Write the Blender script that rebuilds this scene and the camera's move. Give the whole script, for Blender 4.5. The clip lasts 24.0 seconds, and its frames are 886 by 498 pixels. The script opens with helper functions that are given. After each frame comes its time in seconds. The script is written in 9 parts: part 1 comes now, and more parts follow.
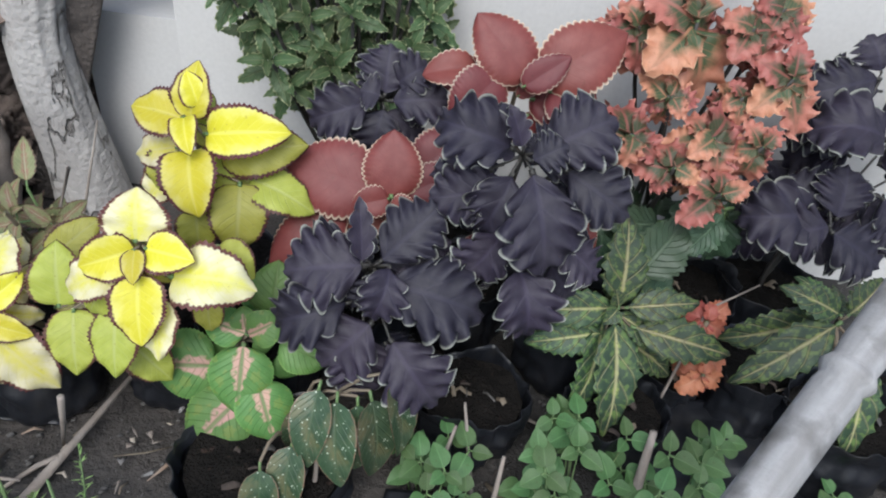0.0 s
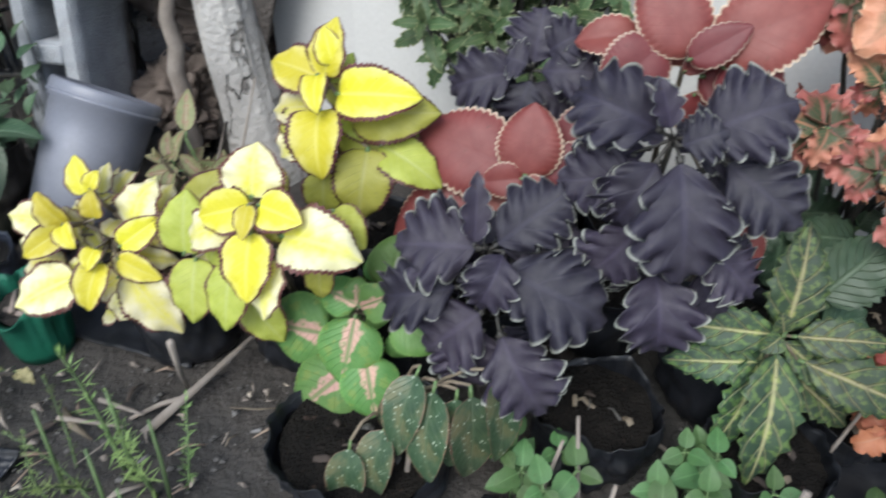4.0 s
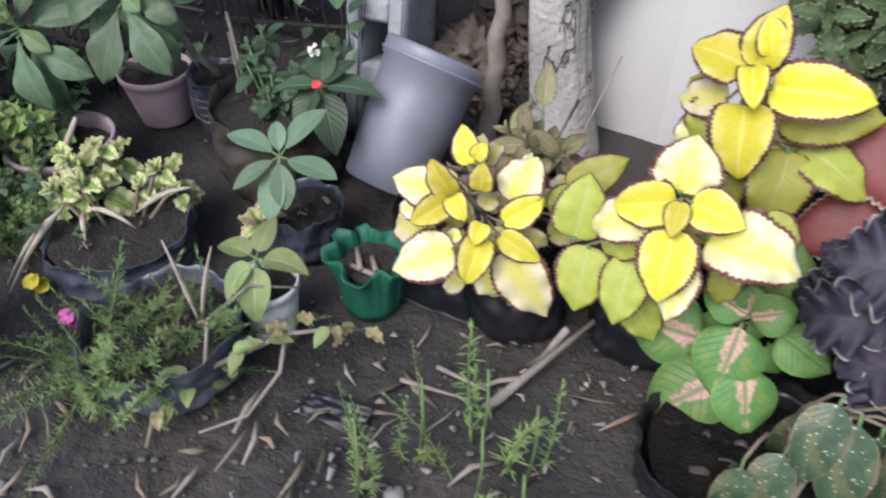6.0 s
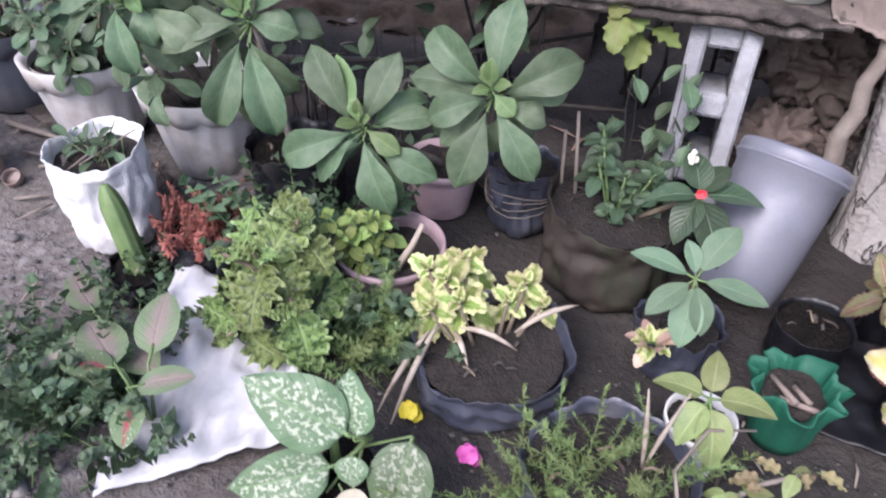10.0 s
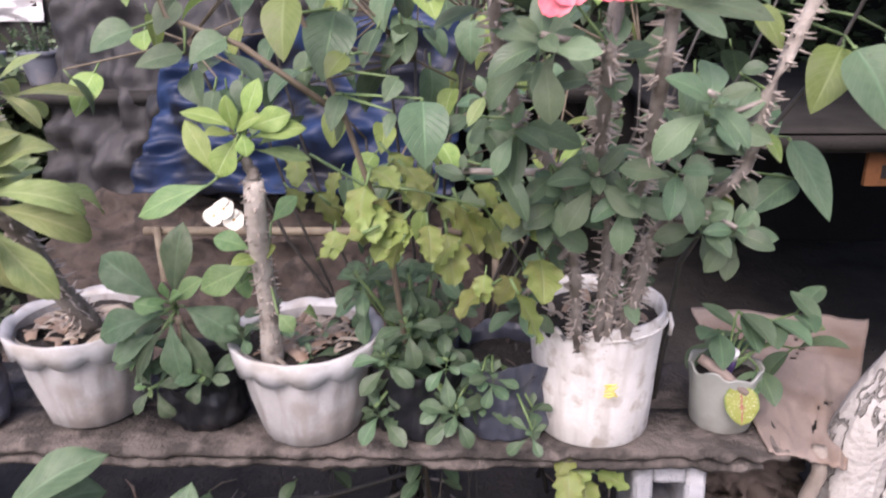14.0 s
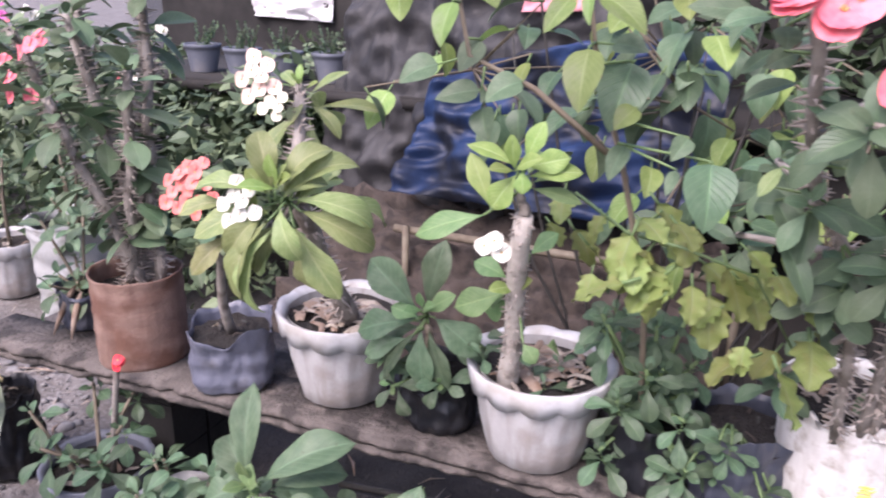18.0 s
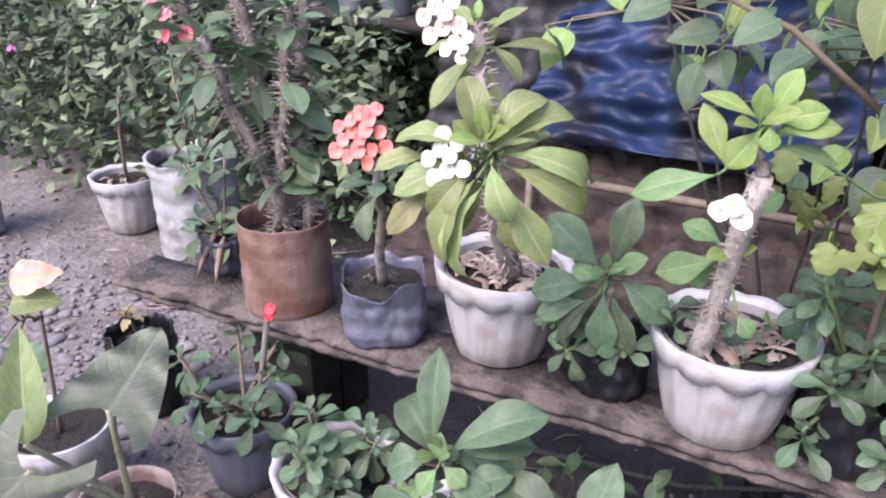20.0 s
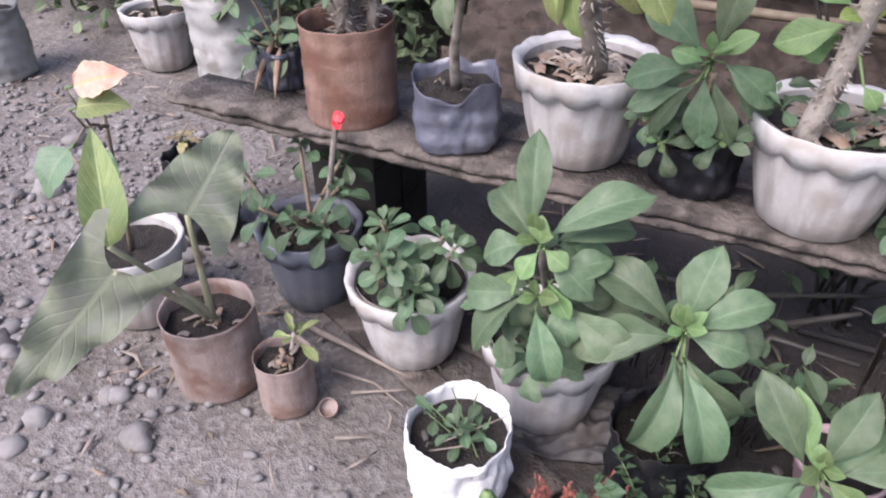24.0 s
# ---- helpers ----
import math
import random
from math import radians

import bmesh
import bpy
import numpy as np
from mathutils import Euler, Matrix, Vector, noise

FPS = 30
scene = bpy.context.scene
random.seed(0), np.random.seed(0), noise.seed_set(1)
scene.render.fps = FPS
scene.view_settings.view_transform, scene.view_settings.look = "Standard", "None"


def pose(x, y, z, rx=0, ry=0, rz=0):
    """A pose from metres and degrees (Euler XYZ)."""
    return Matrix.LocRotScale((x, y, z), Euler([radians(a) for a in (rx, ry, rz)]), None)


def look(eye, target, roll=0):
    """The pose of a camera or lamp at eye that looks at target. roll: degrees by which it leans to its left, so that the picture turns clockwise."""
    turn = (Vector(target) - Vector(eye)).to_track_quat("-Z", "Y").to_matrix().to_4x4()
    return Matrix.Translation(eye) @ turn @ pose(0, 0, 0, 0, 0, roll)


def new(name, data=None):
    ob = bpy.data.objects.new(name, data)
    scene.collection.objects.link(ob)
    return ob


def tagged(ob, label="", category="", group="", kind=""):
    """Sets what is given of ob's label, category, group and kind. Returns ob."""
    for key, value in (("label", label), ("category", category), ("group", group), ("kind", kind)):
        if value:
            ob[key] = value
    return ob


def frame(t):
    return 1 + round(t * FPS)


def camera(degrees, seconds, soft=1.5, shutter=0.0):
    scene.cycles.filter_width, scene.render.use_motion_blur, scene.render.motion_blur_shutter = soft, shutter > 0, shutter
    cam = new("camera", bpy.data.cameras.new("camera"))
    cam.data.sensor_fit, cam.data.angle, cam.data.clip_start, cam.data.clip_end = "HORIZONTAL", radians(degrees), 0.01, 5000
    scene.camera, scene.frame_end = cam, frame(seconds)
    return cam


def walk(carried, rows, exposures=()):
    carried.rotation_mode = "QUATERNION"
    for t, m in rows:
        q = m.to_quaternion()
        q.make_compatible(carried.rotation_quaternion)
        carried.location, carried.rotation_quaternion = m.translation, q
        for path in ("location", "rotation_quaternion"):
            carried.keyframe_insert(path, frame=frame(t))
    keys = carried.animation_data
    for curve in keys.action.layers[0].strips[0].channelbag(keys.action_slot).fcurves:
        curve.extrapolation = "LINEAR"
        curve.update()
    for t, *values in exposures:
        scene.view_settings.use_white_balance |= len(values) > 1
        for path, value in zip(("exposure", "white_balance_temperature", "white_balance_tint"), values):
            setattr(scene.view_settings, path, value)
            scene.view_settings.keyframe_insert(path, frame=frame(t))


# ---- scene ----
cam = camera(62.1, 24.0, soft=2.0, shutter=0.4)
# seconds, x, y, z, yaw to the left, tilt, roll
PATH = [
    (0, 0.895, -1.237, 0.899, -10.28, -37.28, 6.24),
    (0.5, 0.884, -1.210, 0.898, -10.30, -38.48, 6.45),
    (1, 0.906, -1.150, 0.898, -10.98, -40.47, 6.65),
    (1.5, 0.938, -1.093, 0.912, -10.71, -40.93, 6.43),
    (3.5, 1.024, -1.111, 0.883, 1.01, -41.30, 3.07),
    (4, 0.995, -1.165, 0.844, 9.65, -39.16, 0.39),
    (4.5, 0.930, -1.218, 0.836, 12.54, -39.28, 1.64),
    (5, 0.878, -1.244, 0.839, 16.80, -40.07, 0.78),
    (5.5, 0.794, -1.236, 0.837, 20.07, -40.94, 1.53),
    (6, 0.652, -1.204, 0.844, 21.27, -41.93, -0.24),
    (6.5, 0.550, -1.186, 0.859, 20.55, -42.73, -1.40),
    (7, 0.480, -1.183, 0.867, 19.57, -42.73, 0.09),
    (7.5, 0.381, -1.196, 0.881, 17.42, -43.13, -1.85),
    (8, 0.289, -1.214, 0.893, 18.36, -42.19, -2.14),
    (8.5, 0.235, -1.230, 0.891, 20.75, -40.95, -1.87),
    (9, 0.158, -1.267, 0.892, 21.79, -40.22, -1.65),
    (9.5, 0.083, -1.295, 0.878, 21.11, -40.04, 0.14),
    (11.5, -0.208, -1.164, 1.021, 14.30, -38.11, -1.22),
    (12, -0.265, -1.157, 1.037, 12.16, -35.22, -1.33),
    (12.5, -0.264, -1.120, 1.079, 13.05, -30.97, -2.49),
    (13, -0.248, -1.088, 1.119, 9.08, -26.57, -0.90),
    (13.5, -0.238, -1.072, 1.142, 6.17, -23.46, -0.13),
    (14, -0.223, -1.061, 1.170, 5.13, -20.29, -1.19),
    (14.5, -0.205, -1.047, 1.199, 4.10, -19.10, -1.45),
    (15, -0.201, -1.045, 1.216, 3.35, -19.67, -0.71),
    (15.5, -0.201, -1.055, 1.227, 5.15, -17.68, -0.84),
    (16, -0.198, -1.047, 1.242, 4.12, -16.30, -0.63),
    (16.5, -0.196, -1.050, 1.248, 4.19, -16.49, -0.43),
    (17, -0.203, -1.060, 1.235, 10.05, -17.21, -0.69),
    (17.5, -0.228, -1.067, 1.221, 18.98, -19.24, 1.10),
    (18, -0.278, -1.076, 1.217, 22.89, -19.72, 1.67),
    (18.5, -0.363, -1.030, 1.222, 25.62, -21.60, 0.66),
    (20.5, -0.504, -1.080, 1.197, 29.29, -26.55, 1.11),
    (21, -0.536, -1.084, 1.171, 30.48, -29.14, 1.40),
    (21.5, -0.586, -1.105, 1.154, 31.27, -30.71, 1.43),
    (22, -0.634, -1.123, 1.145, 30.82, -31.39, 0.76),
    (22.5, -0.664, -1.144, 1.131, 30.59, -30.77, 0.69),
    (23, -0.648, -1.137, 1.113, 31.86, -32.36, 0.43),
    (23.5, -0.604, -1.126, 1.098, 30.85, -33.88, -0.47),
    (24, -0.568, -1.133, 1.094, 30.09, -35.43, -0.78),
]
walk(cam, [(t, pose(x, y, z, 90 + p, 0, a) @ pose(0, 0, 0, 0, 0, r)) for t, x, y, z, a, p, r in PATH],
     exposures=[(0, 0.5, 5800, 7), (3.5, 0.66, 5800, 4), (5, 0.84, 5900, 9), (6, 0.74, 5925, 13), (7, 0.70, 5950, 16), (9, 1.06, 5900, 21), (13, 1.20, 6350, 25), (16, 1.30, 6450, 28), (18, 1.38, 6150, 28), (20.5, 1.41, 6000, 26), (22, 1.48, 6050, 24), (24, 1.27, 6200, 22)])

# ---- world, sun ----
SUN_EL, SUN_ROT = radians(50), radians(195)
world = bpy.data.worlds.new("sky")
scene.world = world
world.use_nodes = True
wn = world.node_tree
sky = wn.nodes.new("ShaderNodeTexSky")
sky.sky_type, sky.sun_disc, sky.sun_elevation, sky.sun_rotation = "NISHITA", False, SUN_EL, SUN_ROT
sky.air_density, sky.dust_density, sky.ozone_density = 1.0, 4.0, 1.0
wn.links.new(sky.outputs[0], wn.nodes["Background"].inputs[0])
wn.nodes["Background"].inputs[1].default_value = 0.15
sun = new("sun", bpy.data.lights.new("sun", "SUN"))
sun.data.energy, sun.data.angle, sun.data.color = 1.5, radians(35), (1.0, 0.97, 0.93)
sun.matrix_world = look((-1.2, -4.4, 5.4), (0, 0, 0))

# ---- materials ----
MATS = {}


def graph(name):
    m = bpy.data.materials.new(name)
    m.use_nodes = True
    nt = m.node_tree
    return m, nt, nt.nodes["Principled BSDF"]


def node(nt, kind, **inputs):
    n = nt.nodes.new(kind)
    for key, value in inputs.items():
        n.inputs[key.replace("_", " ")].default_value = value
    return n


def rgb(c):
    return (c[0], c[1], c[2], 1.0)


def mixed(nt, fac, a, b):
    n = nt.nodes.new("ShaderNodeMix")
    n.data_type = "RGBA"
    for sock, value in ((n.inputs[0], fac), (n.inputs[6], a), (n.inputs[7], b)):
        if hasattr(value, "is_linked"):
            nt.links.new(value, sock)
        else:
            sock.default_value = rgb(value) if isinstance(value, tuple) else value
    return n.outputs[2]


def calc(nt, op, a, b=0.0, c=0.0):
    n = nt.nodes.new("ShaderNodeMath")
    n.operation = op
    for sock, value in zip(n.inputs, (a, b, c)):
        if hasattr(value, "is_linked"):
            nt.links.new(value, sock)
        else:
            sock.default_value = value
    return n.outputs[0]


def ramp(nt, fac, lo, hi):
    n = nt.nodes.new("ShaderNodeMapRange")
    n.clamp = True
    nt.links.new(fac, n.inputs[0])
    n.inputs[1].default_value, n.inputs[2].default_value = lo, hi
    return n.outputs[0]


def noise_of(nt, scale, detail=4.0, coord="Object"):
    tc = nt.nodes.new("ShaderNodeTexCoord")
    n = node(nt, "ShaderNodeTexNoise", Scale=scale, Detail=detail)
    nt.links.new(tc.outputs[coord], n.inputs["Vector"])
    return n.outputs["Fac"]


def bumped(nt, bsdf, height, strength, distance=0.004):
    b = node(nt, "ShaderNodeBump", Strength=strength, Distance=distance)
    nt.links.new(height, b.inputs["Height"])
    nt.links.new(b.outputs[0], bsdf.inputs["Normal"])


def surf(name, a, b, scale=12, rough=0.8, bump=0.3, stain=None, stain_scale=4, stain_at=(0.5, 0.65), metal=0.0, fine=90, depth=0.003, spec=0.4, coat=0.0, coord="Object", streak=None):
    """Two tones by noise, a stain of its own shape, fine grain and relief, and a little change from piece to piece."""
    m, nt, p = graph(name)
    big, small = noise_of(nt, scale, 5, coord), noise_of(nt, fine, 3, coord)
    col = mixed(nt, ramp(nt, big, 0.3, 0.7), a, b)
    if stain:
        col = mixed(nt, ramp(nt, noise_of(nt, stain_scale, 8, coord), *stain_at), col, stain)
    if streak:
        tc = nt.nodes.new("ShaderNodeTexCoord")
        stretch = nt.nodes.new("ShaderNodeMapping")
        stretch.inputs["Scale"].default_value = (1.0, 1.0, 0.14)
        nt.links.new(tc.outputs["Object"], stretch.inputs["Vector"])
        runs = node(nt, "ShaderNodeTexNoise", Scale=38.0, Detail=5.0)
        nt.links.new(stretch.outputs[0], runs.inputs["Vector"])
        col = mixed(nt, calc(nt, "MULTIPLY", ramp(nt, runs.outputs["Fac"], 0.48, 0.66), 0.6), col, streak)
    col = mixed(nt, calc(nt, "MULTIPLY", small, 0.35), col, (b[0] * 0.5, b[1] * 0.5, b[2] * 0.5))
    info = nt.nodes.new("ShaderNodeObjectInfo")
    hsv = nt.nodes.new("ShaderNodeHueSaturation")
    nt.links.new(col, hsv.inputs["Color"])
    nt.links.new(calc(nt, "MULTIPLY_ADD", info.outputs["Random"], 0.24, 0.88), hsv.inputs["Value"])
    nt.links.new(hsv.outputs[0], p.inputs["Base Color"])
    nt.links.new(calc(nt, "MULTIPLY_ADD", small, 0.2, rough - 0.1), p.inputs["Roughness"])
    p.inputs["Metallic"].default_value, p.inputs["Specular IOR Level"].default_value = metal, spec
    p.inputs["Coat Weight"].default_value = coat
    bumped(nt, p, calc(nt, "ADD", small, big), bump, depth)
    MATS[name] = m
    return m


def leaf_mat(name, a, b, edge=None, edge_at=0.85, edge_noise=0.25, centre=None, centre_at=0.4, centre_soft=0.25, vein=None, spots=None, spot_scale=60, spot_size=0.25,
             rough=0.5, veins=9, bump=0.5, see=0.25, mottled=None, mottle_scale=30, mottle_at=(0.5, 0.6), hue=0.02, tipward=0.0, dust=0.3):
    """A leaf's skin, by its own length and width: two tones, side veins, and where it has them a margin, a centre patch, mottles or spots."""
    m, nt, p = graph(name)
    uv = nt.nodes.new("ShaderNodeTexCoord")
    sep = nt.nodes.new("ShaderNodeSeparateXYZ")
    nt.links.new(uv.outputs["UV"], sep.inputs[0])
    along = sep.outputs[0]
    across = calc(nt, "ABSOLUTE", calc(nt, "MULTIPLY_ADD", sep.outputs[1], 2.0, -1.0))
    info = nt.nodes.new("ShaderNodeObjectInfo")
    n = noise_of(nt, 45, 4)
    fine = noise_of(nt, 300, 2)
    col = mixed(nt, ramp(nt, n, 0.3, 0.7), a, b)
    wave = calc(nt, "SINE", calc(nt, "MULTIPLY", calc(nt, "SUBTRACT", along, calc(nt, "MULTIPLY", across, 0.32)), veins * 6.28))
    line = ramp(nt, wave, 0.82, 1.0)
    mid = ramp(nt, across, 0.09, 0.03)
    ribs = calc(nt, "MAXIMUM", calc(nt, "MULTIPLY", line, 0.45), mid)
    if mottled:
        col = mixed(nt, ramp(nt, noise_of(nt, mottle_scale, 6), *mottle_at), col, mottled)
    if centre:
        reach = calc(nt, "ADD", calc(nt, "ADD", across, calc(nt, "MULTIPLY", along, tipward)), calc(nt, "MULTIPLY_ADD", noise_of(nt, 70, 5), 0.9, -0.45))
        col = mixed(nt, ramp(nt, reach, centre_at + centre_soft, centre_at), col, centre)
    if vein:
        col = mixed(nt, calc(nt, "MULTIPLY", ribs, 0.8), col, vein)
    if spots:
        tc = nt.nodes.new("ShaderNodeTexCoord")
        vor = node(nt, "ShaderNodeTexVoronoi", Scale=spot_scale)
        nt.links.new(tc.outputs["Object"], vor.inputs["Vector"])
        col = mixed(nt, ramp(nt, vor.outputs["Distance"], spot_size, spot_size * 0.7), col, spots)
    if edge:
        tip = ramp(nt, along, 0.9, 1.05)
        rim = calc(nt, "ADD", calc(nt, "MAXIMUM", across, calc(nt, "MULTIPLY", tip, 1.1)), calc(nt, "MULTIPLY_ADD", noise_of(nt, 160, 4), edge_noise, -edge_noise / 2))
        col = mixed(nt, ramp(nt, rim, edge_at - 0.03, edge_at + 0.03), col, edge)
    # dust film in patches, and small brown specks
    film = ramp(nt, noise_of(nt, 22, 6), 0.48, 0.78)
    col = mixed(nt, calc(nt, "MULTIPLY", film, dust), col, tuple(0.55 * v + 0.45 * g for v, g in zip(b, (0.26, 0.25, 0.22))))
    col = mixed(nt, calc(nt, "MULTIPLY", ramp(nt, noise_of(nt, 170, 3), 0.66, 0.72), 0.5), col, (0.5 * a[0] + 0.03, 0.42 * a[1] + 0.02, 0.4 * a[2] + 0.01))
    hsv = nt.nodes.new("ShaderNodeHueSaturation")
    nt.links.new(col, hsv.inputs["Color"])
    nt.links.new(calc(nt, "MULTIPLY_ADD", info.outputs["Random"], 0.5, 0.72), hsv.inputs["Value"])
    nt.links.new(calc(nt, "MULTIPLY_ADD", info.outputs["Random"], hue * 2, 0.5 - hue), hsv.inputs["Hue"])
    nt.links.new(hsv.outputs[0], p.inputs["Base Color"])
    nt.links.new(calc(nt, "MULTIPLY_ADD", fine, 0.25, rough - 0.12), p.inputs["Roughness"])
    p.inputs["Specular IOR Level"].default_value = 0.35
    bumped(nt, p, calc(nt, "ADD", calc(nt, "MULTIPLY", calc(nt, "MAXIMUM", line, mid), -1.0), calc(nt, "MULTIPLY", fine, 0.3)), bump, 0.0015)
    if see:
        tr = nt.nodes.new("ShaderNodeBsdfTranslucent")
        nt.links.new(hsv.outputs[0], tr.inputs[0])
        mx = nt.nodes.new("ShaderNodeMixShader")
        mx.inputs[0].default_value = see
        nt.links.new(p.outputs[0], mx.inputs[1])
        nt.links.new(tr.outputs[0], mx.inputs[2])
        nt.links.new(mx.outputs[0], nt.nodes["Material Output"].inputs[0])
    MATS[name] = m
    return m


# plain things
surf("soil", (0.03, 0.027, 0.024), (0.05, 0.045, 0.04), 25, 0.95, 0.9, (0.02, 0.017, 0.015), 9, fine=160, depth=0.008)
surf("wet_soil", (0.006, 0.0055, 0.005), (0.016, 0.014, 0.012), 40, 0.9, 1.0, (0.05, 0.035, 0.028), 60, (0.66, 0.7), fine=240, depth=0.010, spec=0.12)
surf("pot_soil", (0.016, 0.014, 0.012), (0.034, 0.029, 0.025), 40, 0.95, 1.0, (0.075, 0.058, 0.042), 34, (0.62, 0.72), fine=200, depth=0.008)
surf("stone", (0.155, 0.148, 0.142), (0.245, 0.235, 0.226), 30, 0.85, 0.4, (0.15, 0.14, 0.13), 12)
surf("grey_pot", (0.365, 0.355, 0.345), (0.46, 0.455, 0.45), 12, 0.6, 0.25, (0.28, 0.245, 0.215), 9, (0.50, 0.64), fine=140, streak=(0.24, 0.215, 0.19))
surf("pale_pot", (0.43, 0.432, 0.43), (0.54, 0.542, 0.54), 12, 0.55, 0.2, (0.33, 0.31, 0.28), 11, (0.52, 0.66), fine=140, streak=(0.33, 0.31, 0.285))
surf("slate_pot", (0.10, 0.11, 0.135), (0.15, 0.16, 0.19), 9, 0.5, 0.12, (0.22, 0.21, 0.20), 7, (0.55, 0.75), fine=140)
surf("rust", (0.175, 0.105, 0.08), (0.25, 0.165, 0.13), 18, 0.75, 0.6, (0.12, 0.055, 0.035), 14, (0.48, 0.62), fine=180, streak=(0.11, 0.06, 0.045))
surf("rust_pale", (0.235, 0.185, 0.165), (0.31, 0.255, 0.23), 18, 0.75, 0.6, (0.15, 0.085, 0.06), 14, (0.50, 0.64), fine=180, streak=(0.15, 0.10, 0.08))
surf("black_plastic", (0.007, 0.008, 0.010), (0.013, 0.014, 0.018), 20, 0.42, 0.35, (0.03, 0.028, 0.026), 14, (0.55, 0.75), fine=70, spec=0.4)
surf("blue_black_plastic", (0.036, 0.041, 0.058), (0.065, 0.072, 0.098), 20, 0.36, 0.5, (0.11, 0.11, 0.115), 16, (0.55, 0.75), fine=70, spec=0.6)
surf("blue_grey_plastic", (0.085, 0.092, 0.125), (0.14, 0.148, 0.19), 14, 0.38, 0.6, (0.06, 0.06, 0.07), 22, (0.55, 0.7), fine=70, spec=0.6)
surf("white_plaster", (0.52, 0.515, 0.495), (0.60, 0.595, 0.575), 2.5, 0.85, 0.12, (0.50, 0.485, 0.45), 1.4, (0.5, 0.8), fine=120)
surf("white_bucket", (0.58, 0.57, 0.54), (0.70, 0.69, 0.66), 22, 0.6, 0.4, (0.36, 0.32, 0.27), 34, (0.54, 0.68), fine=120, streak=(0.42, 0.39, 0.35))
surf("white_sack", (0.66, 0.67, 0.68), (0.76, 0.77, 0.78), 14, 0.6, 0.5, (0.42, 0.41, 0.38), 18, (0.56, 0.72), fine=240)
surf("grey_tub", (0.135, 0.142, 0.172), (0.195, 0.203, 0.238), 5, 0.42, 0.08, (0.30, 0.305, 0.345), 6, (0.5, 0.75), fine=150, spec=0.5)
surf("concrete", (0.26, 0.27, 0.285), (0.39, 0.40, 0.415), 18, 0.9, 1.0, (0.26, 0.26, 0.26), 22, (0.55, 0.7), fine=260, depth=0.004)
surf("plank", (0.06, 0.051, 0.045), (0.145, 0.125, 0.11), 16, 0.9, 1.0, (0.03, 0.026, 0.023), 15, (0.47, 0.58), fine=120, depth=0.007)
surf("bamboo", (0.30, 0.298, 0.292), (0.42, 0.415, 0.408), 14, 0.65, 0.5, (0.11, 0.105, 0.098), 16, (0.52, 0.66), fine=160, streak=(0.15, 0.14, 0.13))
surf("twig", (0.18, 0.15, 0.125), (0.28, 0.245, 0.21), 30, 0.85, 0.5, fine=200)
surf("dry_leaf", (0.20, 0.14, 0.10), (0.31, 0.24, 0.185), 20, 0.8, 0.4, (0.18, 0.11, 0.07), 30)
surf("thorny_bark", (0.20, 0.175, 0.15), (0.33, 0.30, 0.265), 40, 0.85, 0.8, (0.12, 0.10, 0.08), 30, fine=200)
surf("pale_bark", (0.36, 0.325, 0.28), (0.50, 0.46, 0.41), 40, 0.85, 0.8, (0.17, 0.145, 0.12), 34, (0.54, 0.66), fine=200)
surf("dark_stem", (0.035, 0.035, 0.03), (0.06, 0.055, 0.05), 30, 0.6, 0.2)
surf("spine", (0.30, 0.255, 0.22), (0.45, 0.40, 0.35), 60, 0.8, 0.2)
surf("green_stem", (0.10, 0.17, 0.06), (0.15, 0.22, 0.09), 30, 0.55, 0.2)
surf("taro_stalk", (0.26, 0.27, 0.16), (0.36, 0.36, 0.24), 20, 0.6, 0.3, (0.22, 0.17, 0.13), 18)
surf("brown_stem", (0.13, 0.10, 0.07), (0.20, 0.17, 0.12), 30, 0.7, 0.3)
surf("green_felt", (0.006, 0.065, 0.038), (0.010, 0.10, 0.058), 20, 0.65, 0.3, (0.008, 0.09, 0.05), 12)
surf("pink_plastic", (0.48, 0.35, 0.37), (0.56, 0.42, 0.44), 12, 0.5, 0.12, (0.34, 0.26, 0.26), 9, (0.55, 0.72))
surf("mauve_plastic", (0.26, 0.19, 0.21), (0.36, 0.27, 0.29), 12, 0.5, 0.12, (0.14, 0.11, 0.11), 9, (0.5, 0.7))
surf("white_cup", (0.66, 0.66, 0.66), (0.74, 0.74, 0.74), 10, 0.4, 0.08, (0.5, 0.5, 0.48), 8, (0.55, 0.7))
surf("brown_bag", (0.028, 0.023, 0.019), (0.055, 0.044, 0.037), 9, 0.7, 0.6, (0.025, 0.032, 0.015), 10, fine=80)
surf("burlap", (0.195, 0.155, 0.132), (0.28, 0.228, 0.195), 8, 0.9, 0.6, (0.16, 0.11, 0.08), 7, (0.5, 0.66), fine=300)
# burlap again, darkened for the shade on the heap
surf("sack_brown", (0.115, 0.09, 0.075), (0.185, 0.15, 0.128), 8, 0.9, 0.7, (0.075, 0.055, 0.045), 9, (0.5, 0.66), fine=300)
surf("tarp_blue", (0.008, 0.015, 0.038), (0.017, 0.036, 0.095), 6, 0.5, 0.6, (0.012, 0.013, 0.016), 5, (0.46, 0.58), fine=60, spec=0.25)
surf("grey_sheet", (0.05, 0.05, 0.052), (0.085, 0.084, 0.085), 10, 0.6, 0.5, (0.13, 0.12, 0.11), 12, (0.5, 0.65), fine=70, spec=0.35)
surf("tarp_grey", (0.022, 0.022, 0.023), (0.050, 0.049, 0.050), 8, 0.6, 0.6, (0.02, 0.021, 0.024), 9, (0.5, 0.65), fine=60, spec=0.25)
# near black that stands in for the shade under the benches
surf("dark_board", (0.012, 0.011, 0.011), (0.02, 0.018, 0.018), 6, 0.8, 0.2)
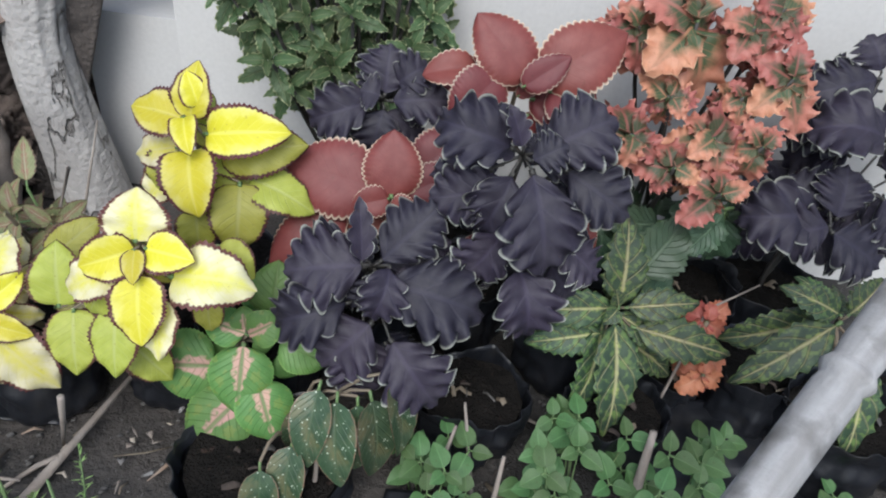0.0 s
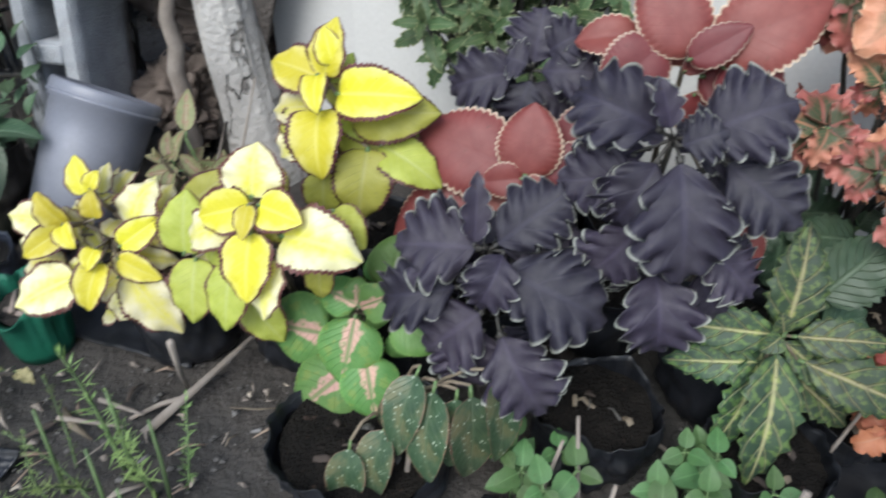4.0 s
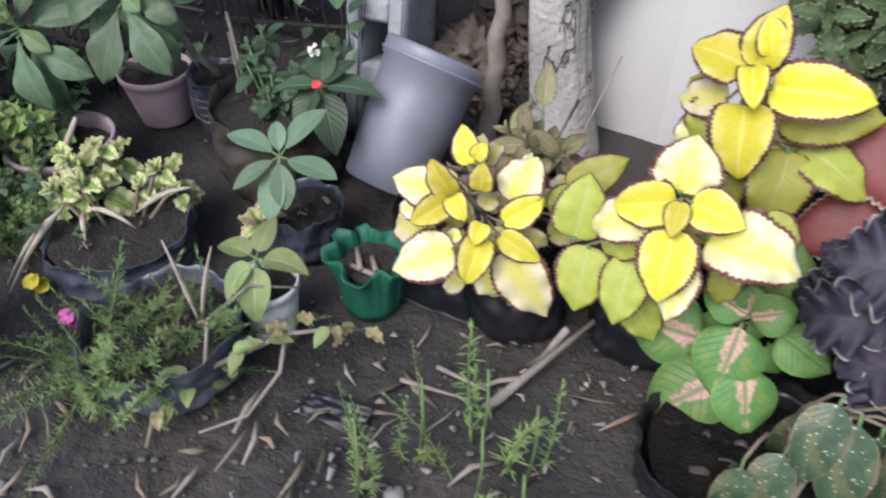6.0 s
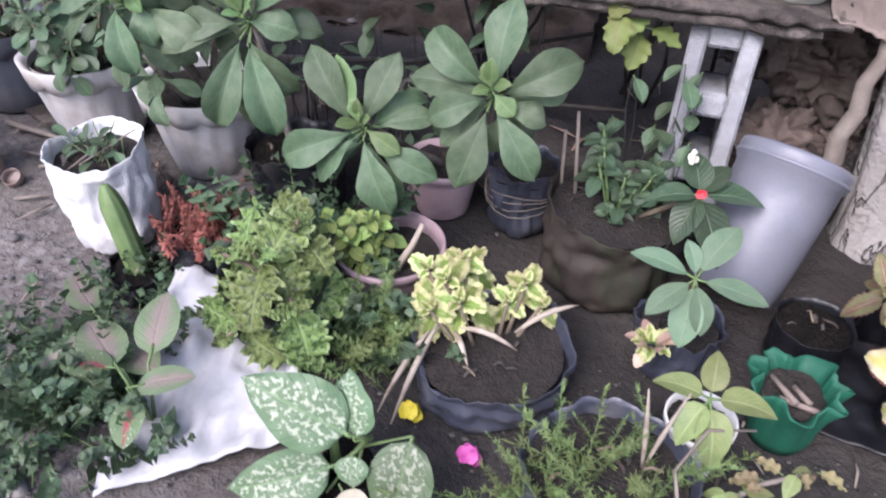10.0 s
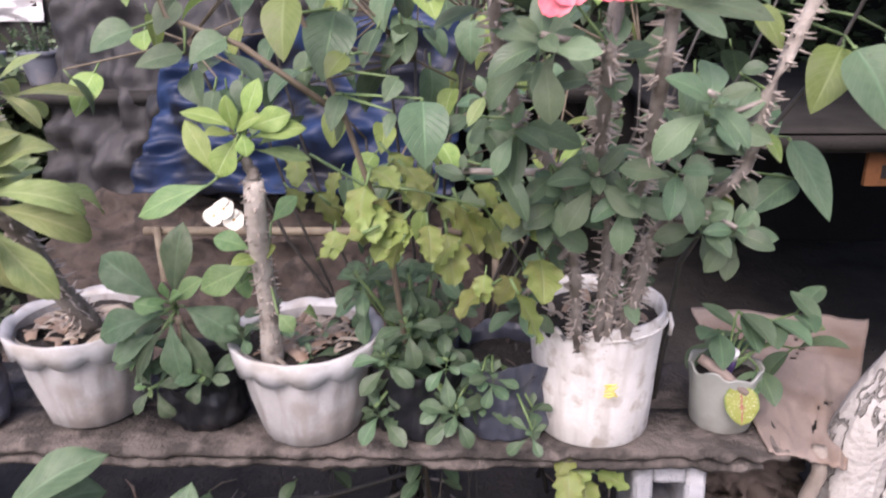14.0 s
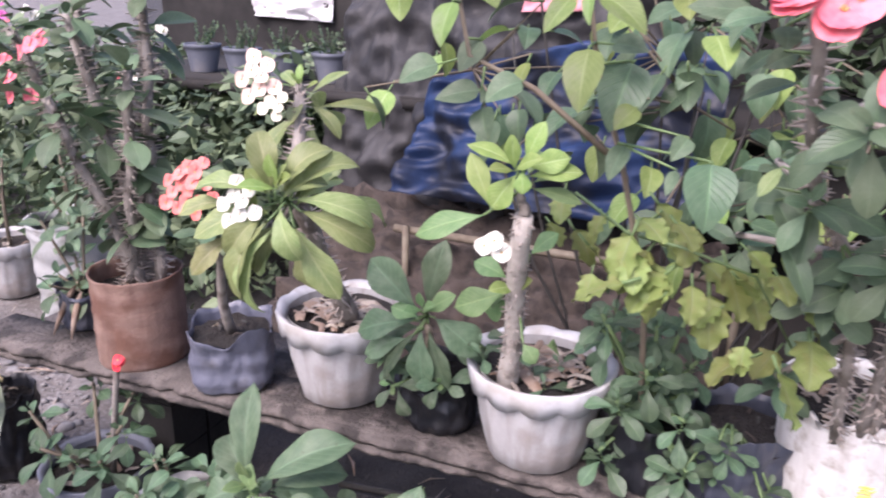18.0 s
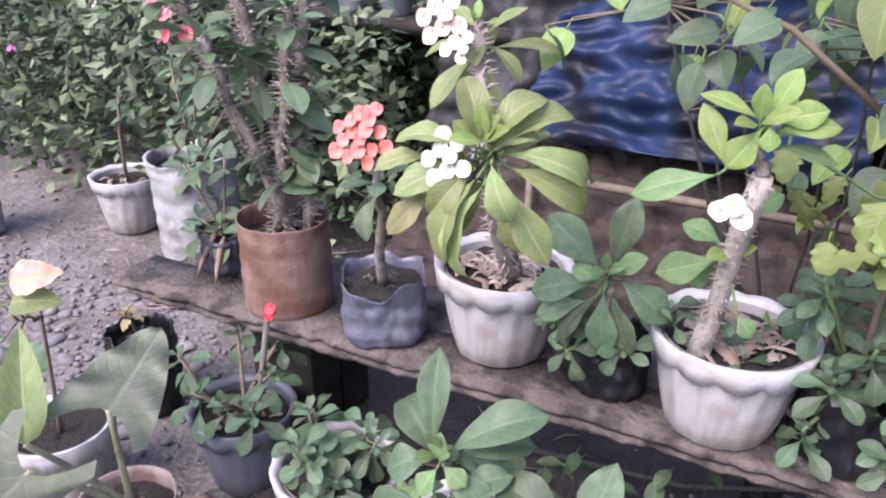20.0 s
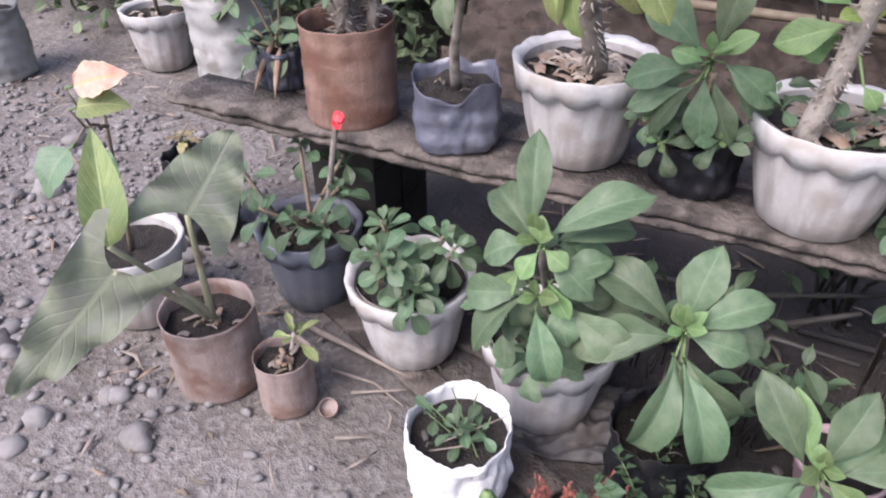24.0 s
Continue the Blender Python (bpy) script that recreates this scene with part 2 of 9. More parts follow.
# grey slab taken near black: the shade at the back is in this colour
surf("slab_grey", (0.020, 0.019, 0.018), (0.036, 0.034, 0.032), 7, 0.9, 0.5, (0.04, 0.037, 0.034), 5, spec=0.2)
surf("straw", (0.30, 0.26, 0.21), (0.42, 0.37, 0.30), 20, 0.85, 0.3, (0.2, 0.16, 0.12), 30)
surf("clear_plastic", (0.26, 0.275, 0.25), (0.34, 0.35, 0.32), 12, 0.4, 0.15, (0.2, 0.2, 0.17), 9)
surf("sheet", (0.50, 0.51, 0.53), (0.60, 0.61, 0.63), 6, 0.4, 0.5, (0.36, 0.37, 0.38), 8, (0.55, 0.75), fine=60)
surf("yellow_paint", (0.62, 0.55, 0.10), (0.70, 0.62, 0.2), 30, 0.6, 0.1)
surf("purple_plastic", (0.05, 0.03, 0.10), (0.09, 0.06, 0.15), 20, 0.4, 0.1)
surf("cap_white", (0.7, 0.7, 0.74), (0.78, 0.78, 0.8), 20, 0.4, 0.1)
# orange dimmed in the colour itself for the shade below the bench
surf("orange_board", (0.15, 0.065, 0.025), (0.21, 0.09, 0.035), 14, 0.7, 0.2, (0.10, 0.05, 0.025), 22, (0.5, 0.6))
surf("ink", (0.02, 0.02, 0.02), (0.03, 0.03, 0.03), 10, 0.6, 0.1)
surf("red_cloth", (0.42, 0.03, 0.05), (0.52, 0.06, 0.09), 12, 0.8, 0.3)
surf("pink_cloth", (0.62, 0.22, 0.26), (0.7, 0.32, 0.36), 12, 0.8, 0.3)


def woven(name, ground, line, pitch):
    """Cloth with slanted dashes woven into checks."""
    m, nt, p = graph(name)
    tc = nt.nodes.new("ShaderNodeTexCoord")
    sep = nt.nodes.new("ShaderNodeSeparateXYZ")
    nt.links.new(tc.outputs["Object"], sep.inputs[0])
    x, z = sep.outputs[0], sep.outputs[2]
    dash = calc(nt, "SINE", calc(nt, "MULTIPLY", calc(nt, "ADD", x, z), 6.28 / pitch))
    check = calc(nt, "SINE", calc(nt, "MULTIPLY", x, 1.6 / pitch))
    band = calc(nt, "SINE", calc(nt, "MULTIPLY", z, 1.6 / pitch))
    col = mixed(nt, calc(nt, "MULTIPLY", ramp(nt, dash, -0.1, 0.2), ramp(nt, calc(nt, "ADD", check, band), -0.5, -0.2)), ground, line)
    nt.links.new(col, p.inputs["Base Color"])
    p.inputs["Roughness"].default_value = 0.85
    bumped(nt, p, noise_of(nt, 120, 3), 0.3, 0.002)
    MATS[name] = m


woven("checked_cloth", (0.62, 0.52, 0.53), (0.42, 0.04, 0.08), 0.022)
surf("white_cloth", (0.72, 0.7, 0.7), (0.8, 0.78, 0.78), 12, 0.8, 0.3)
surf("petal_white", (0.56, 0.55, 0.46), (0.64, 0.63, 0.55), 40, 0.6, 0.1)
surf("petal_cream", (0.72, 0.66, 0.48), (0.8, 0.74, 0.58), 40, 0.6, 0.1)
surf("petal_pink", (0.70, 0.075, 0.115), (0.80, 0.24, 0.27), 90, 0.55, 0.15)
surf("petal_coral", (0.62, 0.085, 0.075), (0.73, 0.26, 0.22), 90, 0.55, 0.15)
surf("petal_red", (0.60, 0.01, 0.02), (0.7, 0.03, 0.05), 60, 0.5, 0.1)
surf("petal_yellow", (0.75, 0.6, 0.02), (0.8, 0.68, 0.05), 60, 0.5, 0.1)
surf("petal_magenta", (0.5, 0.06, 0.3), (0.6, 0.12, 0.4), 60, 0.5, 0.1)
surf("petal_blush", (0.74, 0.5, 0.42), (0.8, 0.62, 0.5), 60, 0.5, 0.1)
surf("flower_eye", (0.45, 0.30, 0.10), (0.55, 0.36, 0.14), 60, 0.6, 0.1)
surf("gravel_stone", (0.17, 0.165, 0.16), (0.27, 0.26, 0.25), 40, 0.9, 0.4, (0.12, 0.11, 0.105), 20)
surf("heap_brown", (0.035, 0.028, 0.023), (0.075, 0.058, 0.048), 14, 0.95, 0.9, (0.02, 0.017, 0.015), 20, fine=120)
surf("crumb", (0.05, 0.047, 0.044), (0.12, 0.115, 0.108), 30, 0.95, 0.4)
surf("moss_red", (0.25, 0.07, 0.055), (0.34, 0.13, 0.10), 60, 0.7, 0.3)

def bark_mat():
    """Pale flaking bark: long dark cracks, scabs and lichen-grey patches."""
    m, nt, p = graph("bark")
    tc = nt.nodes.new("ShaderNodeTexCoord")
    mp = nt.nodes.new("ShaderNodeMapping")
    mp.inputs["Scale"].default_value = (1.0, 1.0, 0.28)
    nt.links.new(tc.outputs["Object"], mp.inputs["Vector"])
    n = node(nt, "ShaderNodeTexNoise", Scale=13.0, Detail=6.0)
    nt.links.new(mp.outputs[0], n.inputs["Vector"])
    away = calc(nt, "ABSOLUTE", calc(nt, "SUBTRACT", n.outputs["Fac"], 0.5))
    crack = ramp(nt, away, 0.014, 0.004)
    big, small = noise_of(nt, 7, 6), noise_of(nt, 80, 4)
    col = mixed(nt, ramp(nt, big, 0.35, 0.65), (0.31, 0.297, 0.28), (0.46, 0.445, 0.42))
    col = mixed(nt, ramp(nt, noise_of(nt, 26, 5), 0.62, 0.70), col, (0.27, 0.25, 0.23))
    col = mixed(nt, calc(nt, "MULTIPLY", small, 0.4), col, (0.2, 0.185, 0.17))
    col = mixed(nt, calc(nt, "MULTIPLY", crack, 0.5), col, (0.09, 0.08, 0.07))
    nt.links.new(col, p.inputs["Base Color"])
    p.inputs["Roughness"].default_value, p.inputs["Specular IOR Level"].default_value = 0.92, 0.25
    bumped(nt, p, calc(nt, "ADD", calc(nt, "MULTIPLY", crack, -1.4), calc(nt, "ADD", big, calc(nt, "MULTIPLY", small, 0.5))), 1.0, 0.012)
    MATS["bark"] = m


bark_mat()

# leaves
leaf_mat("lf_yellow", (0.60, 0.545, 0.10), (0.66, 0.61, 0.21), edge=(0.075, 0.016, 0.024), edge_at=0.80, edge_noise=0.25, centre=(0.55, 0.49, 0.025), centre_at=0.45, centre_soft=0.5, tipward=0.1, vein=(0.60, 0.55, 0.1), see=0.2, bump=0.35, hue=0.01, dust=0.1)
leaf_mat("lf_cream", (0.59, 0.54, 0.29), (0.66, 0.62, 0.42), edge=(0.10, 0.032, 0.03), edge_at=0.82, edge_noise=0.3, centre=(0.62, 0.58, 0.07), centre_at=0.1, centre_soft=0.6, tipward=0.3, vein=(0.60, 0.56, 0.2), see=0.22, bump=0.3, hue=0.01, dust=0.1)
leaf_mat("lf_lime", (0.30, 0.33, 0.045), (0.40, 0.42, 0.075), edge=(0.09, 0.035, 0.03), edge_at=0.84, edge_noise=0.3, vein=(0.38, 0.40, 0.12), see=0.22, bump=0.4, dust=0.1)
leaf_mat("lf_red", (0.135, 0.028, 0.026), (0.18, 0.042, 0.038), edge=(0.50, 0.40, 0.30), edge_at=0.94, edge_noise=0.06, vein=(0.15, 0.032, 0.03), see=0.15, hue=0.01, bump=0.15, dust=0.15)
leaf_mat("lf_dark", (0.014, 0.0115, 0.021), (0.027, 0.0225, 0.038), edge=(0.25, 0.26, 0.22), edge_at=0.955, edge_noise=0.06, vein=(0.030, 0.025, 0.044), see=0.04, rough=0.6, bump=0.25, veins=4, dust=0.22)
leaf_mat("lf_salmon", (0.36, 0.12, 0.085), (0.48, 0.21, 0.15), centre=(0.055, 0.075, 0.035), centre_at=0.72, centre_soft=0.45, tipward=1.3, edge=(0.55, 0.33, 0.24), edge_at=0.96, vein=(0.34, 0.13, 0.09), see=0.18, bump=0.3, dust=0.15)
leaf_mat("lf_orange", (0.36, 0.10, 0.06), (0.46, 0.17, 0.11), centre=(0.20, 0.05, 0.04), centre_at=0.1, tipward=0.6, vein=(0.42, 0.18, 0.12), see=0.2, dust=0.15)
leaf_mat("lf_pinkgreen", (0.085, 0.20, 0.05), (0.135, 0.27, 0.075), centre=(0.55, 0.34, 0.27), centre_at=0.30, centre_soft=0.10, tipward=0.45, mottled=(0.16, 0.25, 0.06), mottle_scale=60, mottle_at=(0.56, 0.62), vein=(0.10, 0.215, 0.06), edge=(0.16, 0.31, 0.08), edge_at=0.95, see=0.2, bump=0.6, dust=0.15)
leaf_mat("lf_coleus_green", (0.11, 0.24, 0.06), (0.17, 0.32, 0.09), vein=(0.16, 0.27, 0.09), edge=(0.2, 0.36, 0.1), edge_at=0.94, see=0.2, bump=0.7)
leaf_mat("lf_cross", (0.020, 0.036, 0.024), (0.045, 0.082, 0.038), mottled=(0.10, 0.155, 0.045), mottle_scale=130, mottle_at=(0.51, 0.60), centre=(0.28, 0.34, 0.08), centre_at=-0.02, centre_soft=0.14, tipward=0.2, vein=(0.36, 0.34, 0.17), veins=5, edge=(0.11, 0.17, 0.06), edge_at=0.94, see=0.12, bump=1.0, dust=0.15)
leaf_mat("lf_begonia", (0.026, 0.05, 0.026), (0.05, 0.085, 0.04), spots=(0.36, 0.41, 0.31), spot_scale=150, spot_size=0.19, vein=(0.06, 0.09, 0.045), edge=(0.17, 0.10, 0.07), edge_at=0.955, rough=0.35, see=0.12, mottled=(0.10, 0.10, 0.045), mottle_scale=25)
leaf_mat("lf_green", (0.068, 0.116, 0.062), (0.110, 0.163, 0.090), vein=(0.115, 0.19, 0.105), see=0.2, rough=0.5, bump=0.35, dust=0.28)
leaf_mat("lf_deep", (0.060, 0.105, 0.058), (0.094, 0.148, 0.082), vein=(0.12, 0.2, 0.1), see=0.2, rough=0.42)
leaf_mat("lf_young", (0.105, 0.185, 0.072), (0.165, 0.255, 0.105), vein=(0.21, 0.32, 0.13), see=0.25, rough=0.48, bump=0.3)
leaf_mat("lf_dusty", (0.098, 0.15, 0.082), (0.138, 0.20, 0.115), vein=(0.155, 0.215, 0.13), mottled=(0.17, 0.22, 0.14), mottle_scale=20, see=0.2, rough=0.6, bump=0.3)
leaf_mat("lf_fresh", (0.118, 0.185, 0.048), (0.165, 0.24, 0.066), vein=(0.22, 0.30, 0.11), mottled=(0.17, 0.22, 0.09), mottle_scale=18, see=0.3, rough=0.5, bump=0.3)
leaf_mat("lf_olive", (0.18, 0.235, 0.085), (0.25, 0.30, 0.12), vein=(0.34, 0.38, 0.18), mottled=(0.17, 0.23, 0.09), mottle_scale=16, see=0.25, rough=0.45)
leaf_mat("lf_bright", (0.17, 0.26, 0.065), (0.26, 0.345, 0.10), vein=(0.33, 0.42, 0.18), see=0.26, rough=0.5)
leaf_mat("lf_dryolive", (0.22, 0.25, 0.095), (0.30, 0.32, 0.14), vein=(0.36, 0.35, 0.19), mottled=(0.19, 0.22, 0.09), mottle_scale=18, see=0.25, rough=0.5)
leaf_mat("lf_vine", (0.16, 0.21, 0.055), (0.22, 0.27, 0.08), vein=(0.2, 0.24, 0.1), mottled=(0.20, 0.22, 0.07), mottle_scale=30, see=0.25)
leaf_mat("lf_bush", (0.055, 0.095, 0.04), (0.095, 0.15, 0.06), centre=(0.04, 0.04, 0.025), centre_at=-0.05, centre_soft=0.15, edge=(0.33, 0.36, 0.19), edge_at=0.74, edge_noise=0.7, vein=(0.15, 0.2, 0.09), see=0.15, bump=1.0)
leaf_mat("lf_weed", (0.20, 0.31, 0.09), (0.29, 0.41, 0.14), see=0.25)
leaf_mat("lf_crinkle", (0.135, 0.205, 0.06), (0.20, 0.28, 0.09), mottled=(0.04, 0.075, 0.025), mottle_scale=95, mottle_at=(0.53, 0.57), edge=(0.27, 0.35, 0.15), edge_at=0.86, edge_noise=0.3, vein=(0.24, 0.32, 0.12), see=0.2, bump=1.0)
leaf_mat("lf_variegated", (0.52, 0.52, 0.22), (0.64, 0.64, 0.36), centre=(0.22, 0.32, 0.07), centre_at=0.42, centre_soft=0.2, tipward=0.35, vein=(0.3, 0.4, 0.12), see=0.2, bump=0.9, dust=0.1)
leaf_mat("lf_silver", (0.085, 0.14, 0.07), (0.12, 0.18, 0.10), mottled=(0.33, 0.375, 0.28), mottle_scale=150, mottle_at=(0.50, 0.57), vein=(0.14, 0.22, 0.11), edge=(0.10, 0.165, 0.085), edge_at=0.72, edge_noise=0.6, see=0.15, rough=0.45)
leaf_mat("lf_taro", (0.165, 0.205, 0.14), (0.23, 0.27, 0.19), vein=(0.27, 0.31, 0.22), mottled=(0.20, 0.22, 0.18), mottle_scale=14, see=0.25, rough=0.6)
leaf_mat("lf_darkgreen", (0.04, 0.075, 0.04), (0.06, 0.10, 0.055), vein=(0.10, 0.15, 0.09), see=0.12, rough=0.45, bump=1.0)
leaf_mat("lf_sage", (0.115, 0.19, 0.115), (0.155, 0.235, 0.145), vein=(0.19, 0.27, 0.17), see=0.2, rough=0.5)
leaf_mat("lf_blush", (0.50, 0.36, 0.27), (0.60, 0.46, 0.36), vein=(0.5, 0.3, 0.24), see=0.2)
leaf_mat("lf_clover", (0.055, 0.115, 0.038), (0.095, 0.175, 0.06), vein=(0.12, 0.22, 0.08), see=0.25, bump=0.3)
leaf_mat("lf_pale", (0.40, 0.38, 0.27), (0.5, 0.48, 0.36), vein=(0.5, 0.48, 0.38), see=0.2)
leaf_mat("lf_caladium", (0.25, 0.32, 0.06), (0.36, 0.42, 0.11), centre=(0.40, 0.10, 0.10), centre_at=-0.15, centre_soft=0.3, spots=(0.5, 0.54, 0.3), spot_scale=220, spot_size=0.3, vein=(0.42, 0.16, 0.12), edge=(0.16, 0.26, 0.05), edge_at=0.93, see=0.25)
leaf_mat("lf_needle", (0.15, 0.22, 0.075), (0.23, 0.31, 0.12), see=0.2)
leaf_mat("lf_dryish", (0.22, 0.20, 0.10), (0.32, 0.26, 0.14), see=0.2)

# ---- building blocks ----
def part(name, bm, mats, parent, label="", m=None, smooth=True):
    """One mesh object under a thing; bm is a bmesh or a finished mesh that pieces share."""
    if isinstance(bm, bmesh.types.BMesh):
        me = bpy.data.meshes.new(name)
        bm.normal_update()
        bm.to_mesh(me)
        bm.free()
        for k in (mats if isinstance(mats, (list, tuple)) else [mats]):
            me.materials.append(MATS[k])
        if smooth:
            me.shade_smooth()
    else:
        me = bm
    ob = new(name, me)
    if parent is not None:
        ob.parent = parent
    if m is not None:
        ob.matrix_local = m
    if label:
        ob["label"] = label
    return ob


def thing(name, m, label, category, group="", kind=""):
    ob = new(name)
    ob.empty_display_size = 0.05
    ob.matrix_world = m if isinstance(m, Matrix) else pose(*m)
    return tagged(ob, label, category, group, kind)


def tube(bm, pts, rads, n=6, mat=0, close=True):
    pts = [Vector(p) for p in pts]
    if not isinstance(rads, (list, tuple)):
        rads = [rads] * len(pts)
    rings = []
    for i, p in enumerate(pts):
        d = (pts[min(i + 1, len(pts) - 1)] - pts[max(i - 1, 0)]).normalized()
        side = d.cross(Vector((0.31, 0.17, 0.94)))
        side = side.normalized() if side.length > 1e-4 else Vector((1, 0, 0))
        up = side.cross(d)
        rings.append([bm.verts.new(p + rads[i] * (side * math.cos(k * 2 * math.pi / n) + up * math.sin(k * 2 * math.pi / n))) for k in range(n)])
    for a, b in zip(rings, rings[1:]):
        for k in range(n):
            f = bm.faces.new((a[k], a[(k + 1) % n], b[(k + 1) % n], b[k]))
            f.material_index = mat
    if close:
        for r in (list(reversed(rings[0])), rings[-1]):
            bm.faces.new(r).material_index = mat
    return bm


def curve_pts(a, b, sag=0.0, n=6, wob=0.0, rng=random):
    a, b = Vector(a), Vector(b)
    out = []
    for i in range(n + 1):
        u = i / n
        p = a.lerp(b, u)
        k = math.sin(math.pi * u)
        p.z += sag * k
        if wob and 0 < i < n:
            p += Vector([rng.uniform(-wob, wob) for _ in range(3)])
        out.append(p)
    return out


def lathe(bm, profile, n=32, shape=None, mat=0, closed=True, mats=None):
    """Turns a list of (radius, height); shape(angle, r, z, i) may bend each point."""
    rings = []
    for i, (r, z) in enumerate(profile):
        ring = []
        for k in range(n):
            a = 2 * math.pi * k / n
            rr, zz = shape(a, r, z, i) if shape else (r, z)
            ring.append(bm.verts.new((rr * math.cos(a), rr * math.sin(a), zz)))
        rings.append(ring)
    for i, (a, b) in enumerate(zip(rings, rings[1:])):
        for k in range(n):
            f = bm.faces.new((a[k], a[(k + 1) % n], b[(k + 1) % n], b[k]))
            f.material_index = mats[i] if mats else mat
    if closed:
        bm.faces.new(list(reversed(rings[0]))).material_index = mat
    return rings


def box(bm, x0, y0, z0, x1, y1, z1, mat=0):
    v = [bm.verts.new(p) for p in ((x0, y0, z0), (x1, y0, z0), (x1, y1, z0), (x0, y1, z0), (x0, y0, z1), (x1, y0, z1), (x1, y1, z1), (x0, y1, z1))]
    for q in ((3, 2, 1, 0), (4, 5, 6, 7), (0, 1, 5, 4), (1, 2, 6, 5), (2, 3, 7, 6), (3, 0, 4, 7)):
        bm.faces.new([v[k] for k in q]).material_index = mat


def wob(a, z, seed, f=3.0):
    return noise.noise(Vector((math.cos(a) * f, math.sin(a) * f, z * 18 + seed * 7.3)))


# outlines of leaves: half width at a share of the length
SHAPES = {
    "ovate": lambda u: max(0.0, math.sin(math.pi * min(1, u ** 0.66))) ** 0.85,
    "broad": lambda u: max(0.0, math.sin(math.pi * min(1, u ** 0.72))) ** 0.62,
    "elliptic": lambda u: max(0.0, math.sin(math.pi * u)) ** 0.8,
    "obovate": lambda u: max(0.0, math.sin(math.pi * u ** 1.45)) ** 0.75 * (0.25 + 0.75 * min(1, u * 1.6)),
    "spoon": lambda u: max(0.0, math.sin(math.pi * u ** 1.8)) ** 0.6 * (0.22 + 0.78 * min(1, u * 1.5)),
    "paddle": lambda u: max(0.0, math.sin(math.pi * u ** 1.16)) ** 0.78 * (0.4 + 0.6 * min(1, u * 1.8)),
    "heart": lambda u: (max(0.0, 1 - u) ** 0.62) * (1.0 if u > 0.04 else 0.8),
    "cordate": lambda u: u ** 0.42 * max(0.0, 1 - u) ** 0.85 / 0.446,
    "lobed": lambda u: max(0.0, math.sin(math.pi * min(1, u ** 0.8))) ** 0.55,
}


def leaf_mesh(mat, L, W, shape="ovate", teeth=0, tooth=0.1, nu=12, droop=0.6, fold=0.25, ruffle=0.0, waves=3, pet=0.15, stem="green_stem", seed=0, rounded=False, heart=0.0, twist=0.0, ns=3, cup=0.0, sweep=0.0):
    """One leaf: stalk along +y, blade after it, its face up. pet: the stalk's length as a share of L."""
    rng = random.Random(seed * 31 + 7)
    bm = bmesh.new()
    uvl = bm.loops.layers.uv.new("UVMap")
    prof = SHAPES[shape]
    ph = rng.uniform(0, 6)
    y, z, ang = pet * L, 0.0, 0.15
    if teeth:
        nu = max(nu, teeth * ((8 if teeth < 8 else 4) if rounded else 2))
    rows, step = [], L / nu
    for i in range(nu + 1):
        u = i / nu
        a = ang - droop * u ** 1.2
        if i:
            y += math.cos(a) * step
            z += math.sin(a) * step
        w = W / 2 * prof(u)
        cut = 0.0
        if teeth and 0 < i < nu:
            t = (u * teeth) % 1.0
            cut = tooth * ((1 - abs(math.sin(math.pi * u * teeth)) ** 0.7) if rounded else (1 - t))
        row = []
        for j in range(-ns, ns + 1):
            s = j / ns
            k = abs(s)
            x = s * w * (1 - cut * k ** (2 if rounded else 3))
            lift = fold * k * w - cup * W * k ** 3 + ruffle * W * k * k * math.sin(u * waves * 6.28 + ph + (1.9 if s > 0 else 0)) + twist * x * u
            back = -heart * L * k ** 2 * (1 - u) ** 3 + (tooth * W * 0.18 * k ** 3 if teeth and not rounded else 0) + sweep * w * k ** 1.5
            row.append((bm.verts.new((x, y + back * math.cos(a) - lift * math.sin(a), z + lift * math.cos(a) + back * math.sin(a))), (u, s * 0.5 + 0.5)))
        rows.append(row)
    for a, b in zip(rows, rows[1:]):
        for j in range(2 * ns):
            q = (a[j], a[j + 1], b[j + 1], b[j])
            f = bm.faces.new([c[0] for c in q])
            for loop, c in zip(f.loops, q):
                loop[uvl].uv = c[1]
    if pet:
        tube(bm, [(0, 0, 0), (0, pet * L * 0.6, 0), (0, pet * L * 1.15, 0.001)], [W * 0.03 + 0.0006] * 3, 4, 1)
    bmesh.ops.remove_doubles(bm, verts=bm.verts, dist=1e-6)
    me = bpy.data.meshes.new("leaf")
    me["tip"], me["wide"] = (y, z), W
    bm.normal_update()
    bm.to_mesh(me)
    bm.free()
    me.materials.append(MATS[mat])
    me.materials.append(MATS[stem])
    me.shade_smooth()
    return me


def leaves(mat, L, W, n=3, **kw):
    """n like leaves of different bend."""
    d, f = kw.pop("droop", 0.6), kw.pop("fold", 0.25)
    return [leaf_mesh(mat, L, W, droop=d * (0.6 + 0.4 * k), fold=f * (0.7 + 0.3 * k), seed=k + int(L * 1000), **kw) for k in range(n)]


def frame_of(pos, axis):
    q = Vector(axis).normalized().to_track_quat("Z", "Y").to_matrix().to_4x4()
    return Matrix.Translation(pos) @ q


def put_leaf(plant, me, base, az, el, size=1.0, roll=0.0, drop=0.0, out=0.0, name="leaf"):
    """A leaf on the frame base: az round its axis, el above its plane (degrees)."""
    m = base @ Matrix.Translation((0, 0, -drop)) @ pose(0, 0, 0, 0, 0, az) @ pose(0, out, 0, el, 0, 0) @ pose(0, 0, 0, 0, roll, 0) @ Matrix.Diagonal((size, size, size, 1))
    return part(name, me, None, plant, m=m)


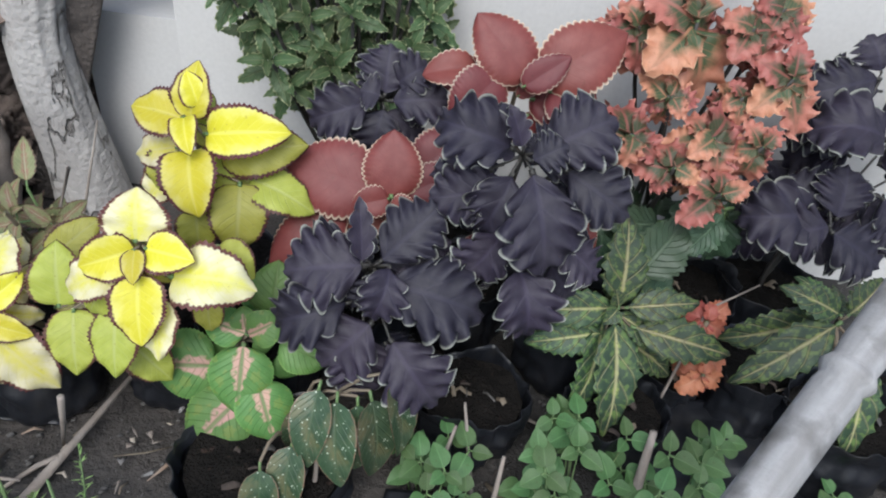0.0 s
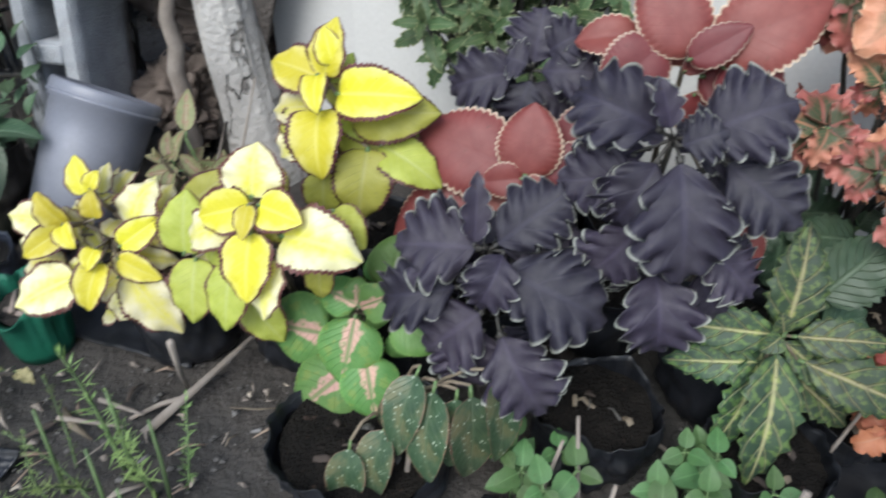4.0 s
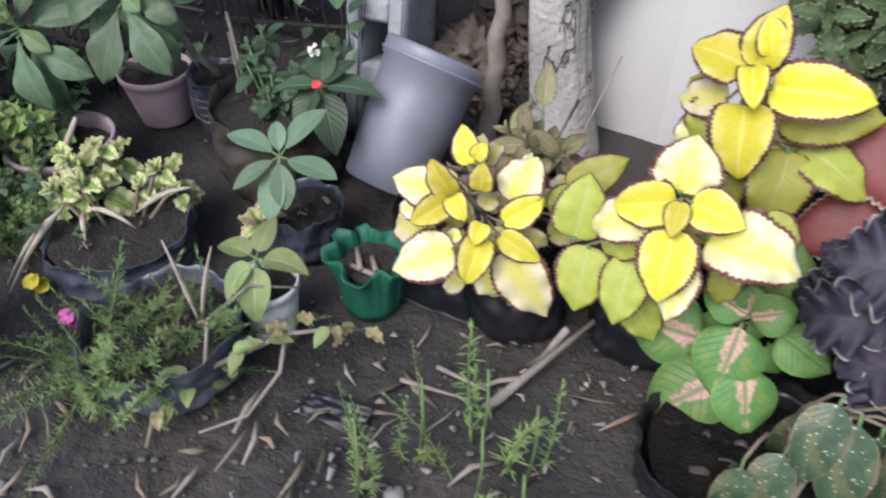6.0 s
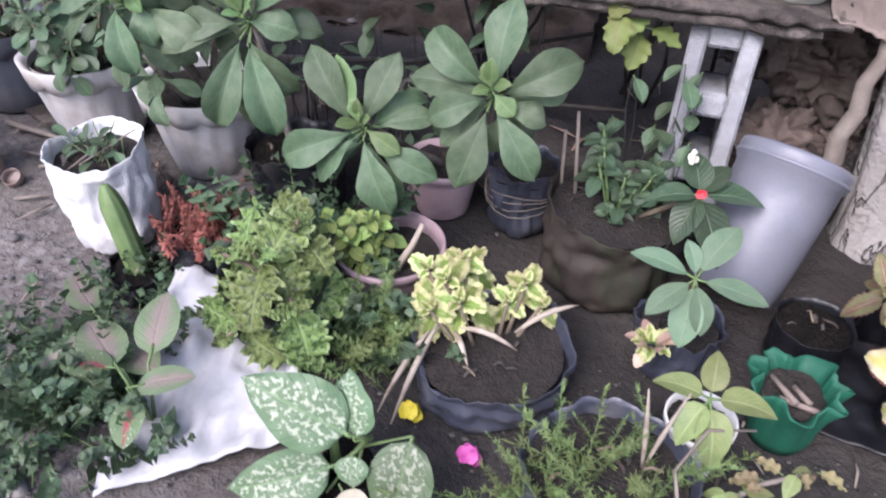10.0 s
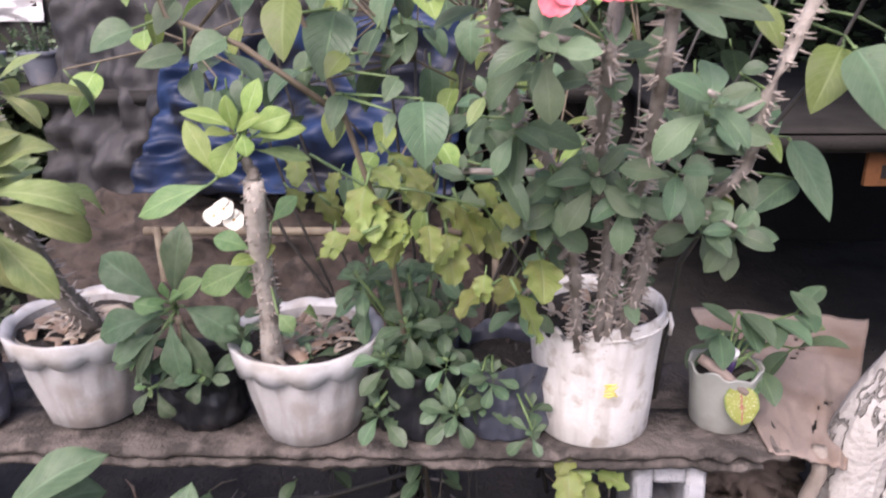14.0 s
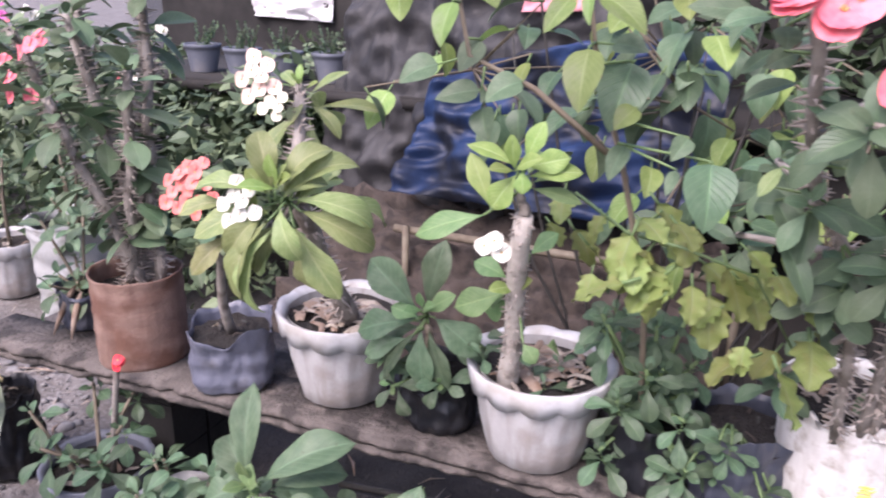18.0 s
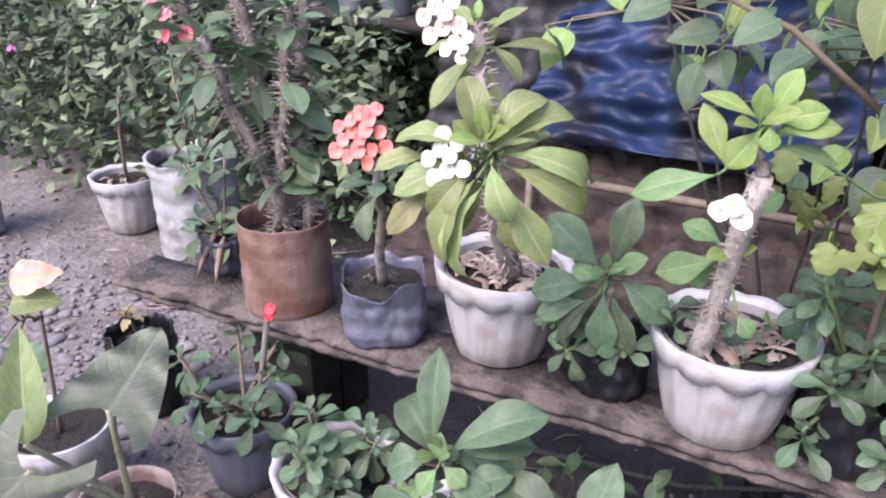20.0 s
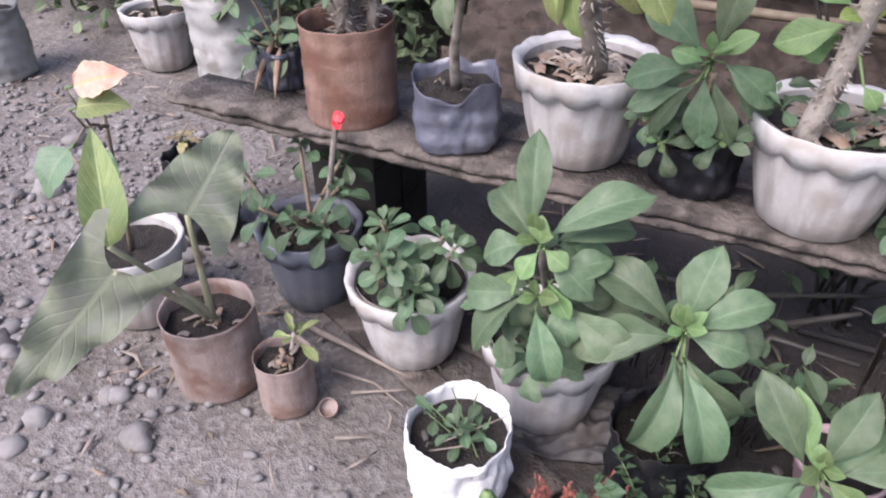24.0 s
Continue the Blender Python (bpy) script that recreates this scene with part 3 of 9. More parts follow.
def aim_leaf(plant, me, base, tip, facing, size=1.0, name="leaf"):
    """A leaf from base towards tip, its upper face turned as far as it goes towards facing."""
    y = (Vector(tip) - Vector(base)).normalized()
    z = Vector(facing) - y * y.dot(Vector(facing))
    z.normalize()
    x = y.cross(z)
    m = Matrix((x, y, z)).transposed().to_4x4()
    return part(name, me, None, plant, m=Matrix.Translation(base) @ m @ Matrix.Diagonal((size, size, size, 1)))


def leaf_to(plant, me, base, tip, wide, facing=(0.0, -0.74, 0.67), name="leaf"):
    """A leaf that reaches from base to tip at that width, its face turned towards facing."""
    base, tip, facing = Vector(base), Vector(tip), Vector(facing)
    y = tip - base
    L = y.length
    y.normalize()
    z = facing - y * y.dot(facing)
    z.normalize()
    ty, tz = me["tip"]
    a, c = math.atan2(tz, ty), math.hypot(ty, tz)
    sx, sy = wide / me["wide"], L / c
    m = Matrix.Translation(base) @ Matrix((y.cross(z), y, z)).transposed().to_4x4() @ Matrix.Diagonal((sx, sy, 0.5 * (sx + sy), 1)) @ pose(0, 0, 0, -math.degrees(a))
    return part(name, me, None, plant, m=m)


def pairs(plant, sets, pos, axis, n=4, gap=0.03, az=0, small=0.3, top=62, low=-12, rng=random, grow=1.0, shed=0):
    """A coleus crown: crossed pairs of leaves, small and upright at the top, large and flat below. sets: meshes from the top down."""
    base = frame_of(pos, axis)
    for k in range(n):
        u = k / max(1, n - 1)
        size = (small + (1 - small) * u ** 0.8) * grow
        for side in (0, 180):
            if k >= n - shed and side:
                continue
            ms = sets[min(len(sets) - 1, int(u * len(sets)))]
            put_leaf(plant, rng.choice(ms), base, az + 90 * k + side + rng.uniform(-14, 14), top + (low - top) * u + rng.uniform(-8, 8), size * rng.uniform(0.88, 1.1), rng.uniform(-14, 14), gap * k * (0.5 + u))


def fan(plant, sets, pos, axis, spec, rng=random):
    """Leaves one by one on a shoot: set, direction round the axis, lift above its plane, size, drop below the tip."""
    base = frame_of(pos, axis)
    for k, az, el, size, drop in spec:
        put_leaf(plant, rng.choice(sets[k]), base, az + rng.uniform(-4, 4), el + rng.uniform(-4, 4), size, rng.uniform(-10, 10), drop)


def rosette(plant, sets, pos, axis, n=16, small=0.4, top=70, low=-25, az=0, gap=0.004, rng=random, grow=1.0):
    """A spiral crown of n leaves, from the upright heart to the outer ones."""
    base = frame_of(pos, axis)
    for k in range(n):
        u = k / max(1, n - 1)
        ms = sets[min(len(sets) - 1, int(u * len(sets)))]
        put_leaf(plant, rng.choice(ms), base, az + 137.5 * k + rng.uniform(-10, 10), top + (low - top) * u ** 0.8 + rng.uniform(-9, 9), (small + (1 - small) * u ** 0.7) * grow * rng.uniform(0.85, 1.1), rng.uniform(-12, 12), gap * k)


def stem(plant, pts, r0, r1, mat="green_stem", n=6, name="stem"):
    bm = bmesh.new()
    k = len(pts) - 1
    tube(bm, pts, [r0 + (r1 - r0) * i / k for i in range(k + 1)], n)
    return part(name, bm, mat, plant)


def thorny(plant, pts, r0, r1, rng, step=0.012, thorn=0.014, mat="thorny_bark"):
    """A branch of crown of thorns, set with spines."""
    bm = bmesh.new()
    k = len(pts) - 1
    tube(bm, pts, [(r0 + (r1 - r0) * i / k) * rng.uniform(0.92, 1.08) for i in range(k + 1)], 8)
    part("branch", bm, mat, plant)
    bm = bmesh.new()
    for i in range(k):
        a, b = Vector(pts[i]), Vector(pts[i + 1])
        for q in range(max(1, int((b - a).length / step * 4.8))):
            p = a.lerp(b, rng.random())
            r = r0 + (r1 - r0) * i / k
            d = Vector((rng.uniform(-1, 1), rng.uniform(-1, 1), rng.uniform(-0.3, 0.5)))
            d = (d - d.dot((b - a).normalized()) * 0.8 * (b - a).normalized()).normalized()
            tube(bm, [p + d * r * 0.85, p + d * (r + thorn * rng.uniform(0.6, 1.2))], [0.0024, 0.0005], 3, 0, False)
    tagged(part("spine_coat", bm, "spine", plant, "grey-brown spines"), kind="stuff")


def bloom(plant, pos, axis, mat, n=5, r=0.014, petals=2, eye=True, name="flower", cup=0.25):
    """A flat flower of broad petals."""
    bm = bmesh.new()
    for k in range(petals):
        a0 = 2 * math.pi * k / petals
        c = bm.verts.new((0, 0, 0.001))
        rim = []
        for i in range(9):
            a = a0 + (i / 8 - 0.5) * 2 * math.pi / petals * 1.15
            rr = r * (0.92 - 0.10 * math.cos((i / 8 - 0.5) * 9)) * (1 - 0.25 * abs(i / 8 - 0.5))
            rim.append(bm.verts.new((rr * math.cos(a), rr * math.sin(a), cup * r * (0.6 + 0.7 * math.sin(i * 0.8 + k)) + k * 0.0006)))
        for p, q in zip(rim, rim[1:]):
            bm.faces.new((c, p, q))
    if eye:
        for i in range(6):
            a = i * 1.05
            tube(bm, [(0, 0, 0), (r * 0.13 * math.cos(a), r * 0.13 * math.sin(a), r * 0.16)], [r * 0.04, r * 0.035], 4, 1)
    return part(name, bm, [mat, "flower_eye"], plant, m=frame_of(pos, axis))


def flower_head(plant, pos, mat, n, r, facing, rng):
    """n flowers side by side in one flat head that looks along facing."""
    base = frame_of(pos, facing)
    for k in range(n):
        d = 0.92 * r * math.sqrt(k + 0.15)
        q = base @ Vector((d * math.cos(k * 2.4), d * math.sin(k * 2.4), -0.3 * d))
        bloom(plant, q, Vector(facing).normalized() + Vector([rng.uniform(-0.25, 0.25) for _ in range(3)]), mat, r=r * rng.uniform(0.9, 1.1), petals=2)


def cluster(plant, pos, mat, n, spread, r, rng, facing=(0, -0.8, 0.6), petals=2):
    """Several flowers in one head."""
    for _ in range(n):
        d = Vector([rng.uniform(-1, 1) for _ in range(3)])
        bloom(plant, Vector(pos) + d * spread, Vector(facing) + d * 0.5, mat, r=r * rng.uniform(0.85, 1.1), petals=petals)


VIEWED = Vector((0.0, -0.74, 0.67))


def set_shoot(p, shoot, sets, root, rg, stalk="brown_stem", fill=1, under=None, thick=0.005, grow=(1.1, 1.25), loose=0.22, heart=0, thin=1.0):
    """One shoot from root, its leaves set one by one: kind, stalk end, tip, width. Older leaves follow lower on the same shoot."""
    org = p.matrix_world.translation
    seats = [Vector(q[1]) - org for q in shoot]
    top = sum(seats[:4], Vector()) / len(seats[:4]) + Vector((0, 0.02, -0.012))
    stem(p, curve_pts(root, top, 0.0, 6, 0.004, rg), thick, thick * 0.6, stalk)
    low = Vector(root).lerp(top, 0.75)
    for b, (k, _, tip, wide) in zip(seats, shoot):
        start = top if (b - top).length < 0.05 else low
        stem(p, curve_pts(start, b, 0.0, 2), 0.0024, 0.0018, "green_stem" if heart else stalk, 5, "petiole")
        turn = VIEWED + Vector([rg.uniform(-loose, loose) for _ in range(3)])
        far = Vector(tip) - org
        leaf_to(p, rg.choice(sets[k]), b, b + (far - b) * grow[0], wide * grow[1], turn)
        for q in range(fill if rg.random() < thin else 0):
            swing = Matrix.Rotation(rg.uniform(-0.8, 0.8), 3, VIEWED)
            back = VIEWED * (0.028 + 0.024 * q + rg.uniform(0, 0.012))
            leaf_to(p, rg.choice(sets[k if under is None else under]), top + swing @ (b - top) * 1.05 - back, top + swing @ (far - top) * rg.uniform(0.7, 1.0) - back * 1.6, wide * rg.uniform(0.8, 1.1), turn)
    for q in range(heart):
        put_leaf(p, rg.choice(sets[0]), frame_of(top + VIEWED * 0.03, VIEWED), q * 137.5, 62 - 6 * q, rg.uniform(0.4, 0.65))


# pots: each builds its parts under a thing whose origin is the middle of its foot
def soil_disc(plant, r, z, seed, mat="pot_soil"):
    bm = bmesh.new()
    rings = [[bm.verts.new((0, 0, z + 0.006))]]
    for i in range(1, 6):
        rings.append([bm.verts.new((r * i / 5 * math.cos(a * math.pi / 12), r * i / 5 * math.sin(a * math.pi / 12), z + 0.006 + 0.012 * wob(a * math.pi / 12, i * 0.13, seed))) for a in range(24)])
    for k in range(24):
        bm.faces.new((rings[0][0], rings[1][k], rings[1][(k + 1) % 24]))
    for a, b in zip(rings[1:], rings[2:]):
        for k in range(24):
            bm.faces.new((a[k], b[k], b[(k + 1) % 24], a[(k + 1) % 24]))
    return part("soil", bm, mat, plant, "dark crumbly soil")


def litter(plant, r, z, n, rng, mats=("dry_leaf", "twig", "straw"), size=0.038):
    """Dry leaf shreds and chips on the soil."""
    for _ in range(n):
        a, d = rng.uniform(0, 6.28), r * rng.uniform(0.1, 0.9)
        L, w = size * rng.uniform(0.5, 1.5), size * rng.uniform(0.12, 0.6)
        bm = bmesh.new()
        vs = []
        for i in range(4):
            u = i / 3
            h = 0.006 * math.sin(u * 3.1) * rng.uniform(0.2, 1.6)
            k = w * (0.4 + 0.6 * math.sin(0.5 + u * 2.2))
            vs.append((bm.verts.new((-k / 2, L * (u - 0.5), h)), bm.verts.new((0, L * (u - 0.5), h + 0.003)), bm.verts.new((k / 2, L * (u - 0.5), h))))
        for p, q in zip(vs, vs[1:]):
            bm.faces.new((p[0], p[1], q[1], q[0]))
            bm.faces.new((p[1], p[2], q[2], q[1]))
        part("litter", bm, rng.choice(mats), plant, m=pose(d * math.cos(a), d * math.sin(a), z + 0.012, rng.uniform(-15, 15), rng.uniform(-15, 15), rng.uniform(0, 360)))


def scallop_pot(plant, r, h, mat, seed=0, flutes=16, litter_n=0, soil=0.84):
    """Moulded plastic pot: fluted body under a collar whose lower edge hangs in scallops."""
    def body(a, rr, z, i):
        f = 0.009 * abs(math.sin(a * flutes / 2)) ** 1.5 if 0 < i < 6 else 0.0
        return rr * (1 + f * 2.2) + 0.002 * wob(a, z, seed), z
    bm = bmesh.new()
    lathe(bm, [(r * 0.58, 0), (r * 0.645, 0.007), (r * 0.715, h * 0.22), (r * 0.785, h * 0.45), (r * 0.835, h * 0.66), (r * 0.865, h * 0.8), (r * 0.885, h * 0.93)], 96, body)
    lathe(bm, [(r * 0.84, h * 0.96), (r * 0.83, h * 0.8), (r * 0.78, h * 0.6)], 96, None, closed=False)
    pot = part("pot", bm, mat, plant)

    def collar(a, rr, z, i):
        s = abs(math.sin(a * 6))
        if i in (0, 1):
            z -= 0.013 * h / 0.19 * s ** 0.8
        if i in (3, 4):
            z += 0.004 * s
        return rr * (1 + 0.016 * s) + 0.0015 * wob(a, 0.1, seed), z
    bm = bmesh.new()
    lathe(bm, [(r * 0.875, h * 0.835), (r * 0.945, h * 0.825), (r * 0.965, h * 0.90), (r * 0.99, h * 0.985), (r * 0.975, h * 1.0), (r * 0.90, h * 0.985), (r * 0.85, h * 0.95), (r * 0.84, h * 0.78)], 96, collar, closed=False)
    # on grey pots the rim's paler colour stands in for light from above
    part("rim", bm, "pale_pot" if mat == "grey_pot" else mat, pot, "scalloped rim, paler for the light from above" if mat == "grey_pot" else "scalloped rim")
    soil_disc(plant, r * 0.84, h * soil, seed)
    litter(plant, r * 0.75, h * soil, litter_n, random.Random(seed))
    return h * soil


def tin_pot(plant, r, h, mat, seed=0, ribs=3, tilt=0.0):
    """Rusty tin with rolled rim and beads round it."""
    prof = [(r * 0.97, 0), (r, 0.004)]
    for k in range(1, 15):
        z = h * k / 15
        prof.append((r * (1 + (0.016 if k % 3 == 0 else -0.004)), z))
    prof += [(r * 1.025, h * 0.985), (r * 1.02, h), (r * 0.985, h * 0.995), (r * 0.97, h * 0.9), (r * 0.96, h * 0.6)]
    bm = bmesh.new()
    lathe(bm, prof, 56, lambda a, rr, z, i: (rr + 0.0022 * wob(a, z * 0.4, seed), z + (0.003 * wob(a, 1, seed) if z > h * 0.9 else 0)))
    part("tin", bm, mat, plant)
    soil_disc(plant, r * 0.955, h * 0.76, seed)
    litter(plant, r * 0.8, h * 0.76, 10, random.Random(seed + 3), ("dry_leaf", "twig", "brown_stem"), 0.03)
    return h * 0.76


def bag_pot(plant, r, h, mat, seed=0, crumple=0.012, lip=0.02, soil=0.8, name="bag", squash=0.0):
    """Planting bag of thin plastic: wrinkled, bulging, with an uneven folded lip."""
    base = [(r * 0.8, 0.0), (r * 0.95, 0.006), (r * 1.03, h * 0.2), (r * 1.0, h * 0.38), (r * 1.04, h * 0.55), (r * 1.0, h * 0.72), (r * 1.05, h * 0.88), (r * 1.07, h * 0.97), (r * 1.075, h), (r * 1.075 - 0.0012, h), (r * 1.05 - 0.0015, h * 0.9), (r * 0.99, h * 0.72)]
    prof = []
    for p, q in zip(base[:8], base[1:9]):
        prof += [(p[0] + (q[0] - p[0]) * u / 4, p[1] + (q[1] - p[1]) * u / 4) for u in range(4)]
    prof += base[8:]

    def shape(a, rr, z, i):
        k = 1.0 if i else 0.3
        crease = abs(noise.noise(Vector((math.cos(a) * 4, math.sin(a) * 4, z * 13 + seed)))) + 0.6 * abs(noise.noise(Vector((math.cos(a) * 9 + 4, math.sin(a) * 9, z * 22 + seed))))
        dr = min(crumple, 0.013) * k * (wob(a, z * 0.9, seed, 1.8) + 0.6 * wob(a, z * 1.8, seed + 5, 4) + 0.3 * wob(a, z * 1.2, seed + 3, 9)) + min(crumple, 0.009) * k * 0.8 * (0.35 - crease)
        dz = (lip * wob(a, 0.2, seed + 9, 1.1) + lip * 0.3 * wob(a, 0.1, seed + 2, 3)) if z > h * 0.86 else 0
        rr *= 1 + (squash * (math.cos(4 * a + 0.9) + 0.15) if i else 0)
        return rr + dr, z + dz * min(1.0, (z - h * 0.8) / (h * 0.17))
    bm = bmesh.new()
    lathe(bm, prof, 84, shape)
    part(name, bm, mat, plant)
    soil_disc(plant, r * 0.985, h * soil, seed, "wet_soil" if mat == "black_plastic" else "pot_soil")
    litter(plant, r * 0.8, h * soil, 6, random.Random(seed + 1), ("brown_stem", "dark_stem", "heap_brown"), 0.018)
    return h * soil


def plain_pot(plant, r, h, mat, seed=0, ribs=0, soil=0.86, taper=0.68):
    bm = bmesh.new()
    prof = [(r * taper, 0), (r * (taper + 0.03), 0.004)] + [(r * (taper + (0.94 - taper) * k / 6), h * 0.86 * k / 6) for k in range(1, 7)]
    prof += [(r * 0.99, h * 0.875), (r * 1.0, h * 0.99), (r * 0.985, h), (r * 0.93, h * 0.99), (r * 0.90, h * 0.8), (r * 0.86, h * 0.6)]
    lathe(bm, prof, 72, lambda a, rr, z, i: (rr * (1 + (0.016 * abs(math.sin(a * ribs / 2)) if ribs and 1 < i < 8 else 0)), z))
    part("pot", bm, mat, plant)
    soil_disc(plant, r * 0.89, h * soil, seed)
    return h * soil

# ---- ground, wall and other large structure ----
def build_ground():
    bm = bmesh.new()
    def height(x, y):
        near = max(0.0, 1 - math.hypot(x + 0.5, y) / 6)
        return near * (0.012 * noise.noise(Vector((x * 3, y * 3, 0))) + 0.006 * noise.noise(Vector((x * 11, y * 11, 3)))) - 0.004
    xs = [-60, -25, -12, -7] + [-5 + 0.06 * i for i in range(134)] + [4.5, 8, 14, 30, 60]
    ys = [-60, -25, -10, -5] + [-2.4 + 0.06 * i for i in range(84)] + [3.5, 5, 8, 14, 30, 60]
    grid = [[bm.verts.new((x, y, height(x, y))) for x in xs] for y in ys]
    for a, b in zip(grid, grid[1:]):
        for k in range(len(xs) - 1):
            bm.faces.new((a[k], a[k + 1], b[k + 1], b[k]))
    m, nt, p = graph("ground_earth")
    tc = nt.nodes.new("ShaderNodeTexCoord")
    sep = nt.nodes.new("ShaderNodeSeparateXYZ")
    nt.links.new(tc.outputs["Object"], sep.inputs[0])
    n1, n2, n3 = noise_of(nt, 6, 6), noise_of(nt, 60, 4), noise_of(nt, 220, 3)
    bed = mixed(nt, ramp(nt, n1, 0.35, 0.65), (0.017, 0.016, 0.0148), (0.043, 0.040, 0.037))
    path = mixed(nt, ramp(nt, n1, 0.35, 0.65), (0.12, 0.107, 0.097), (0.20, 0.183, 0.17))
    path = mixed(nt, ramp(nt, n2, 0.45, 0.7), path, (0.27, 0.258, 0.247))
    edge = calc(nt, "ADD", sep.outputs[0], calc(nt, "MULTIPLY_ADD", n1, 0.9, -0.45))
    edge = calc(nt, "ADD", edge, calc(nt, "MULTIPLY", sep.outputs[1], 1.0))
    col = mixed(nt, ramp(nt, edge, -1.0, -1.8), bed, path)
    col = mixed(nt, calc(nt, "MULTIPLY", ramp(nt, noise_of(nt, 2.6, 7), 0.45, 0.68), 0.6), col, (0.085, 0.07, 0.058))
    col = mixed(nt, calc(nt, "MULTIPLY", n3, 0.28), col, (0.03, 0.027, 0.025))
    nt.links.new(col, p.inputs["Base Color"])
    p.inputs["Roughness"].default_value = 0.95
    bumped(nt, p, calc(nt, "ADD", calc(nt, "ADD", n2, calc(nt, "MULTIPLY", n3, 0.4)), calc(nt, "MULTIPLY", noise_of(nt, 18, 5), 1.6)), 0.8, 0.012)
    MATS["ground_earth"] = m
    tagged(part("ground", bm, "ground_earth", None), "dark garden soil turning to grey gravelly dirt", "ground", kind="structure")


build_ground()


def stone_into(bm, p, r, rng, sub=1):
    g = bmesh.ops.create_icosphere(bm, subdivisions=sub, radius=r)
    s = Vector((rng.uniform(0.8, 1.3), rng.uniform(0.7, 1.1), rng.uniform(0.45, 0.75)))
    rot = Euler((0, 0, rng.uniform(0, 6.28))).to_matrix()
    off = rng.uniform(0, 50)
    for v in g["verts"]:
        k = 1 + 0.42 * noise.noise(v.co / r * 1.1 + Vector((off, 0, 0)))
        v.co = rot @ Vector((v.co.x * s.x * k, v.co.y * s.y * k, v.co.z * s.z * k)) + Vector(p)


def gravel():
    rng = random.Random(4)
    proto = bmesh.new()
    stone_into(proto, (0, 0, 0), 1.0, rng)
    pv = np.array([v.co[:] for v in proto.verts])
    pf = [[v.index for v in f.verts] for f in proto.faces]
    proto.free()
    vs, fs = [], []
    for _ in range(8200):
        x, y = rng.uniform(-4.4, -0.2), rng.uniform(-1.3, 1.3)
        if (x > -1.85 + rng.gauss(0, 0.22) - 0.5 * y or y > 0.42 + rng.gauss(0, 0.12)) and rng.random() > 0.05:
            continue
        r = 0.005 + 0.014 * rng.random() ** 2 + (0.01 if rng.random() < 0.06 else 0)
        a = rng.uniform(0, 6.28)
        c, s = math.cos(a), math.sin(a)
        k = np.array([rng.uniform(0.8, 1.3), rng.uniform(0.7, 1.0), rng.uniform(0.6, 1.0)]) * r
        q = pv * k
        q = np.stack([q[:, 0] * c - q[:, 1] * s + x, q[:, 0] * s + q[:, 1] * c + y, q[:, 2] + r * 0.15], 1)
        base = len(vs)
        vs.extend(q.tolist())
        fs.extend([[base + i for i in f] for f in pf])
    crumbs, faces = [], []
    for _ in range(2600):
        x, y = rng.uniform(-1.2, 1.7), rng.uniform(-1.05, -0.45)
        r = 0.0018 + 0.0055 * rng.random() ** 3
        k = np.array([rng.uniform(0.8, 1.3), rng.uniform(0.7, 1.0), rng.uniform(0.6, 1.0)]) * r
        base = len(crumbs)
        crumbs.extend((pv * k + np.array([x, y, r * 0.4])).tolist())
        faces.extend([[base + i for i in f] for f in pf])
    soil = bpy.data.meshes.new("soil_crumbs")
    soil.from_pydata(crumbs, [], faces)
    soil.materials.append(MATS["crumb"])
    soil.shade_smooth()
    tagged(new("soil_crumbs", soil), "dark grey crumbs and grit on the garden soil", "grit", kind="stuff")
    me = bpy.data.meshes.new("gravel")
    me.from_pydata(vs, [], fs)
    me.materials.append(MATS["gravel_stone"])
    me.shade_smooth()
    tagged(new("gravel", me), "small grey gravel scattered over the dirt path", "gravel", kind="stuff")
    for x, y, r in ((-1.54, -0.62, 0.034), (-1.66, -0.56, 0.028), (-1.60, -0.52, 0.018), (-2.02, -0.62, 0.06), (-2.15, -0.25, 0.04), (-1.95, -0.12, 0.035), (-2.3, 0.0, 0.03), (-1.2, -0.62, 0.02), (-2.05, -0.02, 0.05),
                    (-0.72, -0.95, 0.02), (-0.52, -0.98, 0.022), (-2.5, -0.1, 0.05), (-2.7, 0.15, 0.04), (-0.05, -0.95, 0.012), (-1.75, -0.68, 0.03), (-2.4, -0.45, 0.05), (-2.75, -0.3, 0.06), (0.42, -0.78, 0.014), (-1.9, -0.8, 0.05)) + tuple((rng.uniform(-2.7, -1.45), rng.uniform(-0.85, 0.35), 0.010 + 0.022 * rng.random() ** 2) for _ in range(110)):
        bm = bmesh.new()
        stone_into(bm, (0, 0, r * 0.2), r, rng, 2)
        s = part("stone", bm, rng.choice(("stone", "stone", "gravel_stone")), None, m=pose(x, y, -0.22 * r))
        tagged(s, "smooth grey stone lying on the dirt path", "stone", "stones on the path")


gravel()


def wall_box(name, a, b, thick, z0, z1, mat, label):
    """A wall from a to b (its front line) with its thickness behind."""
    a, b = Vector((a[0], a[1], 0)), Vector((b[0], b[1], 0))
    d = (b - a)
    L = d.length
    bm = bmesh.new()
    box(bm, 0, 0, z0, L, thick, z1)
    ob = part(name, bm, mat, None, m=Matrix.Translation(a) @ Matrix.Rotation(math.atan2(d.y, d.x), 4, "Z"), smooth=False)
    return tagged(ob, label, "wall", kind="structure")


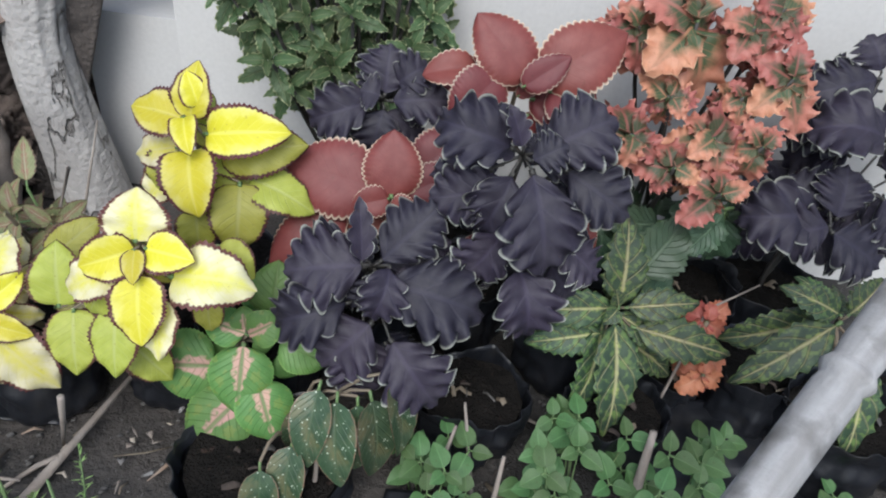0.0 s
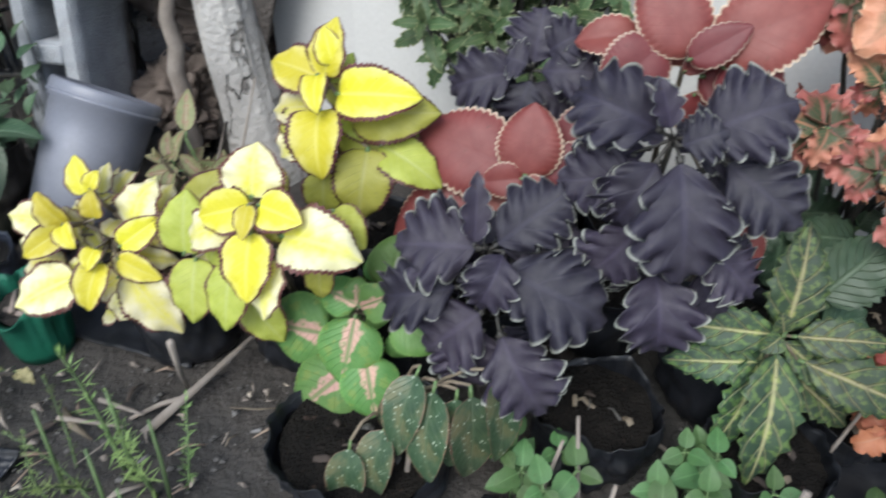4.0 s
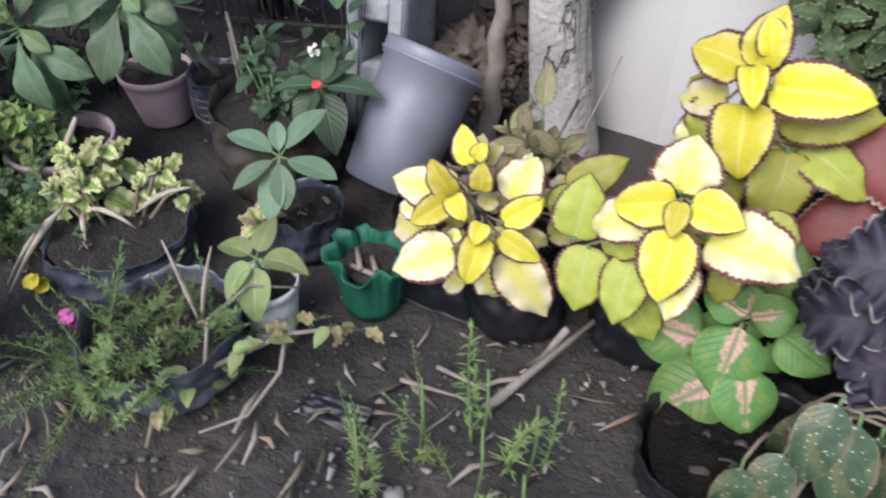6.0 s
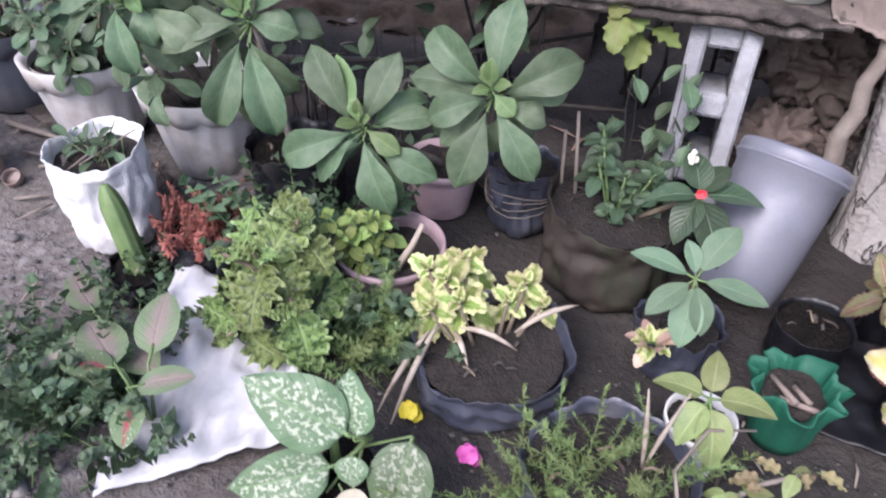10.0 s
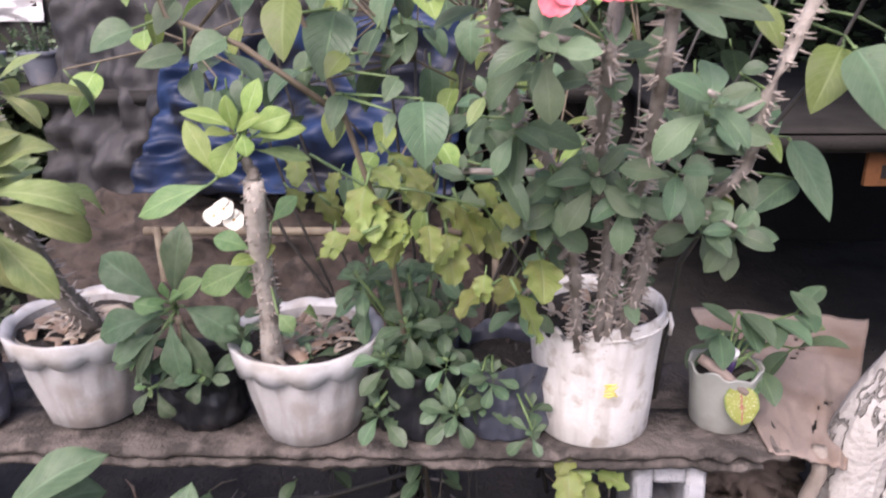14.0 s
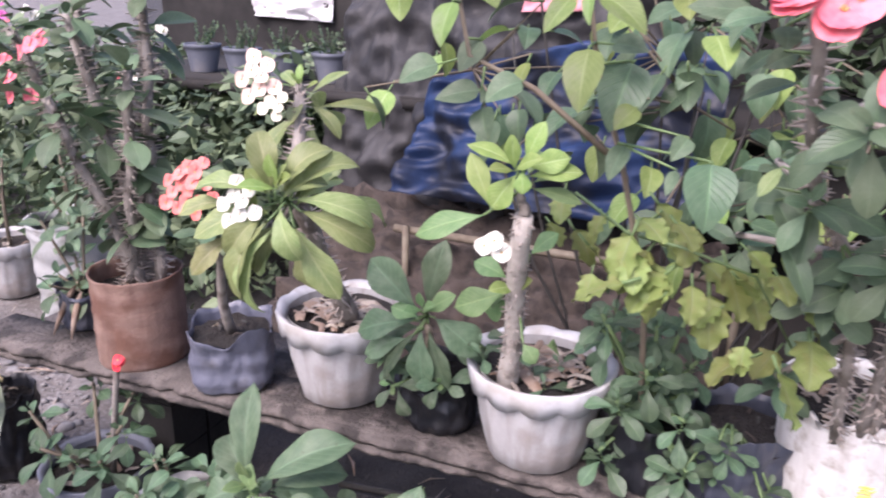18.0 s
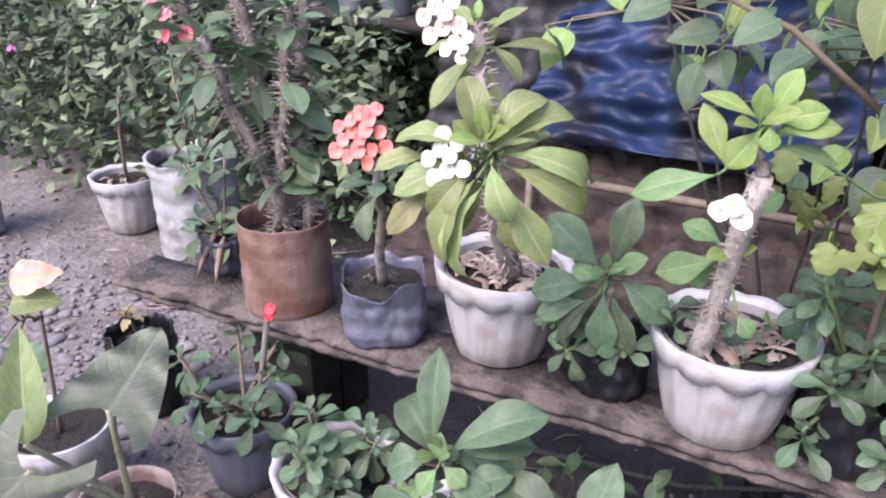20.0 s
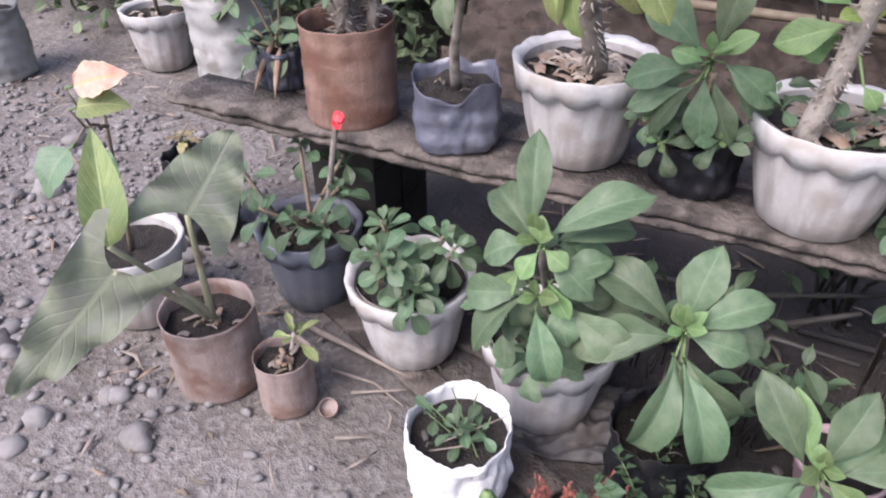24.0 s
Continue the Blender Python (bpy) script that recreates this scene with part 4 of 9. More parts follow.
wall_box("wall_east", (0.60, 0.1365), (4.4, -0.75), 0.15, -0.05, 2.6, "white_plaster", "smooth off-white plastered wall, faintly stained")
wall_box("wall_stub", (0.42, 0.1785), (0.60, 0.1365), 0.15, -0.05, 0.37, "white_plaster", "low broken end of the off-white plastered wall")
wall_box("wall_north", (-4.5, 3.4), (3.0, 3.4), 0.15, -0.05, 1.7, "slab_grey", "grey yard wall closing the back, its shade put into the colour")
# roof and posts out of view, added to keep sky light off the back
bm = bmesh.new()
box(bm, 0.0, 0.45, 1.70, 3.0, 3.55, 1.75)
roof = tagged(part("unseen_roof", bm, "slab_grey", None, smooth=False), "plain unseen roof added to shade the bench and the back", "roof", kind="structure")
for x in (1.2, 2.8):
    bm = bmesh.new()
    box(bm, x, 0.5, -0.02, x + 0.08, 0.58, 1.70)
    part("post", bm, "dark_board", roof, smooth=False)


def plank_shelf():
    """Two weathered boards on a hollow block."""
    th = thing("plank_shelf", Matrix.Translation((0, 0, 0)), "weathered grey-brown plank shelf with a split front edge", "shelf")
    def board(x0, x1, off0, off1, z0, z1, seed, name):
        bm = bmesh.new()
        n = 220
        rows = []
        for i in range(n + 1):
            x = x0 + (x1 - x0) * i / n
            f = -0.03 + 0.045 * x
            j0 = 0.012 * noise.noise(Vector((x * 9, seed, 0))) + 0.009 * noise.noise(Vector((x * 40, seed, 2))) + 0.02 * max(0.0, noise.noise(Vector((x * 15, seed, 8))) - 0.2)
            j1 = 0.004 * noise.noise(Vector((x * 12, seed, 5)))
            rows.append([bm.verts.new((x, f + off0 + j0, z0 + j1)), bm.verts.new((x, f + off0 + j0 - 0.004, (z0 + z1) / 2 + j1)), bm.verts.new((x, f + off0 + j0 * 0.6 + 0.003, z1 + j1)), bm.verts.new((x, f + off1, z1 + j1)), bm.verts.new((x, f + off1, z0 + j1))])
        for a, b in zip(rows, rows[1:]):
            for k in range(5):
                bm.faces.new((a[k], b[k], b[(k + 1) % 5], a[(k + 1) % 5]))
        bm.faces.new(rows[0])
        bm.faces.new(list(reversed(rows[-1])))
        part(name, bm, "plank", th)
    board(-1.86, 0.24, 0.0, 0.13, 0.421, 0.438, 1, "plank")
    board(-1.74, 0.24, 0.134, 0.30, 0.418, 0.436, 2, "plank")
    board(-1.82, 0.20, 0.004, 0.28, 0.400, 0.416, 3, "plank")
    # supports added where only shade shows, so coloured near black to match it
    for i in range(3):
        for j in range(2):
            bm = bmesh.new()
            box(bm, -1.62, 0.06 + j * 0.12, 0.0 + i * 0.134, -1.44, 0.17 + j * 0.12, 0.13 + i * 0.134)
            part("added_support", bm, "slab_grey", th, smooth=False)


plank_shelf()


def hollow_block():
    """Concrete hollow block on end: two shells and four webs round three cells."""
    th = thing("hollow_block", Matrix.Translation((0.0, -0.085, 0.005)) @ pose(0, 0, 0, -12.5), "light grey concrete hollow block standing on end under the plank", "block")
    w, d, h, s = 0.118, 0.19, 0.40, 0.031
    webs = [(0, 0.04), (0.116, 0.16), (0.24, 0.284), (0.36, h)]
    rg = random.Random(3)

    def slab(name, x0, y0, z0, x1, y1, z1):
        bm = bmesh.new()
        box(bm, x0, y0, z0, x1, y1, z1)
        bmesh.ops.subdivide_edges(bm, edges=bm.edges[:], cuts=5, use_grid_fill=True)
        bmesh.ops.bevel(bm, geom=[e for e in bm.edges if len(e.link_faces) == 2 and e.calc_face_angle(0) > 1], offset=0.004, segments=2, affect="EDGES")
        for v in bm.verts:
            v.co += 0.0016 * Vector((noise.noise(v.co * 60), noise.noise(v.co * 60 + Vector((9, 0, 0))), noise.noise(v.co * 60 + Vector((0, 9, 0)))))
        part(name, bm, "concrete", th)
    slab("shell", 0, 0, 0, s, d, h)
    slab("shell", w - s, 0, 0, w, d, h)
    for a, b in webs:
        slab("web", s - 0.002, 0.003, a + 0.002, w - s + 0.002, d - 0.002, b - 0.001)
    return th


hollow_block()


def tub():
    """Grey plastic pail upside down, leaning."""
    th = thing("plastic_pail", frame_of((0.163, -0.245, 0.04), (0.05, 0.135, 0.19)), "grey-lilac plastic pail tipped against the block", "pail")
    bm = bmesh.new()
    lathe(bm, [(0.070, 0), (0.074, 0.004), (0.079, 0.08), (0.084, 0.16), (0.087, 0.215), (0.091, 0.217), (0.093, 0.242), (0.091, 0.248), (0.086, 0.25), (0.085, 0.245), (0.05, 0.2435), (0.001, 0.243)], 64)
    part("body", bm, "grey_tub", th)
    bm = bmesh.new()
    lathe(bm, [(0.0915, 0.222), (0.0945, 0.224), (0.0945, 0.228), (0.0915, 0.23)], 64, closed=False)
    part("band", bm, "grey_tub", th)


tub()


def tree_trunk():
    th = thing("tree_trunk", pose(0.378, 0.06, 0), "pale grey rough-barked tree trunk beside the white wall", "tree")
    rng = random.Random(5)
    def bark(bm, pts, rads, n, seed):
        rings = []
        for i, (p, r) in enumerate(zip(pts, rads)):
            ring = []
            for k in range(n):
                a = 2 * math.pi * k / n
                ridge = abs(noise.noise(Vector((math.cos(a) * 2.5, math.sin(a) * 2.5, p[2] * 2.2 + seed))))
                rr = r * (1 + 0.18 * ridge + 0.05 * noise.noise(Vector((math.cos(a) * 7, math.sin(a) * 7, p[2] * 5 + seed))))
                ring.append(bm.verts.new((p[0] + rr * math.cos(a), p[1] + rr * math.sin(a), p[2])))
            rings.append(ring)
        for a, b in zip(rings, rings[1:]):
            for k in range(n):
                bm.faces.new((a[k], a[(k + 1) % n], b[(k + 1) % n], b[k]))
        bm.faces.new(rings[-1])
    bm = bmesh.new()
    n = 70
    zs = [-0.03 + 2.3 * i / n for i in range(n + 1)]
    pts = [(0.004 * math.sin(k * 0.5) + 0.038 - 0.1 * min(z, 0.5) + 1.1 * max(0.0, z - 0.36) ** 1.6, 0.02 * k / n, z) for k, z in enumerate(zs)]
    bark(bm, pts, [0.049 + 0.03 * math.exp(-i / 4.0) - 0.006 * i / n for i in range(n + 1)], 56, 2)
    part("trunk", bm, "bark", th)
    bm = bmesh.new()
    bark(bm, [(-0.10 + 0.03 * i / 9 - 0.01 * (i % 2), -0.05, -0.02 + 0.05 * i) for i in range(10)], [0.022 - 0.0012 * i for i in range(10)], 14, 9)
    part("root_shoot", bm, "twig", th)


tree_trunk()


def bamboo_pole():
    d = Vector((0.688, 0.518, 0.508)).normalized()
    ring = Vector((1.390, -0.792, 0.398))
    a, b = ring - d * 0.765, ring + d * 0.95
    th = thing("bamboo_pole", Matrix.Translation(a), "thick pale grey bamboo pole with raised nodes, slanting before plants", "pole")
    L = (b - a).length
    bm = bmesh.new()
    prof, z = [], 0.0
    nodes = [0.18, 0.475, 0.765, 1.05, 1.34]
    s = 0.0
    zs = sorted([L * i / 30 for i in range(31)] + [q + e for q in nodes for e in (-0.012, -0.004, 0, 0.005, 0.012)])
    for z in zs:
        k = min((abs(z - q) for q in nodes))
        prof.append((0.0245 + 0.0045 * math.exp(-(k / 0.006) ** 2) - 0.002 * math.exp(-((k - 0.012) / 0.005) ** 2), z))
    lathe(bm, prof, 28)
    part("culm", bm, "bamboo", th, m=d.to_track_quat("Z", "Y").to_matrix().to_4x4())


bamboo_pole()

# ---- potted plants ----
UP = Vector((0, 0, 1))
EU = {
    "green": [leaves("lf_young", 0.085, 0.038, shape="obovate", droop=0.5, fold=0.2, pet=0.05), leaves("lf_green", 0.145, 0.066, shape="obovate", droop=0.8, fold=0.15, ruffle=0.02, pet=0.05), leaves("lf_dusty", 0.155, 0.07, shape="obovate", droop=1.0, fold=0.12, ruffle=0.025, pet=0.05)],
    "olive": [leaves("lf_bright", 0.09, 0.034, shape="obovate", droop=0.5, pet=0.05), leaves("lf_olive", 0.165, 0.05, shape="obovate", droop=0.9, pet=0.05), leaves("lf_olive", 0.175, 0.054, shape="obovate", droop=1.2, pet=0.05)],
    "small": [leaves("lf_green", 0.045, 0.02, shape="obovate", droop=0.4, pet=0.05), leaves("lf_deep", 0.06, 0.028, shape="spoon", droop=0.6, pet=0.05)],
    "dark": [leaves("lf_deep", 0.05, 0.026, shape="obovate", droop=0.4, pet=0.05), leaves("lf_deep", 0.085, 0.04, shape="obovate", droop=0.8, pet=0.05)],
    "thick": [leaves("lf_green", 0.045, 0.022, shape="elliptic", droop=0.5, fold=0.15, pet=0.05), leaves("lf_deep", 0.062, 0.029, shape="elliptic", droop=0.7, fold=0.18, pet=0.05), leaves("lf_dusty", 0.066, 0.032, shape="paddle", droop=0.8, fold=0.15, pet=0.05)],
    "oval": [leaves("lf_deep", 0.055, 0.032, shape="elliptic", droop=0.4, pet=0.12), leaves("lf_green", 0.065, 0.036, shape="elliptic", droop=0.5, pet=0.12), leaves("lf_dusty", 0.06, 0.034, shape="elliptic", droop=0.5, pet=0.12)],
}


PADDLE = [leaves("lf_young", 0.09, 0.04, shape="paddle", droop=0.4, fold=0.3, pet=0.02, ns=4, cup=0.04), leaves("lf_green", 0.15, 0.07, n=4, shape="paddle", droop=0.95, fold=0.34, ruffle=0.04, waves=2, pet=0.02, ns=4, cup=0.05), leaves("lf_dusty", 0.15, 0.07, shape="paddle", droop=1.2, fold=0.25, ruffle=0.04, waves=2, pet=0.02, ns=4, cup=0.05)]
OLIVE = [leaves("lf_bright", 0.09, 0.036, shape="paddle", droop=0.4, fold=0.25, pet=0.02, ns=4), leaves("lf_olive", 0.16, 0.06, n=4, shape="paddle", droop=1.0, fold=0.32, ruffle=0.04, pet=0.02, ns=4, cup=0.04), leaves("lf_dryolive", 0.16, 0.06, shape="paddle", droop=1.2, fold=0.3, ruffle=0.06, pet=0.02, ns=4, cup=0.04)]
FRESH = [leaves("lf_bright", 0.09, 0.04, shape="paddle", droop=0.5, fold=0.2, pet=0.02, ns=4, cup=0.04), leaves("lf_young", 0.11, 0.05, shape="paddle", droop=0.6, fold=0.2, pet=0.02, ns=4, cup=0.04)]


def local(th, p):
    return Vector(p) - th.matrix_world.translation


def pot_at(name, x, y, z, label, group="potted plants on the plank"):
    return thing(name, (x, y, z), label, "potted plant", group)


SH = 0.438
rng = random.Random(11)

# plank, from the gravel end to the wall
p = pot_at("potted_crown_of_thorns", -1.435, 0.0, SH, "rusty brown tin with a tall thorny many-branched plant")
h = tin_pot(p, 0.093, 0.20, "rust", 1)
tips = [(-1.40, 0.05, 1.10), (-1.50, -0.10, 1.0), (-1.62, -0.06, 1.12), (-1.52, 0.0, 1.2), (-1.44, -0.08, 1.15), (-1.36, 0.02, 1.22), (-1.33, -0.06, 1.06), (-1.56, 0.06, 1.05)]
for t in tips:
    a = Vector((rng.uniform(-0.05, 0.05), rng.uniform(-0.05, 0.05), h))
    b = local(p, t)
    pts = curve_pts(a, b, 0.0, 7, 0.008, rng)
    thorny(p, pts, 0.012, 0.009, rng, thorn=0.019)
    for q in pts[2:]:
        for _ in range(3):
            put_leaf(p, rng.choice(EU["oval"][1 + rng.randrange(2)]), Matrix.Translation(q), rng.uniform(0, 360), rng.uniform(-60, 40), rng.uniform(0.8, 1.5), rng.uniform(-30, 30), 0, 0.008)
    rosette(p, EU["oval"], b, (0.1, -0.3, 1), 7, 0.5, 60, -10, rng.uniform(0, 360), 0.006, rng)
for t in ((-1.60, -0.12, 1.06), (-1.55, -0.12, 1.02), (-1.46, -0.14, 1.10)):
    cluster(p, local(p, t), "petal_pink", 4, 0.02, 0.016, rng)

p = pot_at("potted_coral_euphorbia", -1.19, 0.0, SH, "crumpled blue-black plastic bag holding a coral-flowered stem")
h = bag_pot(p, 0.082, 0.125, "blue_grey_plastic", 2, 0.007, 0.03, squash=0.09)
top = local(p, (-1.12, -0.12, 0.82))
stem(p, curve_pts((0, 0, h), top, 0, 6, 0.006, rng), 0.011, 0.007, "thorny_bark")
rosette(p, EU["green"], top, (0, -0.4, 1), 12, 0.4, 65, -30, 20, 0.004, rng, 0.62)
c = local(p, (-1.123, -0.16, 0.884))
flower_head(p, c + Vector((0, -0.01, 0.005)), "petal_coral", 14, 0.0135, (0.25, -1, 0.35), rng)
flower_head(p, c + Vector((0.01, 0.0, 0.035)), "petal_coral", 5, 0.0135, (0.25, -0.8, 0.6), rng)

p = pot_at("potted_white_euphorbia", -0.965, 0.06, SH, "grey scalloped pot, broad yellow-green crown of thorns with white flowers")
h = scallop_pot(p, 0.13, 0.185, "grey_pot", 3, litter_n=75)
top = local(p, (-0.915, -0.16, 0.905))
thorny(p, curve_pts((0.02, -0.01, h), top, 0, 8, 0.004, rng), 0.021, 0.015, rng)
set_shoot(p, [(1, (-0.849, -0.305, 0.952), (-0.879, -0.289, 1.024), 0.042), (1, (-0.837, -0.297, 0.952), (-0.793, -0.254, 1.001), 0.046), (1, (-0.826, -0.291, 0.953), (-0.761, -0.233, 0.983), 0.038), (1, (-0.855, -0.311, 0.948), (-0.940, -0.344, 0.954), 0.037), (1, (-0.859, -0.307, 0.936), (-0.931, -0.361, 0.898), 0.043), (1, (-0.838, -0.329, 0.926), (-0.860, -0.364, 0.829), 0.053), (1, (-0.830, -0.329, 0.917), (-0.830, -0.360, 0.808), 0.042), (1, (-0.825, -0.323, 0.942), (-0.795, -0.329, 0.885), 0.038), (1, (-0.824, -0.294, 0.946), (-0.733, -0.239, 0.907), 0.039), (1, (-0.815, -0.309, 0.915), (-0.758, -0.296, 0.821), 0.047), (1, (-0.818, -0.288, 0.929), (-0.733, -0.247, 0.873), 0.043)], OLIVE, top, rng, "thorny_bark", 1, 1, 0.014, (1.06, 0.95), loose=0.42, heart=3, thin=0.6)
set_shoot(p, [(2, (-0.897, -0.328, 0.898), (-0.942, -0.362, 0.845), 0.037), (2, (-0.905, -0.310, 0.933), (-0.970, -0.346, 0.915), 0.032), (2, (-0.863, -0.307, 0.899), (-0.891, -0.332, 0.844), 0.040), (2, (-0.816, -0.283, 0.894), (-0.792, -0.285, 0.829), 0.040), (0, (-0.846, -0.319, 0.957), (-0.874, -0.324, 0.985), 0.031), (0, (-0.839, -0.313, 0.960), (-0.826, -0.304, 0.994), 0.029), (1, (-0.834, -0.304, 0.949), (-0.796, -0.268, 0.960), 0.036), (1, (-0.850, -0.319, 0.931), (-0.886, -0.347, 0.878), 0.039)], OLIVE, top, rng, "thorny_bark", 1, 1, 0.012, (1.06, 0.95), loose=0.42, heart=3, thin=0.6)
flower_head(p, local(p, (-0.873, -0.345, 0.949)), "petal_white", 8, 0.0115, (0.3, -0.9, 0.4), rng)
top2 = local(p, (-1.0, -0.01, 1.05))
thorny(p, curve_pts(top, top2, 0, 5, 0.004, rng), 0.013, 0.009, rng)
rosette(p, EU["olive"], top2, (0, -0.5, 1), 16, 0.4, 70, -30, 90, 0.004, rng, 0.8)
flower_head(p, top2 + Vector((-0.01, -0.10, 0.025)), "petal_blush", 8, 0.014, (0.4, -0.9, 0.3), rng)
flower_head(p, top2 + Vector((0.02, -0.10, -0.02)), "petal_cream", 5, 0.011, (0.4, -0.9, 0.2), rng)

p = pot_at("potted_young_euphorbia", -0.75, 0.045, SH, "small black plastic bag with a dark green leafy rosette")
h = bag_pot(p, 0.07, 0.105, "black_plastic", 4, 0.008)
top = local(p, (-0.735, -0.05, 0.675))
stem(p, curve_pts((0, 0, h), top, 0, 4), 0.008, 0.006, "brown_stem")
set_shoot(p, [(1, (-0.755, -0.050, 0.703), (-0.847, -0.035, 0.768), 0.067), (1, (-0.739, -0.047, 0.708), (-0.720, -0.019, 0.817), 0.055), (1, (-0.724, -0.050, 0.695), (-0.647, -0.050, 0.645), 0.064), (1, (-0.758, -0.056, 0.684), (-0.855, -0.066, 0.648), 0.059), (0, (-0.739, -0.059, 0.704), (-0.688, -0.053, 0.741), 0.040), (0, (-0.748, -0.063, 0.695), (-0.795, -0.063, 0.704), 0.035), (1, (-0.744, -0.059, 0.673), (-0.731, -0.071, 0.572), 0.054), (1, (-0.754, -0.063, 0.663), (-0.804, -0.075, 0.575), 0.052), (1, (-0.734, -0.049, 0.668), (-0.689, -0.065, 0.581), 0.050), (2, (-0.768, -0.058, 0.650), (-0.848, -0.059, 0.603), 0.047)], PADDLE, top - Vector((0, 0, 0.06)), rng, "brown_stem", 1, 2, 0.006, (1.06, 0.95), loose=0.42, heart=3, thin=0.6)
for dx, dy, dz in ((-0.07, -0.09, 0.12), (-0.04, -0.12, 0.09), (0.05, -0.11, 0.11), (-0.09, -0.04, 0.14)):
    stem(p, curve_pts((0, 0, h), (dx, dy, dz + 0.03), 0.01, 3), 0.004, 0.003)
    rosette(p, EU["green"], (dx, dy, dz + 0.035), (dx, dy - 0.05, 0.12), 9, 0.5, 70, -15, dx * 900, 0.003, rng, 0.45)

p = pot_at("potted_standard_euphorbia", -0.555, 0.03, SH, "grey scalloped pot, bare-stemmed crown of thorns with one white flower")
h = scallop_pot(p, 0.13, 0.18, "grey_pot", 5, litter_n=95)
b0, b1 = local(p, (-0.60, -0.02, 0.59)), local(p, (-0.545, -0.17, 0.93))
thorny(p, curve_pts(b0 - Vector((0, 0, 0.03)), b1, 0.0, 8, 0.003, rng), 0.018, 0.013, rng, thorn=0.007, mat="pale_bark")
set_shoot(p, [(0, (-0.558, -0.171, 0.997), (-0.626, -0.169, 1.017), 0.033), (0, (-0.549, -0.169, 1.001), (-0.529, -0.160, 1.054), 0.033), (0, (-0.546, -0.170, 0.997), (-0.494, -0.161, 1.013), 0.036), (0, (-0.584, -0.192, 0.941), (-0.622, -0.173, 1.005), 0.033), (1, (-0.591, -0.195, 0.933), (-0.683, -0.204, 0.894), 0.047), (0, (-0.554, -0.183, 0.990), (-0.583, -0.191, 0.943), 0.040), (0, (-0.542, -0.173, 0.986), (-0.478, -0.155, 0.994), 0.036), (0, (-0.546, -0.186, 0.997), (-0.543, -0.190, 0.967), 0.025), (1, (-0.540, -0.168, 0.970), (-0.475, -0.157, 0.955), 0.029)], FRESH, b1, rng, "thorny_bark", 1, 1, 0.009, (1.06, 0.95), loose=0.42, heart=3, thin=0.6)
set_shoot(p, [(1, (-0.581, -0.109, 0.812), (-0.632, -0.107, 0.828), 0.035), (1, (-0.581, -0.116, 0.792), (-0.655, -0.122, 0.757), 0.049), (1, (-0.560, -0.076, 0.842), (-0.524, -0.062, 0.876), 0.036), (1, (-0.544, -0.135, 0.726), (-0.522, -0.141, 0.703), 0.029)], FRESH, b0.lerp(b1, 0.45), rng, "thorny_bark", 1, 1, 0.005, (1.06, 0.95), loose=0.42, heart=3, thin=0.6)
for dx, dz in ((-0.012, 0.003), (0.012, -0.002), (0.001, 0.012)):
    bloom(p, local(p, (-0.566 + dx, -0.228, 0.898 + dz)), (0.1 + 12 * dx, -0.9, 0.35), "petal_white", r=0.0145, petals=3)
for k in range(6):
    stem(p, curve_pts((rng.uniform(-0.08, 0.08), rng.uniform(-0.06, 0.06), h), (rng.uniform(-0.1, 0.1), rng.uniform(-0.1, 0.05), h + rng.uniform(0.03, 0.08)), 0, 3), 0.003, 0.002, "twig", 5, "twig")
    rosette(p, EU["small"], (rng.uniform(-0.09, 0.05), rng.uniform(-0.09, 0.03), h + rng.uniform(0.02, 0.1)), (0, -0.4, 1), 4, 0.5, 50, 0, k * 60, 0.003, rng, 0.8)

p = pot_at("potted_leafy_bush", -0.37, 0.05, SH, "black plastic bag with a dense dark green small-leaved plant")
h = bag_pot(p, 0.08, 0.13, "black_plastic", 6, 0.01)
for k in range(26):
    t = Vector((rng.uniform(-0.09, 0.09), rng.uniform(-0.13, 0.02), h + rng.uniform(-0.05, 0.22)))
    stem(p, curve_pts((0, 0, h), t, 0.01, 3), 0.004, 0.003)
    rosette(p, EU["dark"], t, (t.x * 3, -0.7, 1), 11, 0.5, 70, -15, k * 50, 0.005, rng, 0.74)

p = pot_at("potted_seedling_bag", -0.222, 0.055, SH, "wrinkled black plastic bag with light green small-leaved sprigs")
h = bag_pot(p, 0.08, 0.14, "blue_black_plastic", 7, 0.012, 0.03)
for k in range(8):
    t = Vector((rng.uniform(-0.1, 0.05), rng.uniform(-0.13, -0.05), h + rng.uniform(-0.08, 0.05)))
    stem(p, curve_pts((-0.02, 0, h), t, 0.02, 3), 0.003, 0.002)
    rosette(p, EU["small"], t, (t.x * 3, -0.6, 1), 7, 0.6, 60, -10, k * 70, 0.005, rng, 0.75)

# the white bucket with the tall plant
p = pot_at("potted_pink_euphorbia", -0.071, 0.07, SH, "chipped white plastic bucket with a tall thorny pink-flowered plant")
def chipped(a, r, z, i):
    gap = 0.02 * max(0.0, math.cos(a - 3.9)) ** 6 * (1 + 0.6 * math.sin(a * 23)) if i in (6, 7, 8, 9) else 0
    return r + 0.0012 * wob(a, z, 3), z - gap - (0.012 * max(0, noise.noise(Vector((a * 5, 0, 4)))) if i in (6, 7, 8) and 3.2 < a < 5 else 0)
bm = bmesh.new()
lathe(bm, [(0.094, 0), (0.098, 0.005), (0.102, 0.07), (0.106, 0.14), (0.110, 0.19), (0.112, 0.205), (0.113, 0.222), (0.112, 0.226), (0.107, 0.225), (0.105, 0.2), (0.102, 0.15)], 80, chipped)
bucket = part("bucket", bm, "white_bucket", p)
bm = bmesh.new()
